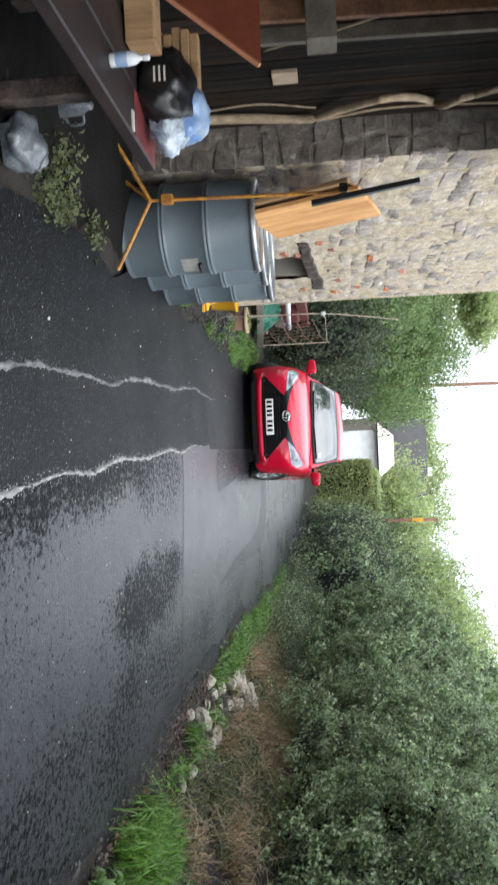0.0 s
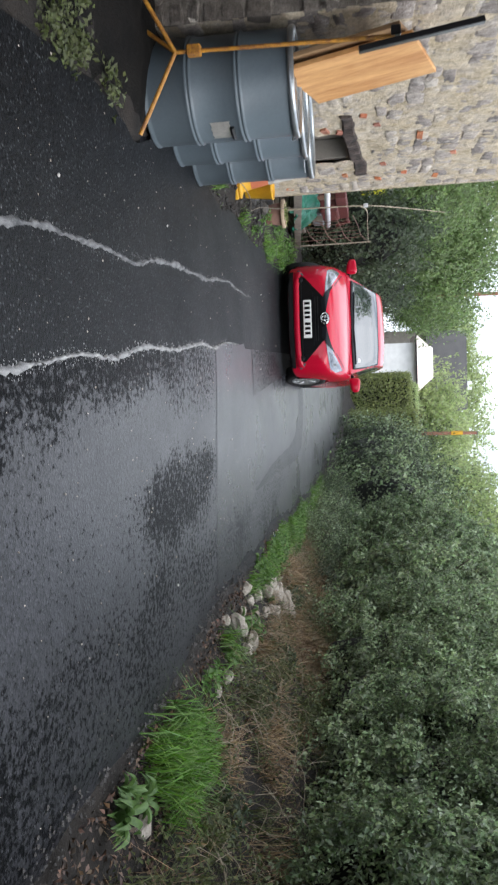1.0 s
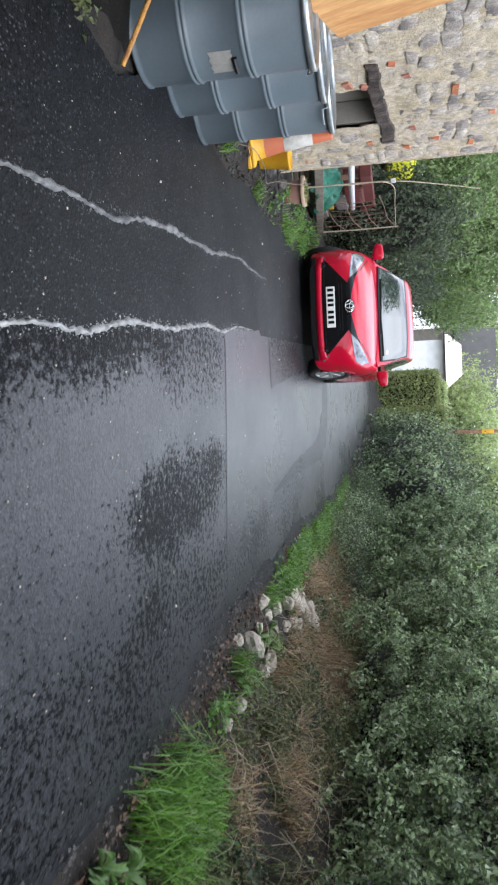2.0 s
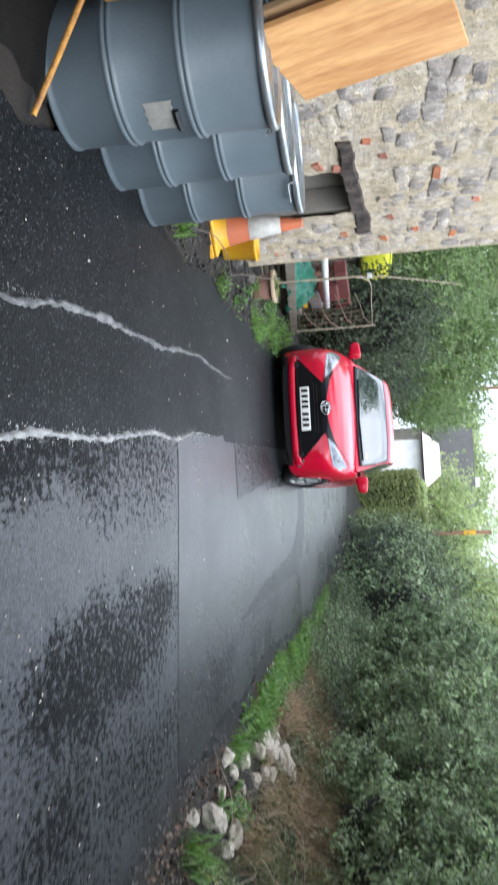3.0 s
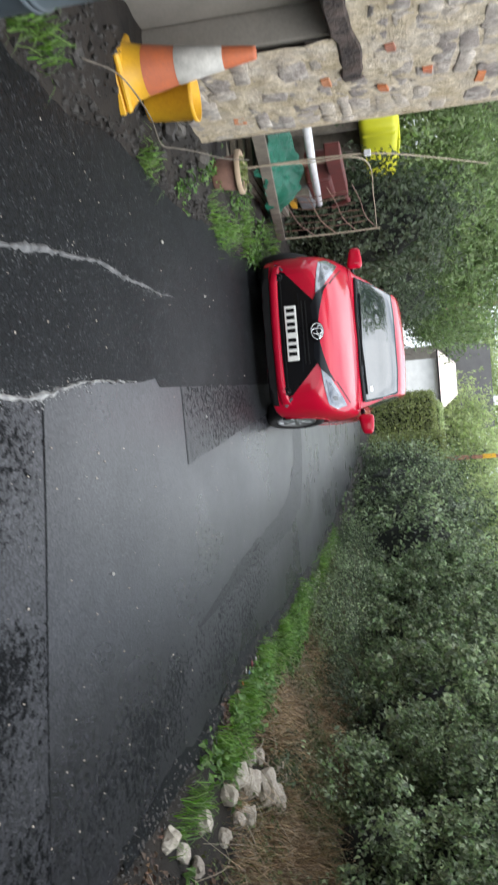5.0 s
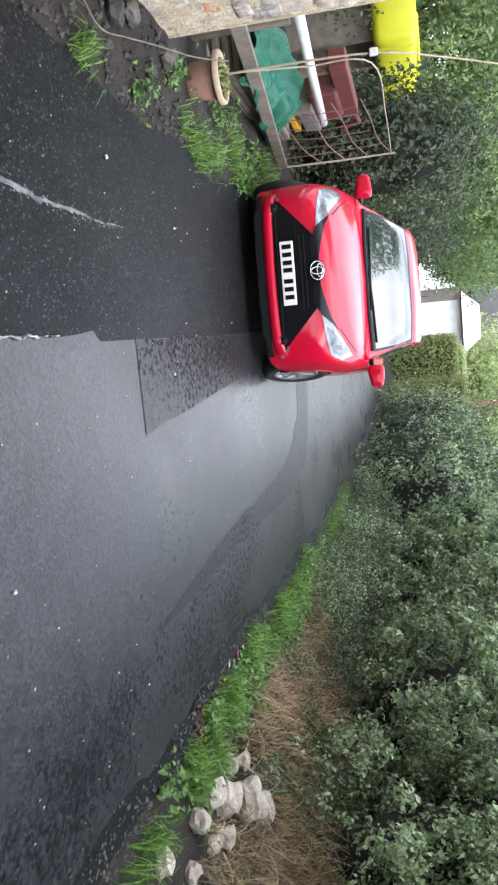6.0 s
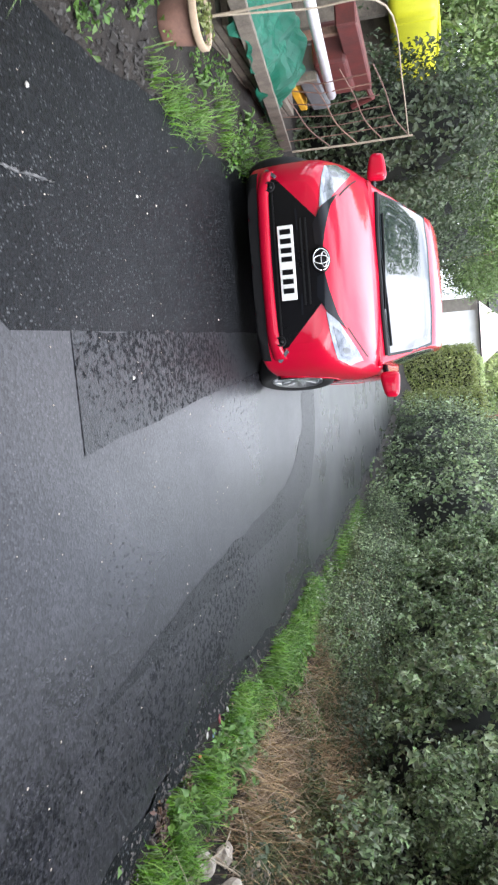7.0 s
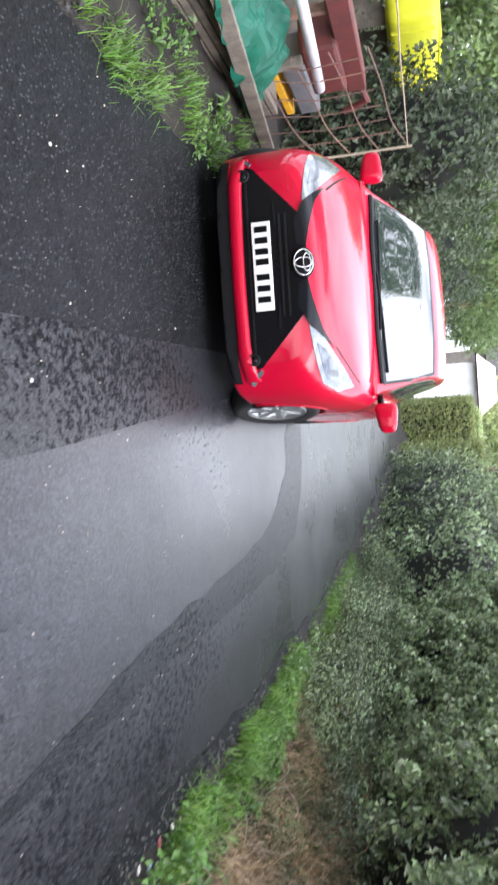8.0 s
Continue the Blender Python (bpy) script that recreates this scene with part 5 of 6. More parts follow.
# number plate, its characters as plain bars
zt = shell_tree.ray_cast(Vector((0, -3, 0.40)), Vector((0, 1, 0)))[0].y - 0.03
plate = part("number_plate", box(-0.26, 0.26, zt, zt + 0.012, 0.342, 0.453, 0.004), PLATE, car, "white rectangular number plate")
for i, x in enumerate((-0.215, -0.15, -0.085, -0.025, 0.065, 0.13, 0.195)):
    part("plate_bar", box(x - 0.018, x + 0.018, zt - 0.003, zt + 0.001, 0.360, 0.436, 0.001), CARBLACK, plate, "plain black bar")
by = shell_tree.ray_cast(Vector((0, -3, 0.635)), Vector((0, 1, 0)))[0].y - 0.016
badge = part("badge_disc", lathe([(0, 0.0), (0.076, 0.0), (0.080, -0.012), (0, -0.012)], 36, pose(0, by, 0.635, 78) @ Matrix.Diagonal((1.15, 0.85, 1, 1))), CARBLACK, car, "black oval badge backing", True)
for rx, ry, off in ((0.074, 0.056, 0), (0.028, 0.050, 0), (0.052, 0.021, 0.02)):
    ring = [(rx * math.cos(a), ry * math.sin(a) + off, 0.004) for a in (2 * math.pi * i / 32 for i in range(33))]
    bm = tube(ring, 0.0042, 6)
    bm.transform(pose(0, by, 0.635, 78))
    part("badge_ring", bm, CHROME, badge, "bright chrome oval", True)
# bonnet shut lines and screen
for poly in both([(0.47, 0.772), (0.475, 0.765), (0.675, 0.86), (0.672, 0.867)]):
    drape("shut_line", poly, shell_tree, CARMESH, car, 0.002, 0.002, 0.03, label="dark bonnet shut line")
drape("screen_surround", [(-0.665, 1.0), (-0.3, 0.985), (0.3, 0.985), (0.665, 1.0), (0.622, 1.225), (0.568, 1.358), (0.3, 1.377), (-0.3, 1.377), (-0.568, 1.358), (-0.622, 1.225)], cabin_tree, CARBLACK, car, 0.011, 0.004, 0.025, label="black border round the windscreen")
screen = drape("windscreen", [(-0.64, 1.015), (-0.3, 1.0), (0.3, 1.0), (0.64, 1.015), (0.60, 1.22), (0.55, 1.345), (0.3, 1.362), (-0.3, 1.362), (-0.55, 1.345), (-0.60, 1.22)], cabin_tree, GLASS, car, 0.016, 0.004, 0.025, label="windscreen reflecting the sky")
sc = lambda x, z, up=0.02: (lambda h: (h.x, h.y - up, h.z))(cabin_tree.ray_cast(Vector((x, -3, z)), Vector((0, 1, 0)))[0])
part("scuttle", tube([sc(-0.66, 0.985), sc(-0.3, 0.975), sc(0.3, 0.975), sc(0.66, 0.985)], 0.018, 8), CARMESH, car, "black scuttle panel")
for a, b in (((0.28, 1.0), (-0.50, 1.025)), ((-0.12, 1.0), (0.58, 1.03))):
    part("wiper", tube([sc(*a, 0.03), sc((a[0] + b[0]) / 2, (a[1] + b[1]) / 2 + 0.004, 0.03), sc(*b, 0.03)], 0.008, 6), CARMESH, car, "black wiper blade")
part("tax_paper", box(-0.028, 0.028, -0.002, 0.002, -0.03, 0.03, 0.001, m=Matrix.Translation(sc(0.52, 1.07, 0.016)) @ Matrix.Rotation(radians(-55), 4, "X")), PLATE, screen, "small white paper disc square")
for ax in ("x", "-x"):
    drape("side_glass", [(1.42, 1.02), (2.10, 1.02), (2.12, 1.36), (1.95, 1.345), (1.62, 1.18)], cabin_tree, GLASS, car, 0.004, 0.004, 0.05, ax, "tinted side window")
    drape("side_glass", [(2.16, 1.02), (2.95, 1.04), (3.35, 1.12), (3.3, 1.30), (2.9, 1.365), (2.18, 1.375)], cabin_tree, GLASS, car, 0.004, 0.004, 0.05, ax, "tinted side window")
    drape("door_gap", [(1.25, 0.30), (1.262, 0.30), (1.262, 0.92), (1.25, 0.92)], shell_tree, CARMESH, car, 0.002, 0.002, 0.08, ax, "dark door gap")
    drape("sill_trim", [(1.05, 0.19), (2.9, 0.20), (2.9, 0.255), (1.05, 0.25)], shell_tree, CARMESH, car, 0.004, 0.004, 0.1, ax, "black sill trim")
for sx in (-1, 1):
    mir = bmesh.new()
    bmesh.ops.create_uvsphere(mir, u_segments=28, v_segments=18, radius=1)
    for q in mir.verts:
        d = [math.copysign(abs(k) ** 0.5, k) for k in q.co]
        q.co = Vector((d[0] * 0.108, d[1] * (0.075 if d[1] < 0 else 0.04), d[2] * (0.074 - 0.016 * d[0] * sx) + 0.006 * d[0] * sx))
    mir.transform(Matrix.Translation((sx * 0.895, 1.22, 1.0)))
    mo = part("door_mirror", mir, CARRED, car, "red door mirror housing", True)
    part("stalk", tube([(sx * 0.73, 1.24, 0.955), (sx * 0.80, 1.235, 0.965), (sx * 0.86, 1.23, 0.985)], 0.024, 8), CARBLACK, mo, "black mirror stalk", True)
    part("mirror_glass", box(sx * 0.905 - 0.08, sx * 0.905 + 0.08, 1.258, 1.264, 0.955, 1.045, 0.003), CHROME, mo)
part("antenna", tube([(0, 3.2, 1.455), (0, 3.42, 1.58)], 0.004, 6), CARMESH, car, "thin black roof aerial")
# wheels
for sx in (-1, 1):
    for ay in (AXF, AXR):
        m = Matrix.Translation((0.738 if sx > 0 else -0.722, ay, 0.295)) @ Matrix.Rotation(radians(-13 if ay == AXF else 0), 4, "Z") @ Matrix.Rotation(radians(90 * sx), 4, "Y")
        wheel = part("wheel", lathe([(0.20, -0.085), (0.212, -0.09), (0.205, 0.0), (0.20, 0.085), (0.19, 0.088), (0.185, 0.02), (0.19, -0.08)], 40, m), ALLOY, car, "silver alloy wheel", True)
        part("tyre", lathe([(0.205, -0.085), (0.25, -0.098), (0.285, -0.09), (0.296, -0.065), (0.298, 0.0), (0.296, 0.065), (0.285, 0.09), (0.25, 0.098), (0.205, 0.085)], 48, m), TYRE, wheel, "black tyre", True)
        part("brake_disc", lathe([(0.0, 0.0), (0.13, 0.0), (0.13, 0.012), (0, 0.012)], 30, m), GREYMETAL, wheel)
        for i in range(8):
            sp = box(-0.018, 0.018, 0.03, 0.195, 0.055, 0.078, 0.005)
            sp.transform(m @ Matrix.Rotation(2 * math.pi * i / 8, 4, "Z"))
            part("spoke", sp, ALLOY, wheel)
        part("hub", lathe([(0, 0.085), (0.04, 0.083), (0.05, 0.07), (0.05, 0.05)], 20, m), ALLOY, wheel, smooth=True)
        side_x = lambda yy, zz: (lambda h: abs(h.x) if h else 0.8)(shell_tree.ray_cast(Vector((3 * sx, yy, max(zz, 0.28))), Vector((-sx, 0, 0)))[0])
        arc = [(sx * (side_x(ay + 0.335 * math.cos(a), 0.295 + 0.335 * math.sin(a)) - 0.008), ay + 0.335 * math.cos(a), 0.295 + 0.335 * math.sin(a)) for a in (math.pi * (i / 20 * 1.14 - 0.07) for i in range(21))]
        part("arch_lip", tube(arc, 0.015, 8), CARRED, car, "red wheel arch lip", True)
        liner = bmesh.new()
        rings = [[liner.verts.new((sx * xx, ay + 0.33 * math.cos(a), 0.295 + 0.33 * math.sin(a))) for a in (math.pi * (i / 16 * 1.2 - 0.1) for i in range(17))] for xx in (0.5, 0.80)]
        for i in range(16):
            liner.faces.new((rings[0][i], rings[0][i + 1], rings[1][i + 1], rings[1][i]))
        liner.faces.new(rings[0])
        part("arch_liner", liner, CARMESH, car, "black wheel arch liner")
part("underside", box(-0.62, 0.62, 0.35, 3.6, 0.155, 0.20, 0.01), CARMESH, car, "black underside")

# ---- verges: stones, weeds, grass ----
rng = random.Random(4)
ROCKS = [(2.92 + (x - 2.92) * 1.2, 9.3 + (y - 9.3) * 1.12, s * 0.82) for x, y, s in ((2.72, 9.05, 0.10), (2.86, 9.22, 0.13), (2.98, 9.10, 0.085), (2.80, 9.46, 0.085), (3.00, 9.46, 0.15), (3.16, 9.66, 0.12), (2.92, 9.72, 0.08), (3.08, 9.92, 0.10), (2.72, 8.78, 0.09), (2.85, 8.6, 0.07),
                               (2.64, 8.35, 0.085), (2.74, 8.12, 0.07), (2.58, 7.95, 0.06), (2.80, 7.4, 0.07), (2.70, 6.3, 0.055), (2.62, 4.55, 0.07), (2.5, 5.3, 0.045), (2.92, 8.92, 0.07), (3.2, 10.0, 0.07), (2.50, 7.10, 0.10), (2.62, 7.34, 0.085), (2.78, 7.55, 0.10), (2.55, 7.52, 0.06), (2.42, 6.86, 0.06), (2.72, 6.62, 0.07), (2.86, 7.1, 0.05), (2.44, 7.8, 0.075))]
for i, (x, y, s) in enumerate(ROCKS):
    r = tagged(part("rubble_stone", rock(s, i + 2.3, 0.75, 3 if s > 0.09 else 2, 0.3), ROCK), "pale limestone lump lying in the grass verge", "stone", "stones on the verge")
    r.location = (x, y, bank(x, y) + s * 0.5)
    r.rotation_euler = (rng.uniform(-0.3, 0.3), rng.uniform(-0.3, 0.3), rng.uniform(0, 6))


def patchiness(x, y):
    """A smooth uneven field over the bank."""
    return np.sin(3.1 * x + 1.7 * y) + np.sin(2.3 * y - 4.1 * x + 1) + np.sin(5.3 * x + 4.7 * y + 2) + 0.7 * np.sin(9.1 * y - 6.2 * x)


def scatter(n, x0, x1, y0, y1, seed, clump=0.0, follow=None, bare=None):
    g = np.random.default_rng(seed)
    x, y = g.uniform(x0, x1, n), g.uniform(y0, y1, n)
    if clump:
        c = g.integers(0, max(3, n // 60), n)
        k = g.uniform(0, 1, (max(3, n // 60), 2))
        x = x0 + (x1 - x0) * k[c, 0] + g.normal(0, clump, n)
        y = y0 + (y1 - y0) * k[c, 1] + g.normal(0, clump, n)
    if follow:
        x = x + np.array([follow(q) for q in y])
    free = np.ones(n, bool)
    for rx, ry, rs in ROCKS:
        free &= (x - rx) ** 2 + (y - ry + 0.06) ** 2 > (rs + 0.05) ** 2
    if bare is not None:
        free &= bare * patchiness(x, y) + g.normal(0, 0.6, n) > -0.7
    x, y = x[free], y[free]
    return np.stack([x, y, np.array([bank(a, b) for a, b in zip(x, y)]) - 0.005], 1)


def stuff(name, me, label, cat):
    return tagged(part(name, me), label, cat, kind="stuff")


R = road_right
stuff("grass", blade_mesh("grass", np.concatenate([scatter(5000, 0.02, 0.30, 8.6, 14.2, 1, 0.06, R), scatter(1500, 0.02, 0.40, 13.5, 20, 2, 0.12, R), scatter(260, 0.15, 0.4, 7.7, 8.3, 31, 0.06, R)]), 0.15, GRASS, 1.0, 0.0032, 1), "fresh bright green grass along the lane edge", "grass")
stuff("grass", blade_mesh("grass", np.concatenate([scatter(1500, 0.12, 0.50, 4.15, 5.1, 3, 0.08, R), scatter(90, 0.1, 0.4, 5.6, 6.4, 4, 0.05, R)]), 0.25, GRASS, 1.2, 0.0038, 2), "long arching green grass tufts on the verge", "grass")
stuff("dead_grass", blade_mesh("dead_grass", np.concatenate([scatter(15000, 0.5, 1.5, 8.6, 13.5, 6, 0.10, R, 1.0), scatter(2400, 0.45, 1.4, 13.0, 20, 7, 0.15, R), scatter(6000, 0.6, 1.6, 1.5, 8.8, 8, 0.10, R, 1.0)]), 0.17, STRAW, 1.7, 0.0022, 3), "matted dead brown grass and stalks on the bank", "dead grass")
stuff("dead_stalks", blade_mesh("dead_stalks", np.concatenate([scatter(2600, 0.5, 1.5, 8.8, 13.5, 41, 0.05, R, 1.0), scatter(1500, 0.6, 1.6, 2.0, 8.8, 42, 0.05, R, 1.0)]), 0.36, STRAW, 1.5, 0.0018, 43), "tall dead grass stalks standing in clumps", "dead grass")
stuff("dull_grass", blade_mesh("dull_grass", np.concatenate([scatter(3800, 0.6, 1.6, 0.5, 9.0, 9, 0.08, R, -1.0), scatter(2200, 0.45, 1.6, 9.0, 12.6, 10, 0.07, R, -1.0), scatter(3500, 0.35, 1.5, 12.4, 17.0, 110, 0.10, R)]), 0.20, MOSSY, 1.4, 0.0035, 4), "tangled dull green grass below the hedge", "grass")
at = np.concatenate([scatter(15000, 0.45, 1.8, 0.5, 9.5, 11, 0.16, R, -1.0), scatter(3500, 0.5, 1.7, 9.0, 12.6, 12, 0.09, R, -1.0), scatter(4500, 0.35, 1.7, 12.4, 18, 112, 0.11, R)])
at[:, 2] += np.random.default_rng(3).uniform(0.02, 0.30, len(at)) * np.clip(0.6 - 0.3 * patchiness(at[:, 0], at[:, 1]), 0.2, 1.3)
stuff("bank_weeds", leaf_mesh("bank_weeds", at, np.tile([-0.4, 0, 0.9], (len(at), 1)), 0.034, MOSSY, seed=9), "small leaved weeds creeping over the bank", "weeds")
g = random.Random(71)
for i in range(16):
    x, y = road_right(10.0) + g.uniform(0.45, 1.2), g.uniform(3.0, 8.5) if i % 3 == 0 else g.uniform(8.8, 12.5)
    a, l = g.uniform(-0.9, 0.9) + 1.57 * (i % 2), g.uniform(0.12, 0.34)
    p, q = Vector((x, y, bank(x, y) + 0.07)), Vector((x + l * math.cos(a), y + l * math.sin(a), 0))
    q.z = bank(q.x, q.y) + g.uniform(0.07, 0.16)
    m = (p + q) / 2 + Vector((g.uniform(-0.03, 0.03), g.uniform(-0.03, 0.03), 0.02))
    tagged(part("dry_twig", tube(curve_points([p, m, q], 4), 0.005 + 0.004 * g.random(), 6, taper=0.5), PALESTICK), "dry pale twig lying in the dead grass", "twig", "twigs on the bank")
at = np.concatenate([scatter(1700, 0.04, 0.36, 8.0, 14.5, 44, 0.07, R), scatter(260, 0.1, 0.6, 2.5, 8.0, 45, 0.05, R)])
at[:, 2] += np.random.default_rng(6).uniform(0.02, 0.13, len(at))
stuff("verge_weeds", leaf_mesh("verge_weeds", at, np.tile([-0.3, -0.2, 0.9], (len(at), 1)), 0.05, DOCK, 0.6, seed=46), "small broad-leaved weeds mixed in the verge grass", "weeds")
at = np.concatenate([scatter(2600, 0.0, 0.6, 1.0, 7.6, 13, 0.0, R), scatter(2600, 0.4, 1.5, 1.5, 13.0, 131, 0.10, R)])
at = np.concatenate([at, scatter(200, -0.02, 0.12, 7.5, 13, 14, 0.04, R)])
at[:, 2] = np.maximum(at[:, 2], 0.0) + 0.018
stuff("leaf_litter", leaf_mesh("leaf_litter", at, np.tile([0, 0, 1.0], (len(at), 1)), 0.035, LITTER, 0.6, 0.12, 5, 0.0), "rusty brown fallen leaves along the tarmac edge", "fallen leaves")
stuff("grass_left", blade_mesh("grass_left", np.concatenate([scatter(700, -1.28, -1.10, 9.2, 12.6, 15, 0.06), scatter(400, -1.6, -1.35, 11.2, 13.5, 16, 0.08), scatter(200, -1.3, -1.12, 6.6, 8.9, 17, 0.05)]), 0.12, GRASS, 1.1, 0.0032, 6), "fresh green grass tufts at the garden edge", "grass")
at = np.concatenate([scatter(420, -1.30, -1.02, 2.8, 3.9, 18, 0.05), scatter(260, -1.35, -1.05, 3.4, 4.3, 19, 0.05)])
at[:, 2] += np.random.default_rng(8).uniform(0.0, 0.08, len(at))
stuff("bench_weeds", leaf_mesh("bench_weeds", at, np.tile([0.3, -0.3, 0.9], (len(at), 1)), 0.032, MOSSY, seed=18), "scrappy green weeds by the lean-to", "weeds")
at = scatter(650, -1.55, -1.12, 9.0, 13.2, 20, 0.06)
at[:, 2] += np.random.default_rng(4).uniform(0.01, 0.12, len(at))
stuff("low_weeds", leaf_mesh("low_weeds", at, np.tile([0.3, 0, 0.9], (len(at), 1)), 0.04, DOCK, seed=19), "low leafy weeds along the garden edge", "weeds")


def dock(x, y, size, n, seed):
    t = thing("dock_plant", "broad-leaved green weed on the verge", "weed", (x, y, bank(x, y)), 0, "weeds on the verge")
    g = random.Random(seed)
    for i in range(n):
        a, h, l = g.uniform(0, 6.28), g.uniform(0.5, 1.2), size * g.uniform(0.6, 1.2)
        pts = [Vector((0, 0, 0)), Vector((math.cos(a) * l * 0.3, math.sin(a) * l * 0.3, l * 0.5 * h)), Vector((math.cos(a) * l * 0.7, math.sin(a) * l * 0.7, l * 0.65 * h)), Vector((math.cos(a) * l, math.sin(a) * l, l * 0.45 * h))]
        side = Vector((-math.sin(a), math.cos(a), 0)) * l * 0.125
        v, f = [], []
        cp = curve_points(pts, 3)
        for j, p in enumerate(cp):
            u = j / (len(cp) - 1)
            w = math.sin(math.pi * min(0.98, 0.08 + u * 0.92)) ** 0.8
            v += [p - side * w + Vector((0, 0, 0.02 * w)), p, p + side * w + Vector((0, 0, 0.02 * w))]
            if j:
                b = 3 * j
                f += [(b - 3, b - 2, b + 1, b), (b - 2, b - 1, b + 2, b + 1)]
        part("leaf", mesh_of("leaf", v, f, DOCK, True), None, t)


for i, (x, y, s, n) in enumerate(((2.28, 3.60, 0.15, 26), (2.22, 3.72, 0.12, 16), (2.55, 6.35, 0.12, 9), (2.62, 6.6, 0.10, 8), (2.6, 7.75, 0.11, 8), (2.62, 10.2, 0.13, 9), (2.75, 11.0, 0.13, 9), (2.9, 11.6, 0.11, 8), (-1.42, 10.85, 0.10, 7), (-1.5, 12.1, 0.12, 8), (2.58, 9.6, 0.11, 8), (2.8, 10.75, 0.12, 10), (2.86, 10.35, 0.11, 9), (3.0, 12.2, 0.13, 9), (2.72, 8.75, 0.12, 9), (2.5, 7.2, 0.12, 9), (2.48, 5.9, 0.10, 8), (2.42, 4.0, 0.12, 9))):
    dock(x, y, s, n, i)

for i, (x, y) in enumerate(((3.22, 10.5), (3.45, 11.6), (3.1, 9.95), (3.3, 8.4), (3.15, 6.9), (3.2, 5.2))):
    t = thing("bank_plant", "low dark green bushy weed among the dead grass", "weed", (0, 0, 0), 0, "bushy weeds on the bank")
    a, o = lump_leaves((x, y, bank(x, y) + 0.05), (0.16, 0.16, 0.14), 420, 900 + i, None, 0.5, 0.4, 3.0)
    part("foliage", leaf_mesh("foliage", a, o, 0.045, LEAF_C, seed=i), None, t)
    part("stem", tube([(x, y, bank(x, y) - 0.02), (x + 0.01, y, bank(x, y) + 0.15)], 0.006, 6), TRUNK, t)

g = random.Random(63)
bm = bmesh.new()
for i in range(240):
    y = g.uniform(2.6, 12.5)
    x = road_right(y) + g.uniform(0.45, 1.55)
    a, l = g.uniform(0, 6.28), g.uniform(0.15, 0.5)
    p = Vector((x, y, bank(x, y) + g.uniform(0.02, 0.12)))
    q = p + Vector((math.cos(a) * l, math.sin(a) * l, 0))
    q.z = bank(q.x, q.y) + g.uniform(0.02, 0.16)
    tube(curve_points([p, (p + q) / 2 + Vector((g.uniform(-0.06, 0.06), g.uniform(-0.06, 0.06), g.uniform(0.03, 0.16))), q], 5), 0.0026, 4, bm, 0.5)
tagged(part("dry_stems", bm, PALESTICK), "thin dry stems arching over the bank", "dry stems", kind="stuff")

# brambles spilling from the hedge foot further up the lane
g = random.Random(52)
for i in range(10):
    y = 12.9 + 0.9 * i
    x = road_right(y) + (1.05 if y < 13.5 else 0.75) + g.uniform(-0.1, 0.1)
    t = thing("bramble", "low straggling olive green bramble at the hedge foot", "bramble", (0, 0, 0), 0, "brambles at the hedge foot")
    a, o = lump_leaves((x, y, bank(x, y) + 0.12), (0.5 + g.uniform(0, 0.15), 0.62, 0.42 + 0.015 * i), 5200, 950 + i, None, 0.6, 0.5, 3.4)
    part("foliage", leaf_mesh("foliage", a, o, 0.036, HEDGE if i % 2 else LEAF_C, seed=60 + i), None, t)
    for k in range(5):
        q = g.uniform(0, 6.28)
        bm = tube(curve_points([(x, y, bank(x, y)), (x + 0.25 * math.cos(q), y + 0.3 * math.sin(q), bank(x, y) + 0.42), (x + 0.5 * math.cos(q), y + 0.6 * math.sin(q), bank(x, y) + 0.3)], 4), 0.005, 5, taper=0.5)
        part("cane", bm, LITTER, t)

# rubble strip at the wall foot
v, f, off = [], [], 0
g = random.Random(9)
for i in range(1100):
    x, y = g.uniform(-1.63, -1.12), g.uniform(6.35, 9.9)
    if g.random() < 0.3:
        x, y = g.uniform(-1.30, -1.06), g.uniform(6.3, 11.0)
    s = 0.008 + 0.022 * g.random() ** 3
    m = Matrix.Translation((x, y, bank(x, y) + s * 0.3)) @ Euler((g.uniform(0, 3), g.uniform(0, 3), g.uniform(0, 3))).to_matrix().to_4x4()
    for q in ((1, 0, 0), (-1, 0, 0), (0, 1, 0), (0, -1, 0), (0, 0, 0.8), (0, 0, -0.8)):
        v.append(tuple(m @ (Vector(q) * s * g.uniform(0.7, 1.3))))
    f += [tuple(off + k for k in t) for t in ((0, 2, 4), (2, 1, 4), (1, 3, 4), (3, 0, 4), (2, 0, 5), (1, 2, 5), (3, 1, 5), (0, 3, 5))]
    off += 6
stuff("wall_foot_rubble", mesh_of("wall_foot_rubble", v, f, GRAVEL), "loose grey rubble and grit at the wall foot", "rubble")
for i, (x, y, s) in enumerate(((-1.45, 8.72, 0.07), (-1.53, 8.95, 0.06), (-1.35, 9.3, 0.05), (-1.5, 9.55, 0.07), (-1.36, 7.3, 0.05), (-1.5, 7.05, 0.06))):
    r = tagged(part("loose_stone", rock(s, i + 40, 0.7), GRAVEL), "loose grey stone lying at the wall foot", "stone", "stones at the wall foot")
    r.location = (x, y, bank(x, y) + s * 0.4)
for i, (x, y, s) in enumerate(((-0.76, 8.55, 0.011), (0.3, 9.3, 0.008), (-0.6, 5.2, 0.007), (0.9, 7.2, 0.007), (-0.5, 3.4, 0.008), (1.6, 5.0, 0.008), (-0.55, 9.6, 0.008), (0.75, 5.6, 0.006))):
    r = tagged(part("pebble", rock(s, i + 60, 0.7), CONE_W), "small white pebble lying on the wet tarmac", "pebble", "pebbles on the lane")
    r.location = (x, y, s * 0.4 + 0.008)

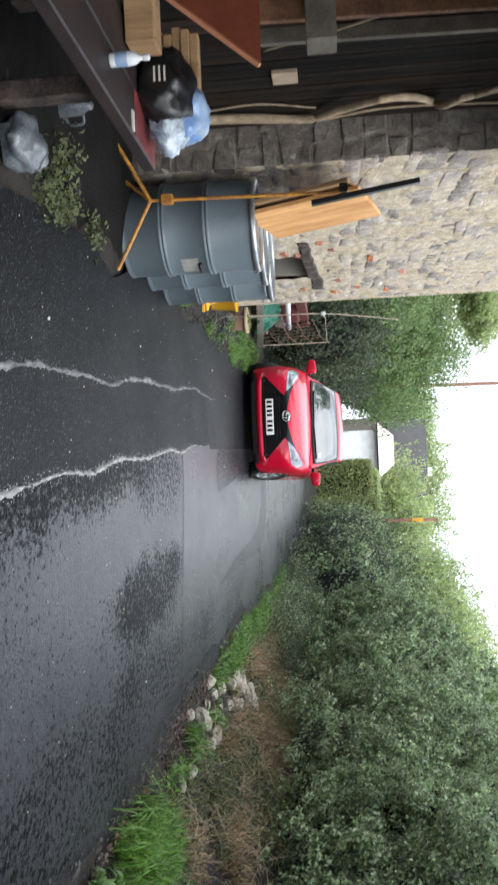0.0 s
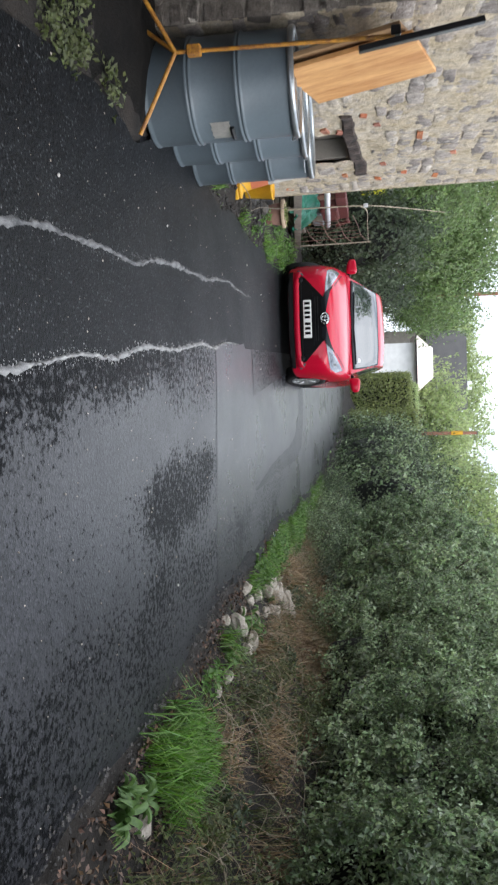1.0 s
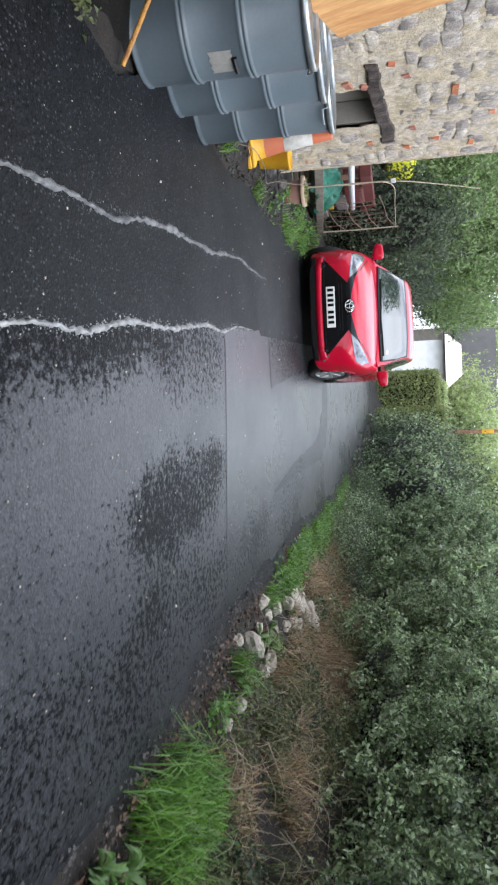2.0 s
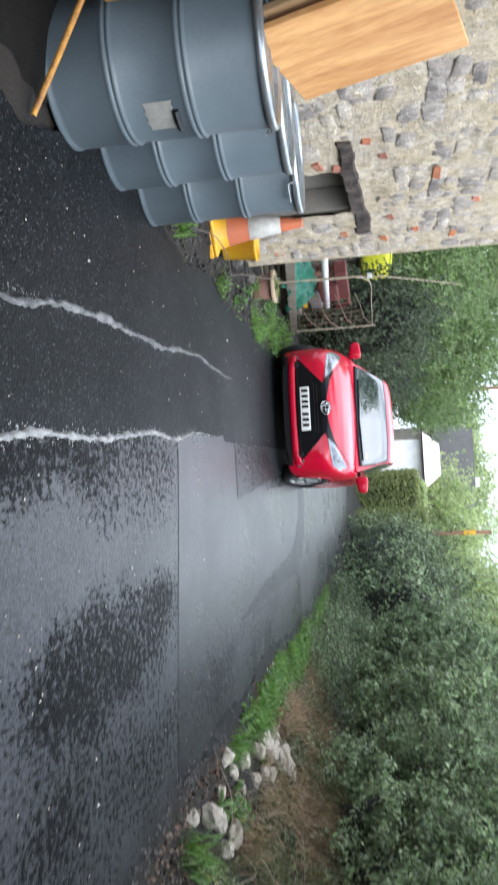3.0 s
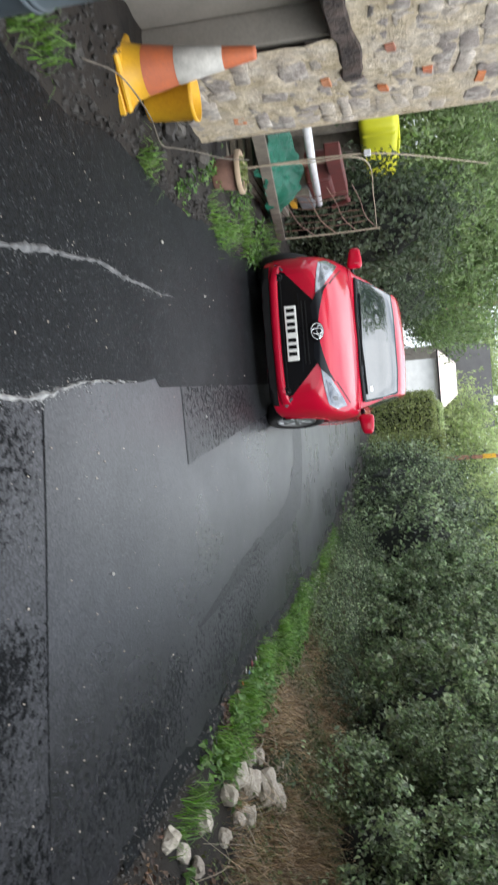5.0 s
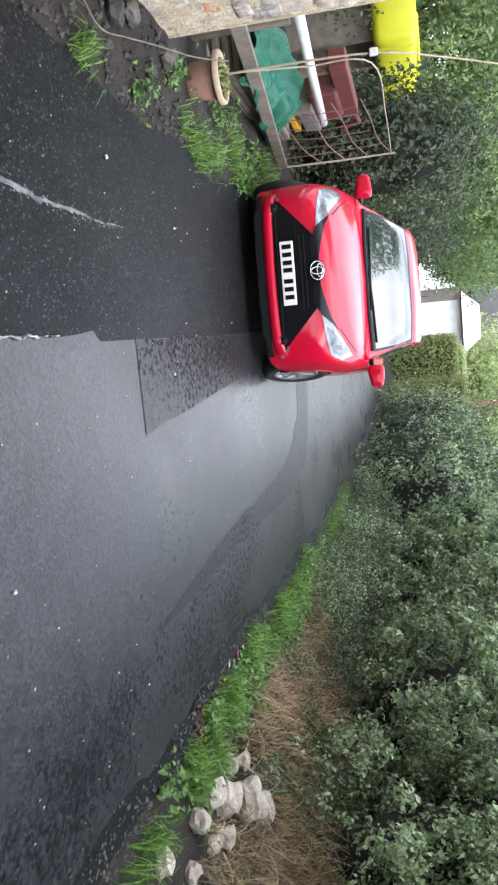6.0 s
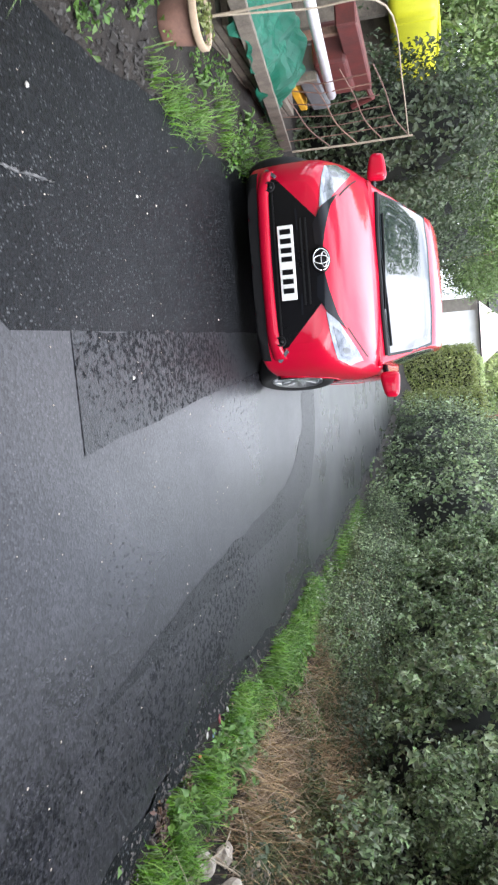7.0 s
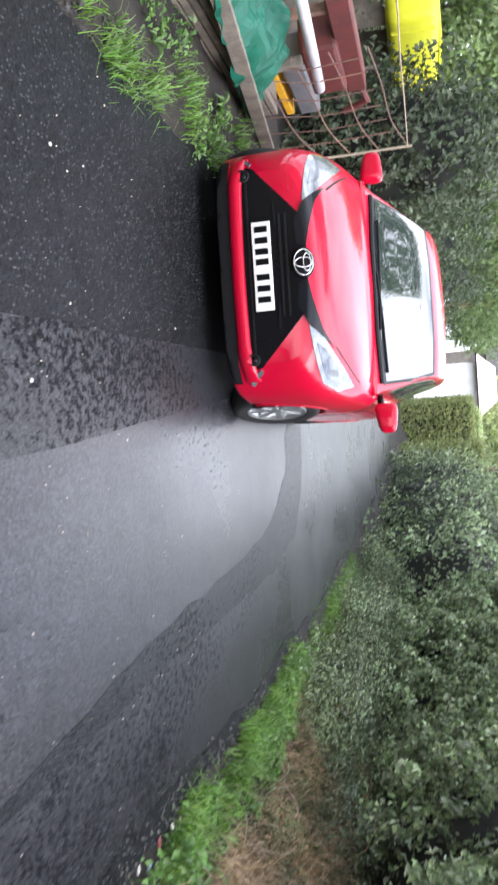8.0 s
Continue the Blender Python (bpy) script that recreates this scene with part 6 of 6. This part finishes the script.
SCRAPS = ((0.02, 10.12, 0.028, REDPAINT, "torn red wrapper"), (0.03, 10.30, 0.024, CONE_W, "flattened white paper scrap"), (0.05, 9.98, 0.022, BLUEPL, "flattened blue wrapper scrap"), (0.0, 9.86, 0.018, CONE_W, "flattened white paper scrap"), (0.05, 10.42, 0.018, POTRIM, "torn beige card scrap"), (0.04, 9.70, 0.02, BRICK, "broken rusty orange scrap"), (0.06, 10.2, 0.016, BLACKPL, "torn black plastic scrap"))
for i, (dx, y, size, mat, label) in enumerate(SCRAPS):
    x = road_right(y) + dx
    t = thing("litter_scrap", label + " lying at the lane edge", "litter", (x, y, max(0.004, bank(x, y)) + 0.006), 50 * i, "litter at the lane edge")
    crumpled("scrap", (size, size * 0.55, size * 0.25), 70 + i, mat, t)

# ---- hedges and trees ----
def crown_core(centre, radii, seed, scale=0.82):
    bm = bmesh.new()
    bmesh.ops.create_icosphere(bm, subdivisions=3, radius=1)
    o = Vector((seed, 0, 0))
    for q in bm.verts:
        d = q.co.normalized()
        k = scale * (1 + 0.25 * noise.noise(d * 2 + o) + 0.15 * noise.noise(d * 5 + o))
        q.co = Vector((centre[0] + d.x * radii[0] * k, centre[1] + d.y * radii[1] * k, max(-0.1, centre[2] + d.z * radii[2] * k)))
    return bm


def spray_leaves(centre, radii, clumps, per, seed, keep):
    """Leaf places in tufts and upright sprigs that stand off a bush, with gaps between."""
    g = np.random.default_rng(seed)
    d = g.normal(0, 1, (clumps * 3, 3))
    d /= np.linalg.norm(d, axis=1)[:, None]
    d = d[(d[:, 0] < 0.35) | (d[:, 2] > 0.55)][:clumps]
    n = len(d)
    lump = 1 + 0.10 * np.sin(4.3 * d[:, 1] + seed) + 0.09 * np.sin(6.1 * d[:, 2] + 2 * seed)
    c = np.array(centre) + d * np.array(radii) * (lump * g.uniform(0.80, 1.06, n))[:, None]
    way = d / np.array(radii)
    way /= np.linalg.norm(way, axis=1)[:, None]
    size = g.uniform(0.09, 0.25, n)
    which = np.repeat(np.arange(n), (per * (size / 0.17) ** 2).astype(int))
    e = g.normal(0, 0.75, (len(which), 3)) + way[which] + np.array([0, 0, 0.55])
    e /= np.linalg.norm(e, axis=1)[:, None]
    at = c[which] + e * (size[which] * g.random(len(which)) ** 0.45)[:, None]
    tall = g.random(n) < 0.35
    s3 = np.repeat(np.arange(n)[tall], 46)
    rise = way[s3] * 0.6 + np.array([0, 0, 0.75]) + np.stack([np.sin(s3 * 3.7), np.cos(s3 * 2.9), np.zeros(len(s3))], 1) * 0.35
    up = c[s3] + rise * g.uniform(0.1, 0.42, len(s3))[:, None] + g.normal(0, 0.022, (len(s3), 3))
    at, out = np.concatenate([at, up]), np.concatenate([e, way[s3] + g.normal(0, 0.5, (len(s3), 3))])
    ok = at[:, 2] > 0.05
    if keep is not None:
        ok &= keep(at)
    return at[ok], out[ok]


def shrub(label, centre, radii, count, leaf, mat, seed, cat="hedge", keep=None, shell=0.3, lumps=0.5, freq=3.2, group="hedge along the lane", core=0.72, tufts=0):
    t = thing("hedge_shrub", label, cat, (0, 0, 0), 0, group)
    at, out = spray_leaves(centre, radii, tufts, count // tufts, seed, keep) if tufts else lump_leaves(centre, radii, count, seed, keep, shell, lumps, freq)
    if tufts:
        a2, o2 = lump_leaves(centre, radii, count * 2 // 5, seed + 7, keep, 0.25, 0.3, 3.0)
        at, out = np.concatenate([at, np.array(centre) + (a2 - np.array(centre)) * 0.79]), np.concatenate([out, o2])
    part("foliage", leaf_mesh("foliage", at, out, leaf, mat, seed=seed), None, t)
    part("inner_growth", crown_core(centre, radii, seed, core), DEEP, t, "near-black core painted as the shade inside", True)
    g = random.Random(seed)
    bm = bmesh.new()
    for i in range(5):
        a = g.uniform(0, 6.28)
        tube(curve_points([(centre[0] + 0.2 * math.cos(a), centre[1] + 0.3 * math.sin(a), 0.1), (centre[0] + radii[0] * 0.4 * math.cos(a), centre[1] + radii[1] * 0.4 * math.sin(a), centre[2]), (centre[0] + radii[0] * 0.9 * math.cos(a), centre[1] + radii[1] * 0.9 * math.sin(a), centre[2] + radii[2] * 0.5)], 4), 0.03, 6, bm, 0.3)
    part("stems", bm, TRUNK, t)
    return t


g = random.Random(12)
def front(at):
    """Leaves on the lane side, thinning near the ground to bare the shade-dark core."""
    hollow = np.random.default_rng(len(at)).uniform(0.25, 1.15, len(at))
    return (at[:, 0] < 5.6) & (at[:, 2] > hollow)



y = -0.6
i = 0
while y < 21:
    w = g.uniform(0.85, 1.25)
    cx = 4.62 + g.uniform(-0.12, 0.16) + max(0, y - 9) * 0.03
    h = 2.0 + g.uniform(-0.15, 0.25)
    near = y < 13
    shrub("dull green leafy hedge shrub above the grassy bank", (cx, y, 1.35 + 0.02 * y), (1.25 + g.uniform(-0.1, 0.12), w * 1.15, h), 36000 if near else 18000, 0.05 if near else 0.075, HEDGE, 100 + i, keep=front, core=0.62, tufts=360 if near else 240)
    y += w * 1.25
    i += 1
for i, (x, yy, z, rx, ry, rz) in enumerate(((4.6, 22.5, 1.2, 1.6, 1.6, 2.2), (4.7, 25.2, 1.2, 1.7, 1.7, 2.3), (4.4, 28.2, 1.2, 1.6, 1.8, 2.5), (4.3, 31.6, 1.2, 1.6, 2.0, 2.6), (3.9, 35.5, 1.2, 1.4, 2.0, 2.5))):
    shrub("dull green hedge shrub further up the lane", (x, yy, z), (rx, ry, rz), 9000, 0.11, HEDGE if i % 2 == 0 else LEAF_C, 200 + i)


def box_hedge(label, x0, x1, y0, y1, z1, count, leaf, mat, seed):
    t = thing("clipped_hedge", label, "hedge", (0, 0, 0), 0, "clipped hedges")
    g2 = np.random.default_rng(seed)
    n = count // 3
    a = np.stack([g2.uniform(x0, x1, n), np.full(n, y0), g2.uniform(0, z1, n)], 1)
    b = np.stack([np.full(n, x0), g2.uniform(y0, y1, n), g2.uniform(0, z1, n)], 1)
    c = np.stack([g2.uniform(x0, x1, n), g2.uniform(y0, y1, n), np.full(n, z1)], 1)
    at2 = np.concatenate([a, b, c]) + g2.normal(0, 0.09, (3 * n, 3))
    out2 = np.repeat(np.array([[0, -1, 0.3], [-1, 0, 0.3], [0, 0, 1.0]]), n, 0)
    part("foliage", leaf_mesh("foliage", at2, out2, leaf, mat, seed=seed), None, t)
    part("inner_growth", box(x0 + 0.1, x1, y0 + 0.1, y1, 0, z1 - 0.08, 0.1), DEEP, t, "near-black core painted as the shade inside")


box_hedge("clipped yellow green hedge before the white house", 0.95, 3.3, 44, 50, 3.3, 13000, 0.12, HEDGE2, 301)
box_hedge("taller clipped yellow green hedge behind", 1.7, 4.6, 52, 57, 4.1, 9000, 0.15, LEAF_B, 302)
box_hedge("pale clipped hedge end beside the lane", 2.6, 4.2, 39.0, 41.5, 3.3, 9000, 0.11, HEDGE2, 303)


def tree(label, x, y, trunk_h, r, crowns, count, leaf, mat, seed):
    t = thing("tree", label, "tree", (0, 0, 0), 0, "trees round the lane")
    bm = tube(curve_points([(x, y, -0.1), (x + 0.1, y, trunk_h * 0.5), (x - 0.05, y + 0.1, trunk_h), (x + 0.1, y, trunk_h * 1.5)], 5), r, 10, taper=0.45)
    part("trunk", bm, TRUNK, t, smooth=True)
    ats, outs = [], []
    for i, (cx, cy, cz, rx, ry, rz) in enumerate(crowns):
        part("limb", tube(curve_points([(x, y, trunk_h * 0.8), ((x + cx) / 2, (y + cy) / 2, (trunk_h + cz) / 2 + 0.2), (cx, cy, cz)], 5), r * 0.5, 7, taper=0.25), TRUNK, t, smooth=True)
        a, o = lump_leaves((cx, cy, cz), (rx, ry, rz), count // len(crowns), seed * 10 + i, None, 0.55, 0.4, 3.0)
        ats.append(a)
        outs.append(o)
    part("crown", leaf_mesh("crown", np.concatenate(ats), np.concatenate(outs), leaf, mat, 0.45, 0.15, seed, 0.5), None, t)
    return t


tree("leafy green ash tree overhanging the lane", -4.4, 27, 2.0, 0.18, [(-4.6, 27, 3.6, 2.0, 2.0, 1.7), (-3.0, 26, 2.9, 1.7, 1.6, 1.5), (-2.2, 28, 3.6, 1.6, 1.6, 1.5), (-5.5, 25, 4.6, 1.8, 1.8, 1.4), (-3.4, 27, 4.7, 1.7, 1.7, 1.2)], 34000, 0.13, LEAF_A, 1)
tree("dense green tree behind the garden", -4.6, 19, 1.4, 0.14, [(-4.3, 18.5, 2.0, 1.3, 1.3, 1.3), (-3.4, 19.5, 1.7, 1.2, 1.2, 1.2), (-5.2, 18, 2.8, 1.3, 1.3, 1.1), (-3.6, 20, 2.9, 1.2, 1.2, 1.0)], 26000, 0.10, LEAF_A, 2)
tree("tall thin-leaved tree rising over the garden", -6.2, 22, 3.0, 0.16, [(-5.6, 22, 5.2, 1.8, 1.8, 1.3), (-4.4, 23, 5.6, 1.5, 1.5, 1.0), (-7, 21, 5.4, 1.8, 1.8, 1.4), (-3.3, 21, 5.2, 0.9, 1.0, 0.5)], 15000, 0.13, LEAF_B, 3)
for i, (x, yy, z, r3) in enumerate(((-2.02, 15.3, 1.0, (0.72, 0.62, 1.25)), (-2.6, 18.9, 1.1, (0.8, 0.9, 1.4)), (-2.3, 17.9, 0.8, (0.8, 0.8, 1.1)), (-4.9, 15.6, 1.0, (1.0, 1.0, 1.4)), (-2.0, 20.2, 0.8, (0.8, 1.1, 1.4)), (-1.7, 23.5, 1.0, (0.8, 1.3, 1.6)))):
    shrub("dark evergreen bush at the back of the garden", (x, yy, z), r3, 11000, 0.07, LEAF_C, 320 + i, "bush", group="garden bushes")
tree("pale yellow green tree behind the hedge", 6.4, 30, 2.2, 0.2, [(5.6, 30, 4.2, 2.0, 2.0, 1.8), (7.4, 29, 4.6, 2.2, 2.0, 1.8), (8.6, 31, 5.0, 2.0, 2.0, 1.8)], 26000, 0.15, LEAF_B, 4)
tree("broad green tree behind the hedge", 9.5, 24, 2.5, 0.22, [(8.4, 24, 4.6, 2.0, 2.0, 1.6), (10.4, 24, 5.2, 2.2, 2.2, 1.8), (9.0, 26, 6.0, 1.8, 1.8, 1.2)], 24000, 0.14, LEAF_A, 5)
tree("far yellow green tree beyond the houses", 4.5, 66, 4, 0.3, [(3.5, 66, 6, 3, 3, 3), (7, 67, 6.5, 3.5, 3, 3), (10, 64, 6, 3.5, 3, 3.2)], 14000, 0.32, LEAF_B, 6)
tree("far green tree beyond the grey roof", 0.5, 92, 5, 0.35, [(-3, 92, 10.0, 4, 3, 3), (2, 93, 11.0, 4, 3, 3), (7, 92, 11.0, 4.5, 3, 3.4)], 15000, 0.38, LEAF_B, 7)
tree("far green tree beside the grey roof", -7, 72, 4, 0.3, [(-6.5, 72, 6.5, 3.5, 3, 3.5), (-10, 70, 7, 4, 3, 4), (-4.5, 74, 5.5, 2.0, 2, 2.5)], 14000, 0.32, LEAF_A, 8)
tree("far green tree behind the long hedge", 14, 45, 4, 0.3, [(12, 45, 6.5, 3.2, 3, 3.2), (16, 46, 7, 3.6, 3, 3.4), (9.5, 46, 5.5, 2.6, 2.6, 2.6)], 16000, 0.25, LEAF_A, 9)
tree("pale green tree standing over the hedge", 8.6, 37, 3.2, 0.22, [(6.6, 37, 5.0, 1.9, 1.9, 1.7), (8.8, 37, 6.3, 2.0, 1.9, 1.7), (11.0, 36, 6.0, 2.2, 2.0, 2.0), (12.6, 36, 7.0, 1.8, 1.8, 1.5)], 26000, 0.17, LEAF_B, 11)
tree("tall green tree overhanging the lane by the garden", -4.9, 16.6, 5.0, 0.2, [(-3.3, 16.0, 7.6, 1.3, 1.3, 1.0), (-4.6, 17.0, 8.4, 1.7, 1.6, 1.3), (-2.6, 17.6, 8.8, 1.3, 1.3, 1.0), (-3.8, 15.0, 9.2, 1.4, 1.4, 1.1)], 16000, 0.12, LEAF_A, 12)
tree("far green tree past the garden", -12, 40, 4, 0.3, [(-11, 40, 6, 3, 3, 3), (-14, 41, 7, 4, 3, 4), (-8.5, 42, 5, 2.4, 2.4, 2.4)], 14000, 0.25, LEAF_A, 10)

# ---- houses, poles ----
def hip_house(name, label, x0, x1, y0, y1, eaves, ridge, over, wall_mat, roof_mat, cut):
    h = thing(name, label, "house", (0, 0, 0))
    part("wall", box(x0, x1, y0, y1, -0.2, eaves, 0.01), wall_mat, h)
    bm = bmesh.new()
    a, b, c, d = x0 - over, x1 + over, y0 - over, y1 + over
    base = [bm.verts.new(p) for p in ((a, c, eaves - 0.05), (b, c, eaves - 0.05), (b, d, eaves - 0.05), (a, d, eaves - 0.05))]
    tops = [bm.verts.new(p) for p in ((a + cut, c + cut, ridge), (b - cut, c + cut, ridge), (b - cut, d - cut, ridge), (a + cut, d - cut, ridge))]
    for i in range(4):
        bm.faces.new((base[i], base[(i + 1) % 4], tops[(i + 1) % 4], tops[i]))
    bm.faces.new(base[::-1])
    bm.faces.new(tops)
    roof = part("roof", bm, roof_mat, h)
    part("gutter", tube([(a, c - 0.04, eaves - 0.06), (b, c - 0.04, eaves - 0.06)], 0.05, 8), CARGREY, h, "dark gutter")
    return h


white = hip_house("white_house", "white rendered house with a pale hipped roof", -1.2, 1.9, 62, 70, 4.75, 5.95, 0.55, HOUSEWALL, TILE, 1.0)
grey = hip_house("slate_roofed_house", "long house with a steep dark grey slate roof", -2.6, 5.0, 76, 84, 6.4, 10.0, 0.2, RENDER, SLATE, 0.5)
part("chimney", box(2.2, 3.0, 78, 79, 9.5, 10.6, 0.02), HOUSEWALL, grey, "white chimney stack")


def pole_thing(x, y, h, label):
    t = thing("telegraph_pole", label, "telegraph pole", (x, y, -0.2), 0, "telegraph poles")
    part("shaft", tube([(0, 0, 0), (0.06, 0, h * 0.5), (0.12, 0, h)], 0.11, 10, taper=0.7), POLE, t, smooth=True)
    part("cap", lathe([(0.09, 0), (0.09, 0.03), (0, 0.06)], 12, Matrix.Translation((0.12, 0, h))), SLATE, t)
    return t


pole_thing(-2.85, 40, 10.0, "reddish wooden telegraph pole among the trees")
p2 = pole_thing(3.62, 40, 6.4, "short reddish wooden pole behind the hedge")
part("band", lathe([(0.095, 5.2), (0.1, 5.2), (0.1, 5.75), (0.095, 5.75)], 12, Matrix.Translation((0.09, 0, 0))), CONE_Y, p2, "yellow marker band")

# ---- boards and stones of the walls ----
g = random.Random(31)
yy = -3.4
kinds = [box(-0.011, 0.011, -0.5, 0.5, 0, 1, 0.004) for _ in range(5)]
kind_meshes = []
for i, bm in enumerate(kinds):
    bmesh.ops.subdivide_edges(bm, edges=[e for e in bm.edges if abs((e.verts[0].co - e.verts[1].co).z) > 0.5], cuts=8)
    for q in bm.verts:
        q.co.x += 0.004 * noise.noise(Vector((q.co.y * 2, q.co.z * 4, i)))
    me = bpy.data.meshes.new("board")
    bm.to_mesh(me)
    bm.free()
    me.materials.append(BLACKBOARD)
    kind_meshes.append(me)
while yy < 4.86:
    w = g.uniform(0.13, 0.19)
    ob = part("board", g.choice(kind_meshes), None, boards)
    ob.matrix_basis = Matrix.Translation((-1.918 + g.uniform(-0.006, 0.006), yy + w / 2, 0.02)) @ Matrix.Diagonal((1, w - 0.008, 4.15, 1))
    yy += w


def stone_mesh(i, mat, round_off=0.1, smooth=True):
    bm = bmesh.new()
    bmesh.ops.create_cube(bm, size=1)
    r = random.Random(i)
    for q in bm.verts:
        q.co += Vector((r.uniform(-0.09, 0.09), r.uniform(-0.14, 0.14), r.uniform(-0.14, 0.14)))
    bmesh.ops.bevel(bm, geom=bm.edges[:], offset=round_off, segments=1, affect="EDGES")
    for q in bm.verts:
        q.co += Vector([r.uniform(-0.03, 0.03) for _ in range(3)])
    me = bpy.data.meshes.new("stone")
    bm.to_mesh(me)
    bm.free()
    me.materials.append(mat)
    me.polygons.foreach_set("use_smooth", [smooth] * len(me.polygons))
    return me


stones, bricks = [stone_mesh(i, STONE) for i in range(16)], [stone_mesh(50 + i, BRICK, 0.06, False) for i in range(4)]
g = random.Random(77)
rest_v, rest_f = [], []
z, made = 0.0, 0
while z < 4.5:
    h = g.uniform(0.09, 0.19)
    yy = WY0 + 0.01
    while yy < WY1 - 0.06:
        w = min(g.uniform(0.13, 0.36), WY1 - yy - 0.01)
        hh = h * g.uniform(0.84, 1.06)
        yc, zc = yy + w / 2, z + h / 2 + g.uniform(-0.02, 0.02)
        lint = 6.85 < yc < 9.0 and abs(zc - (1.10 + (yc - 6.9) * 0.056)) < 0.085 + h / 2
        if g.random() > 0.07 and not lint and not any(in_opening(q, zc - h * 0.4, 0.0) for q in (yy + 0.02, yc, yy + w - 0.02)):
            brick = g.random() < 0.015
            me = g.choice(bricks if brick else stones)
            sz = (0.07, (w - 0.012) * (0.6 if brick else 1), hh * (0.55 if brick else 1) - 0.008)
            m = Matrix.Translation((WX - 0.0465 + g.uniform(-0.006, 0.006), yc, zc)) @ Matrix.Rotation(radians(g.uniform(-7, 7)), 4, "X") @ Matrix.Diagonal((*sz, 1))
            if made < 300 and z < 2.4:
                ob = part("brick" if brick else "stone", me, None, wall)
                ob.matrix_basis = m
                made += 1
            else:
                o = len(rest_v)
                rest_v += [tuple(m @ q.co) for q in me.vertices]
                rest_f += [tuple(o + k for k in p.vertices) for p in me.polygons]
        yy += w
    z += h
# brick scraps round the opening
for yb, zb, wb in ((7.28, 0.90, 0.13), (7.34, 1.02, 0.09), (6.93, 1.22, 0.07), (8.93, 1.02, 0.10), (8.55, 1.40, 0.10), (7.62, 1.70, 0.20), (9.15, 1.36, 0.09), (9.2, 1.95, 0.18), (8.3, 2.05, 0.08), (7.2, 1.33, 0.08), (8.95, 1.62, 0.07)):
    ob = part("brick", g.choice(bricks), None, wall)
    ob.matrix_basis = Matrix.Translation((WX - 0.030, yb, zb)) @ Matrix.Rotation(radians(g.uniform(-15, 15)), 4, "X") @ Matrix.Diagonal((0.07, wb, 0.055, 1))
tagged(part("upper_stones", mesh_of("upper_stones", rest_v, rest_f, STONE), None, wall), kind="stuff")
# the near end face of the wall, its shade put into a darker stone
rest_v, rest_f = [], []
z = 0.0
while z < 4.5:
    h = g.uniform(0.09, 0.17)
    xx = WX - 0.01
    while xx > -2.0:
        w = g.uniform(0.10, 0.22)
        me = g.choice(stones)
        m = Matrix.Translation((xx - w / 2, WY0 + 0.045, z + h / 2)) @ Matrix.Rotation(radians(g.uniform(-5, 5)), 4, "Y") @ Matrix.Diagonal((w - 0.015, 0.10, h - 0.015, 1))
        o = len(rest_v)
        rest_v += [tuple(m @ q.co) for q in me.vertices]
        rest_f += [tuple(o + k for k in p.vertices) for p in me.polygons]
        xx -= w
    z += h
tagged(part("end_stones", mesh_of("end_stones", rest_v, rest_f, SHADESTONE), None, wall, "damp stones darkened for the shaded end"), kind="stuff")
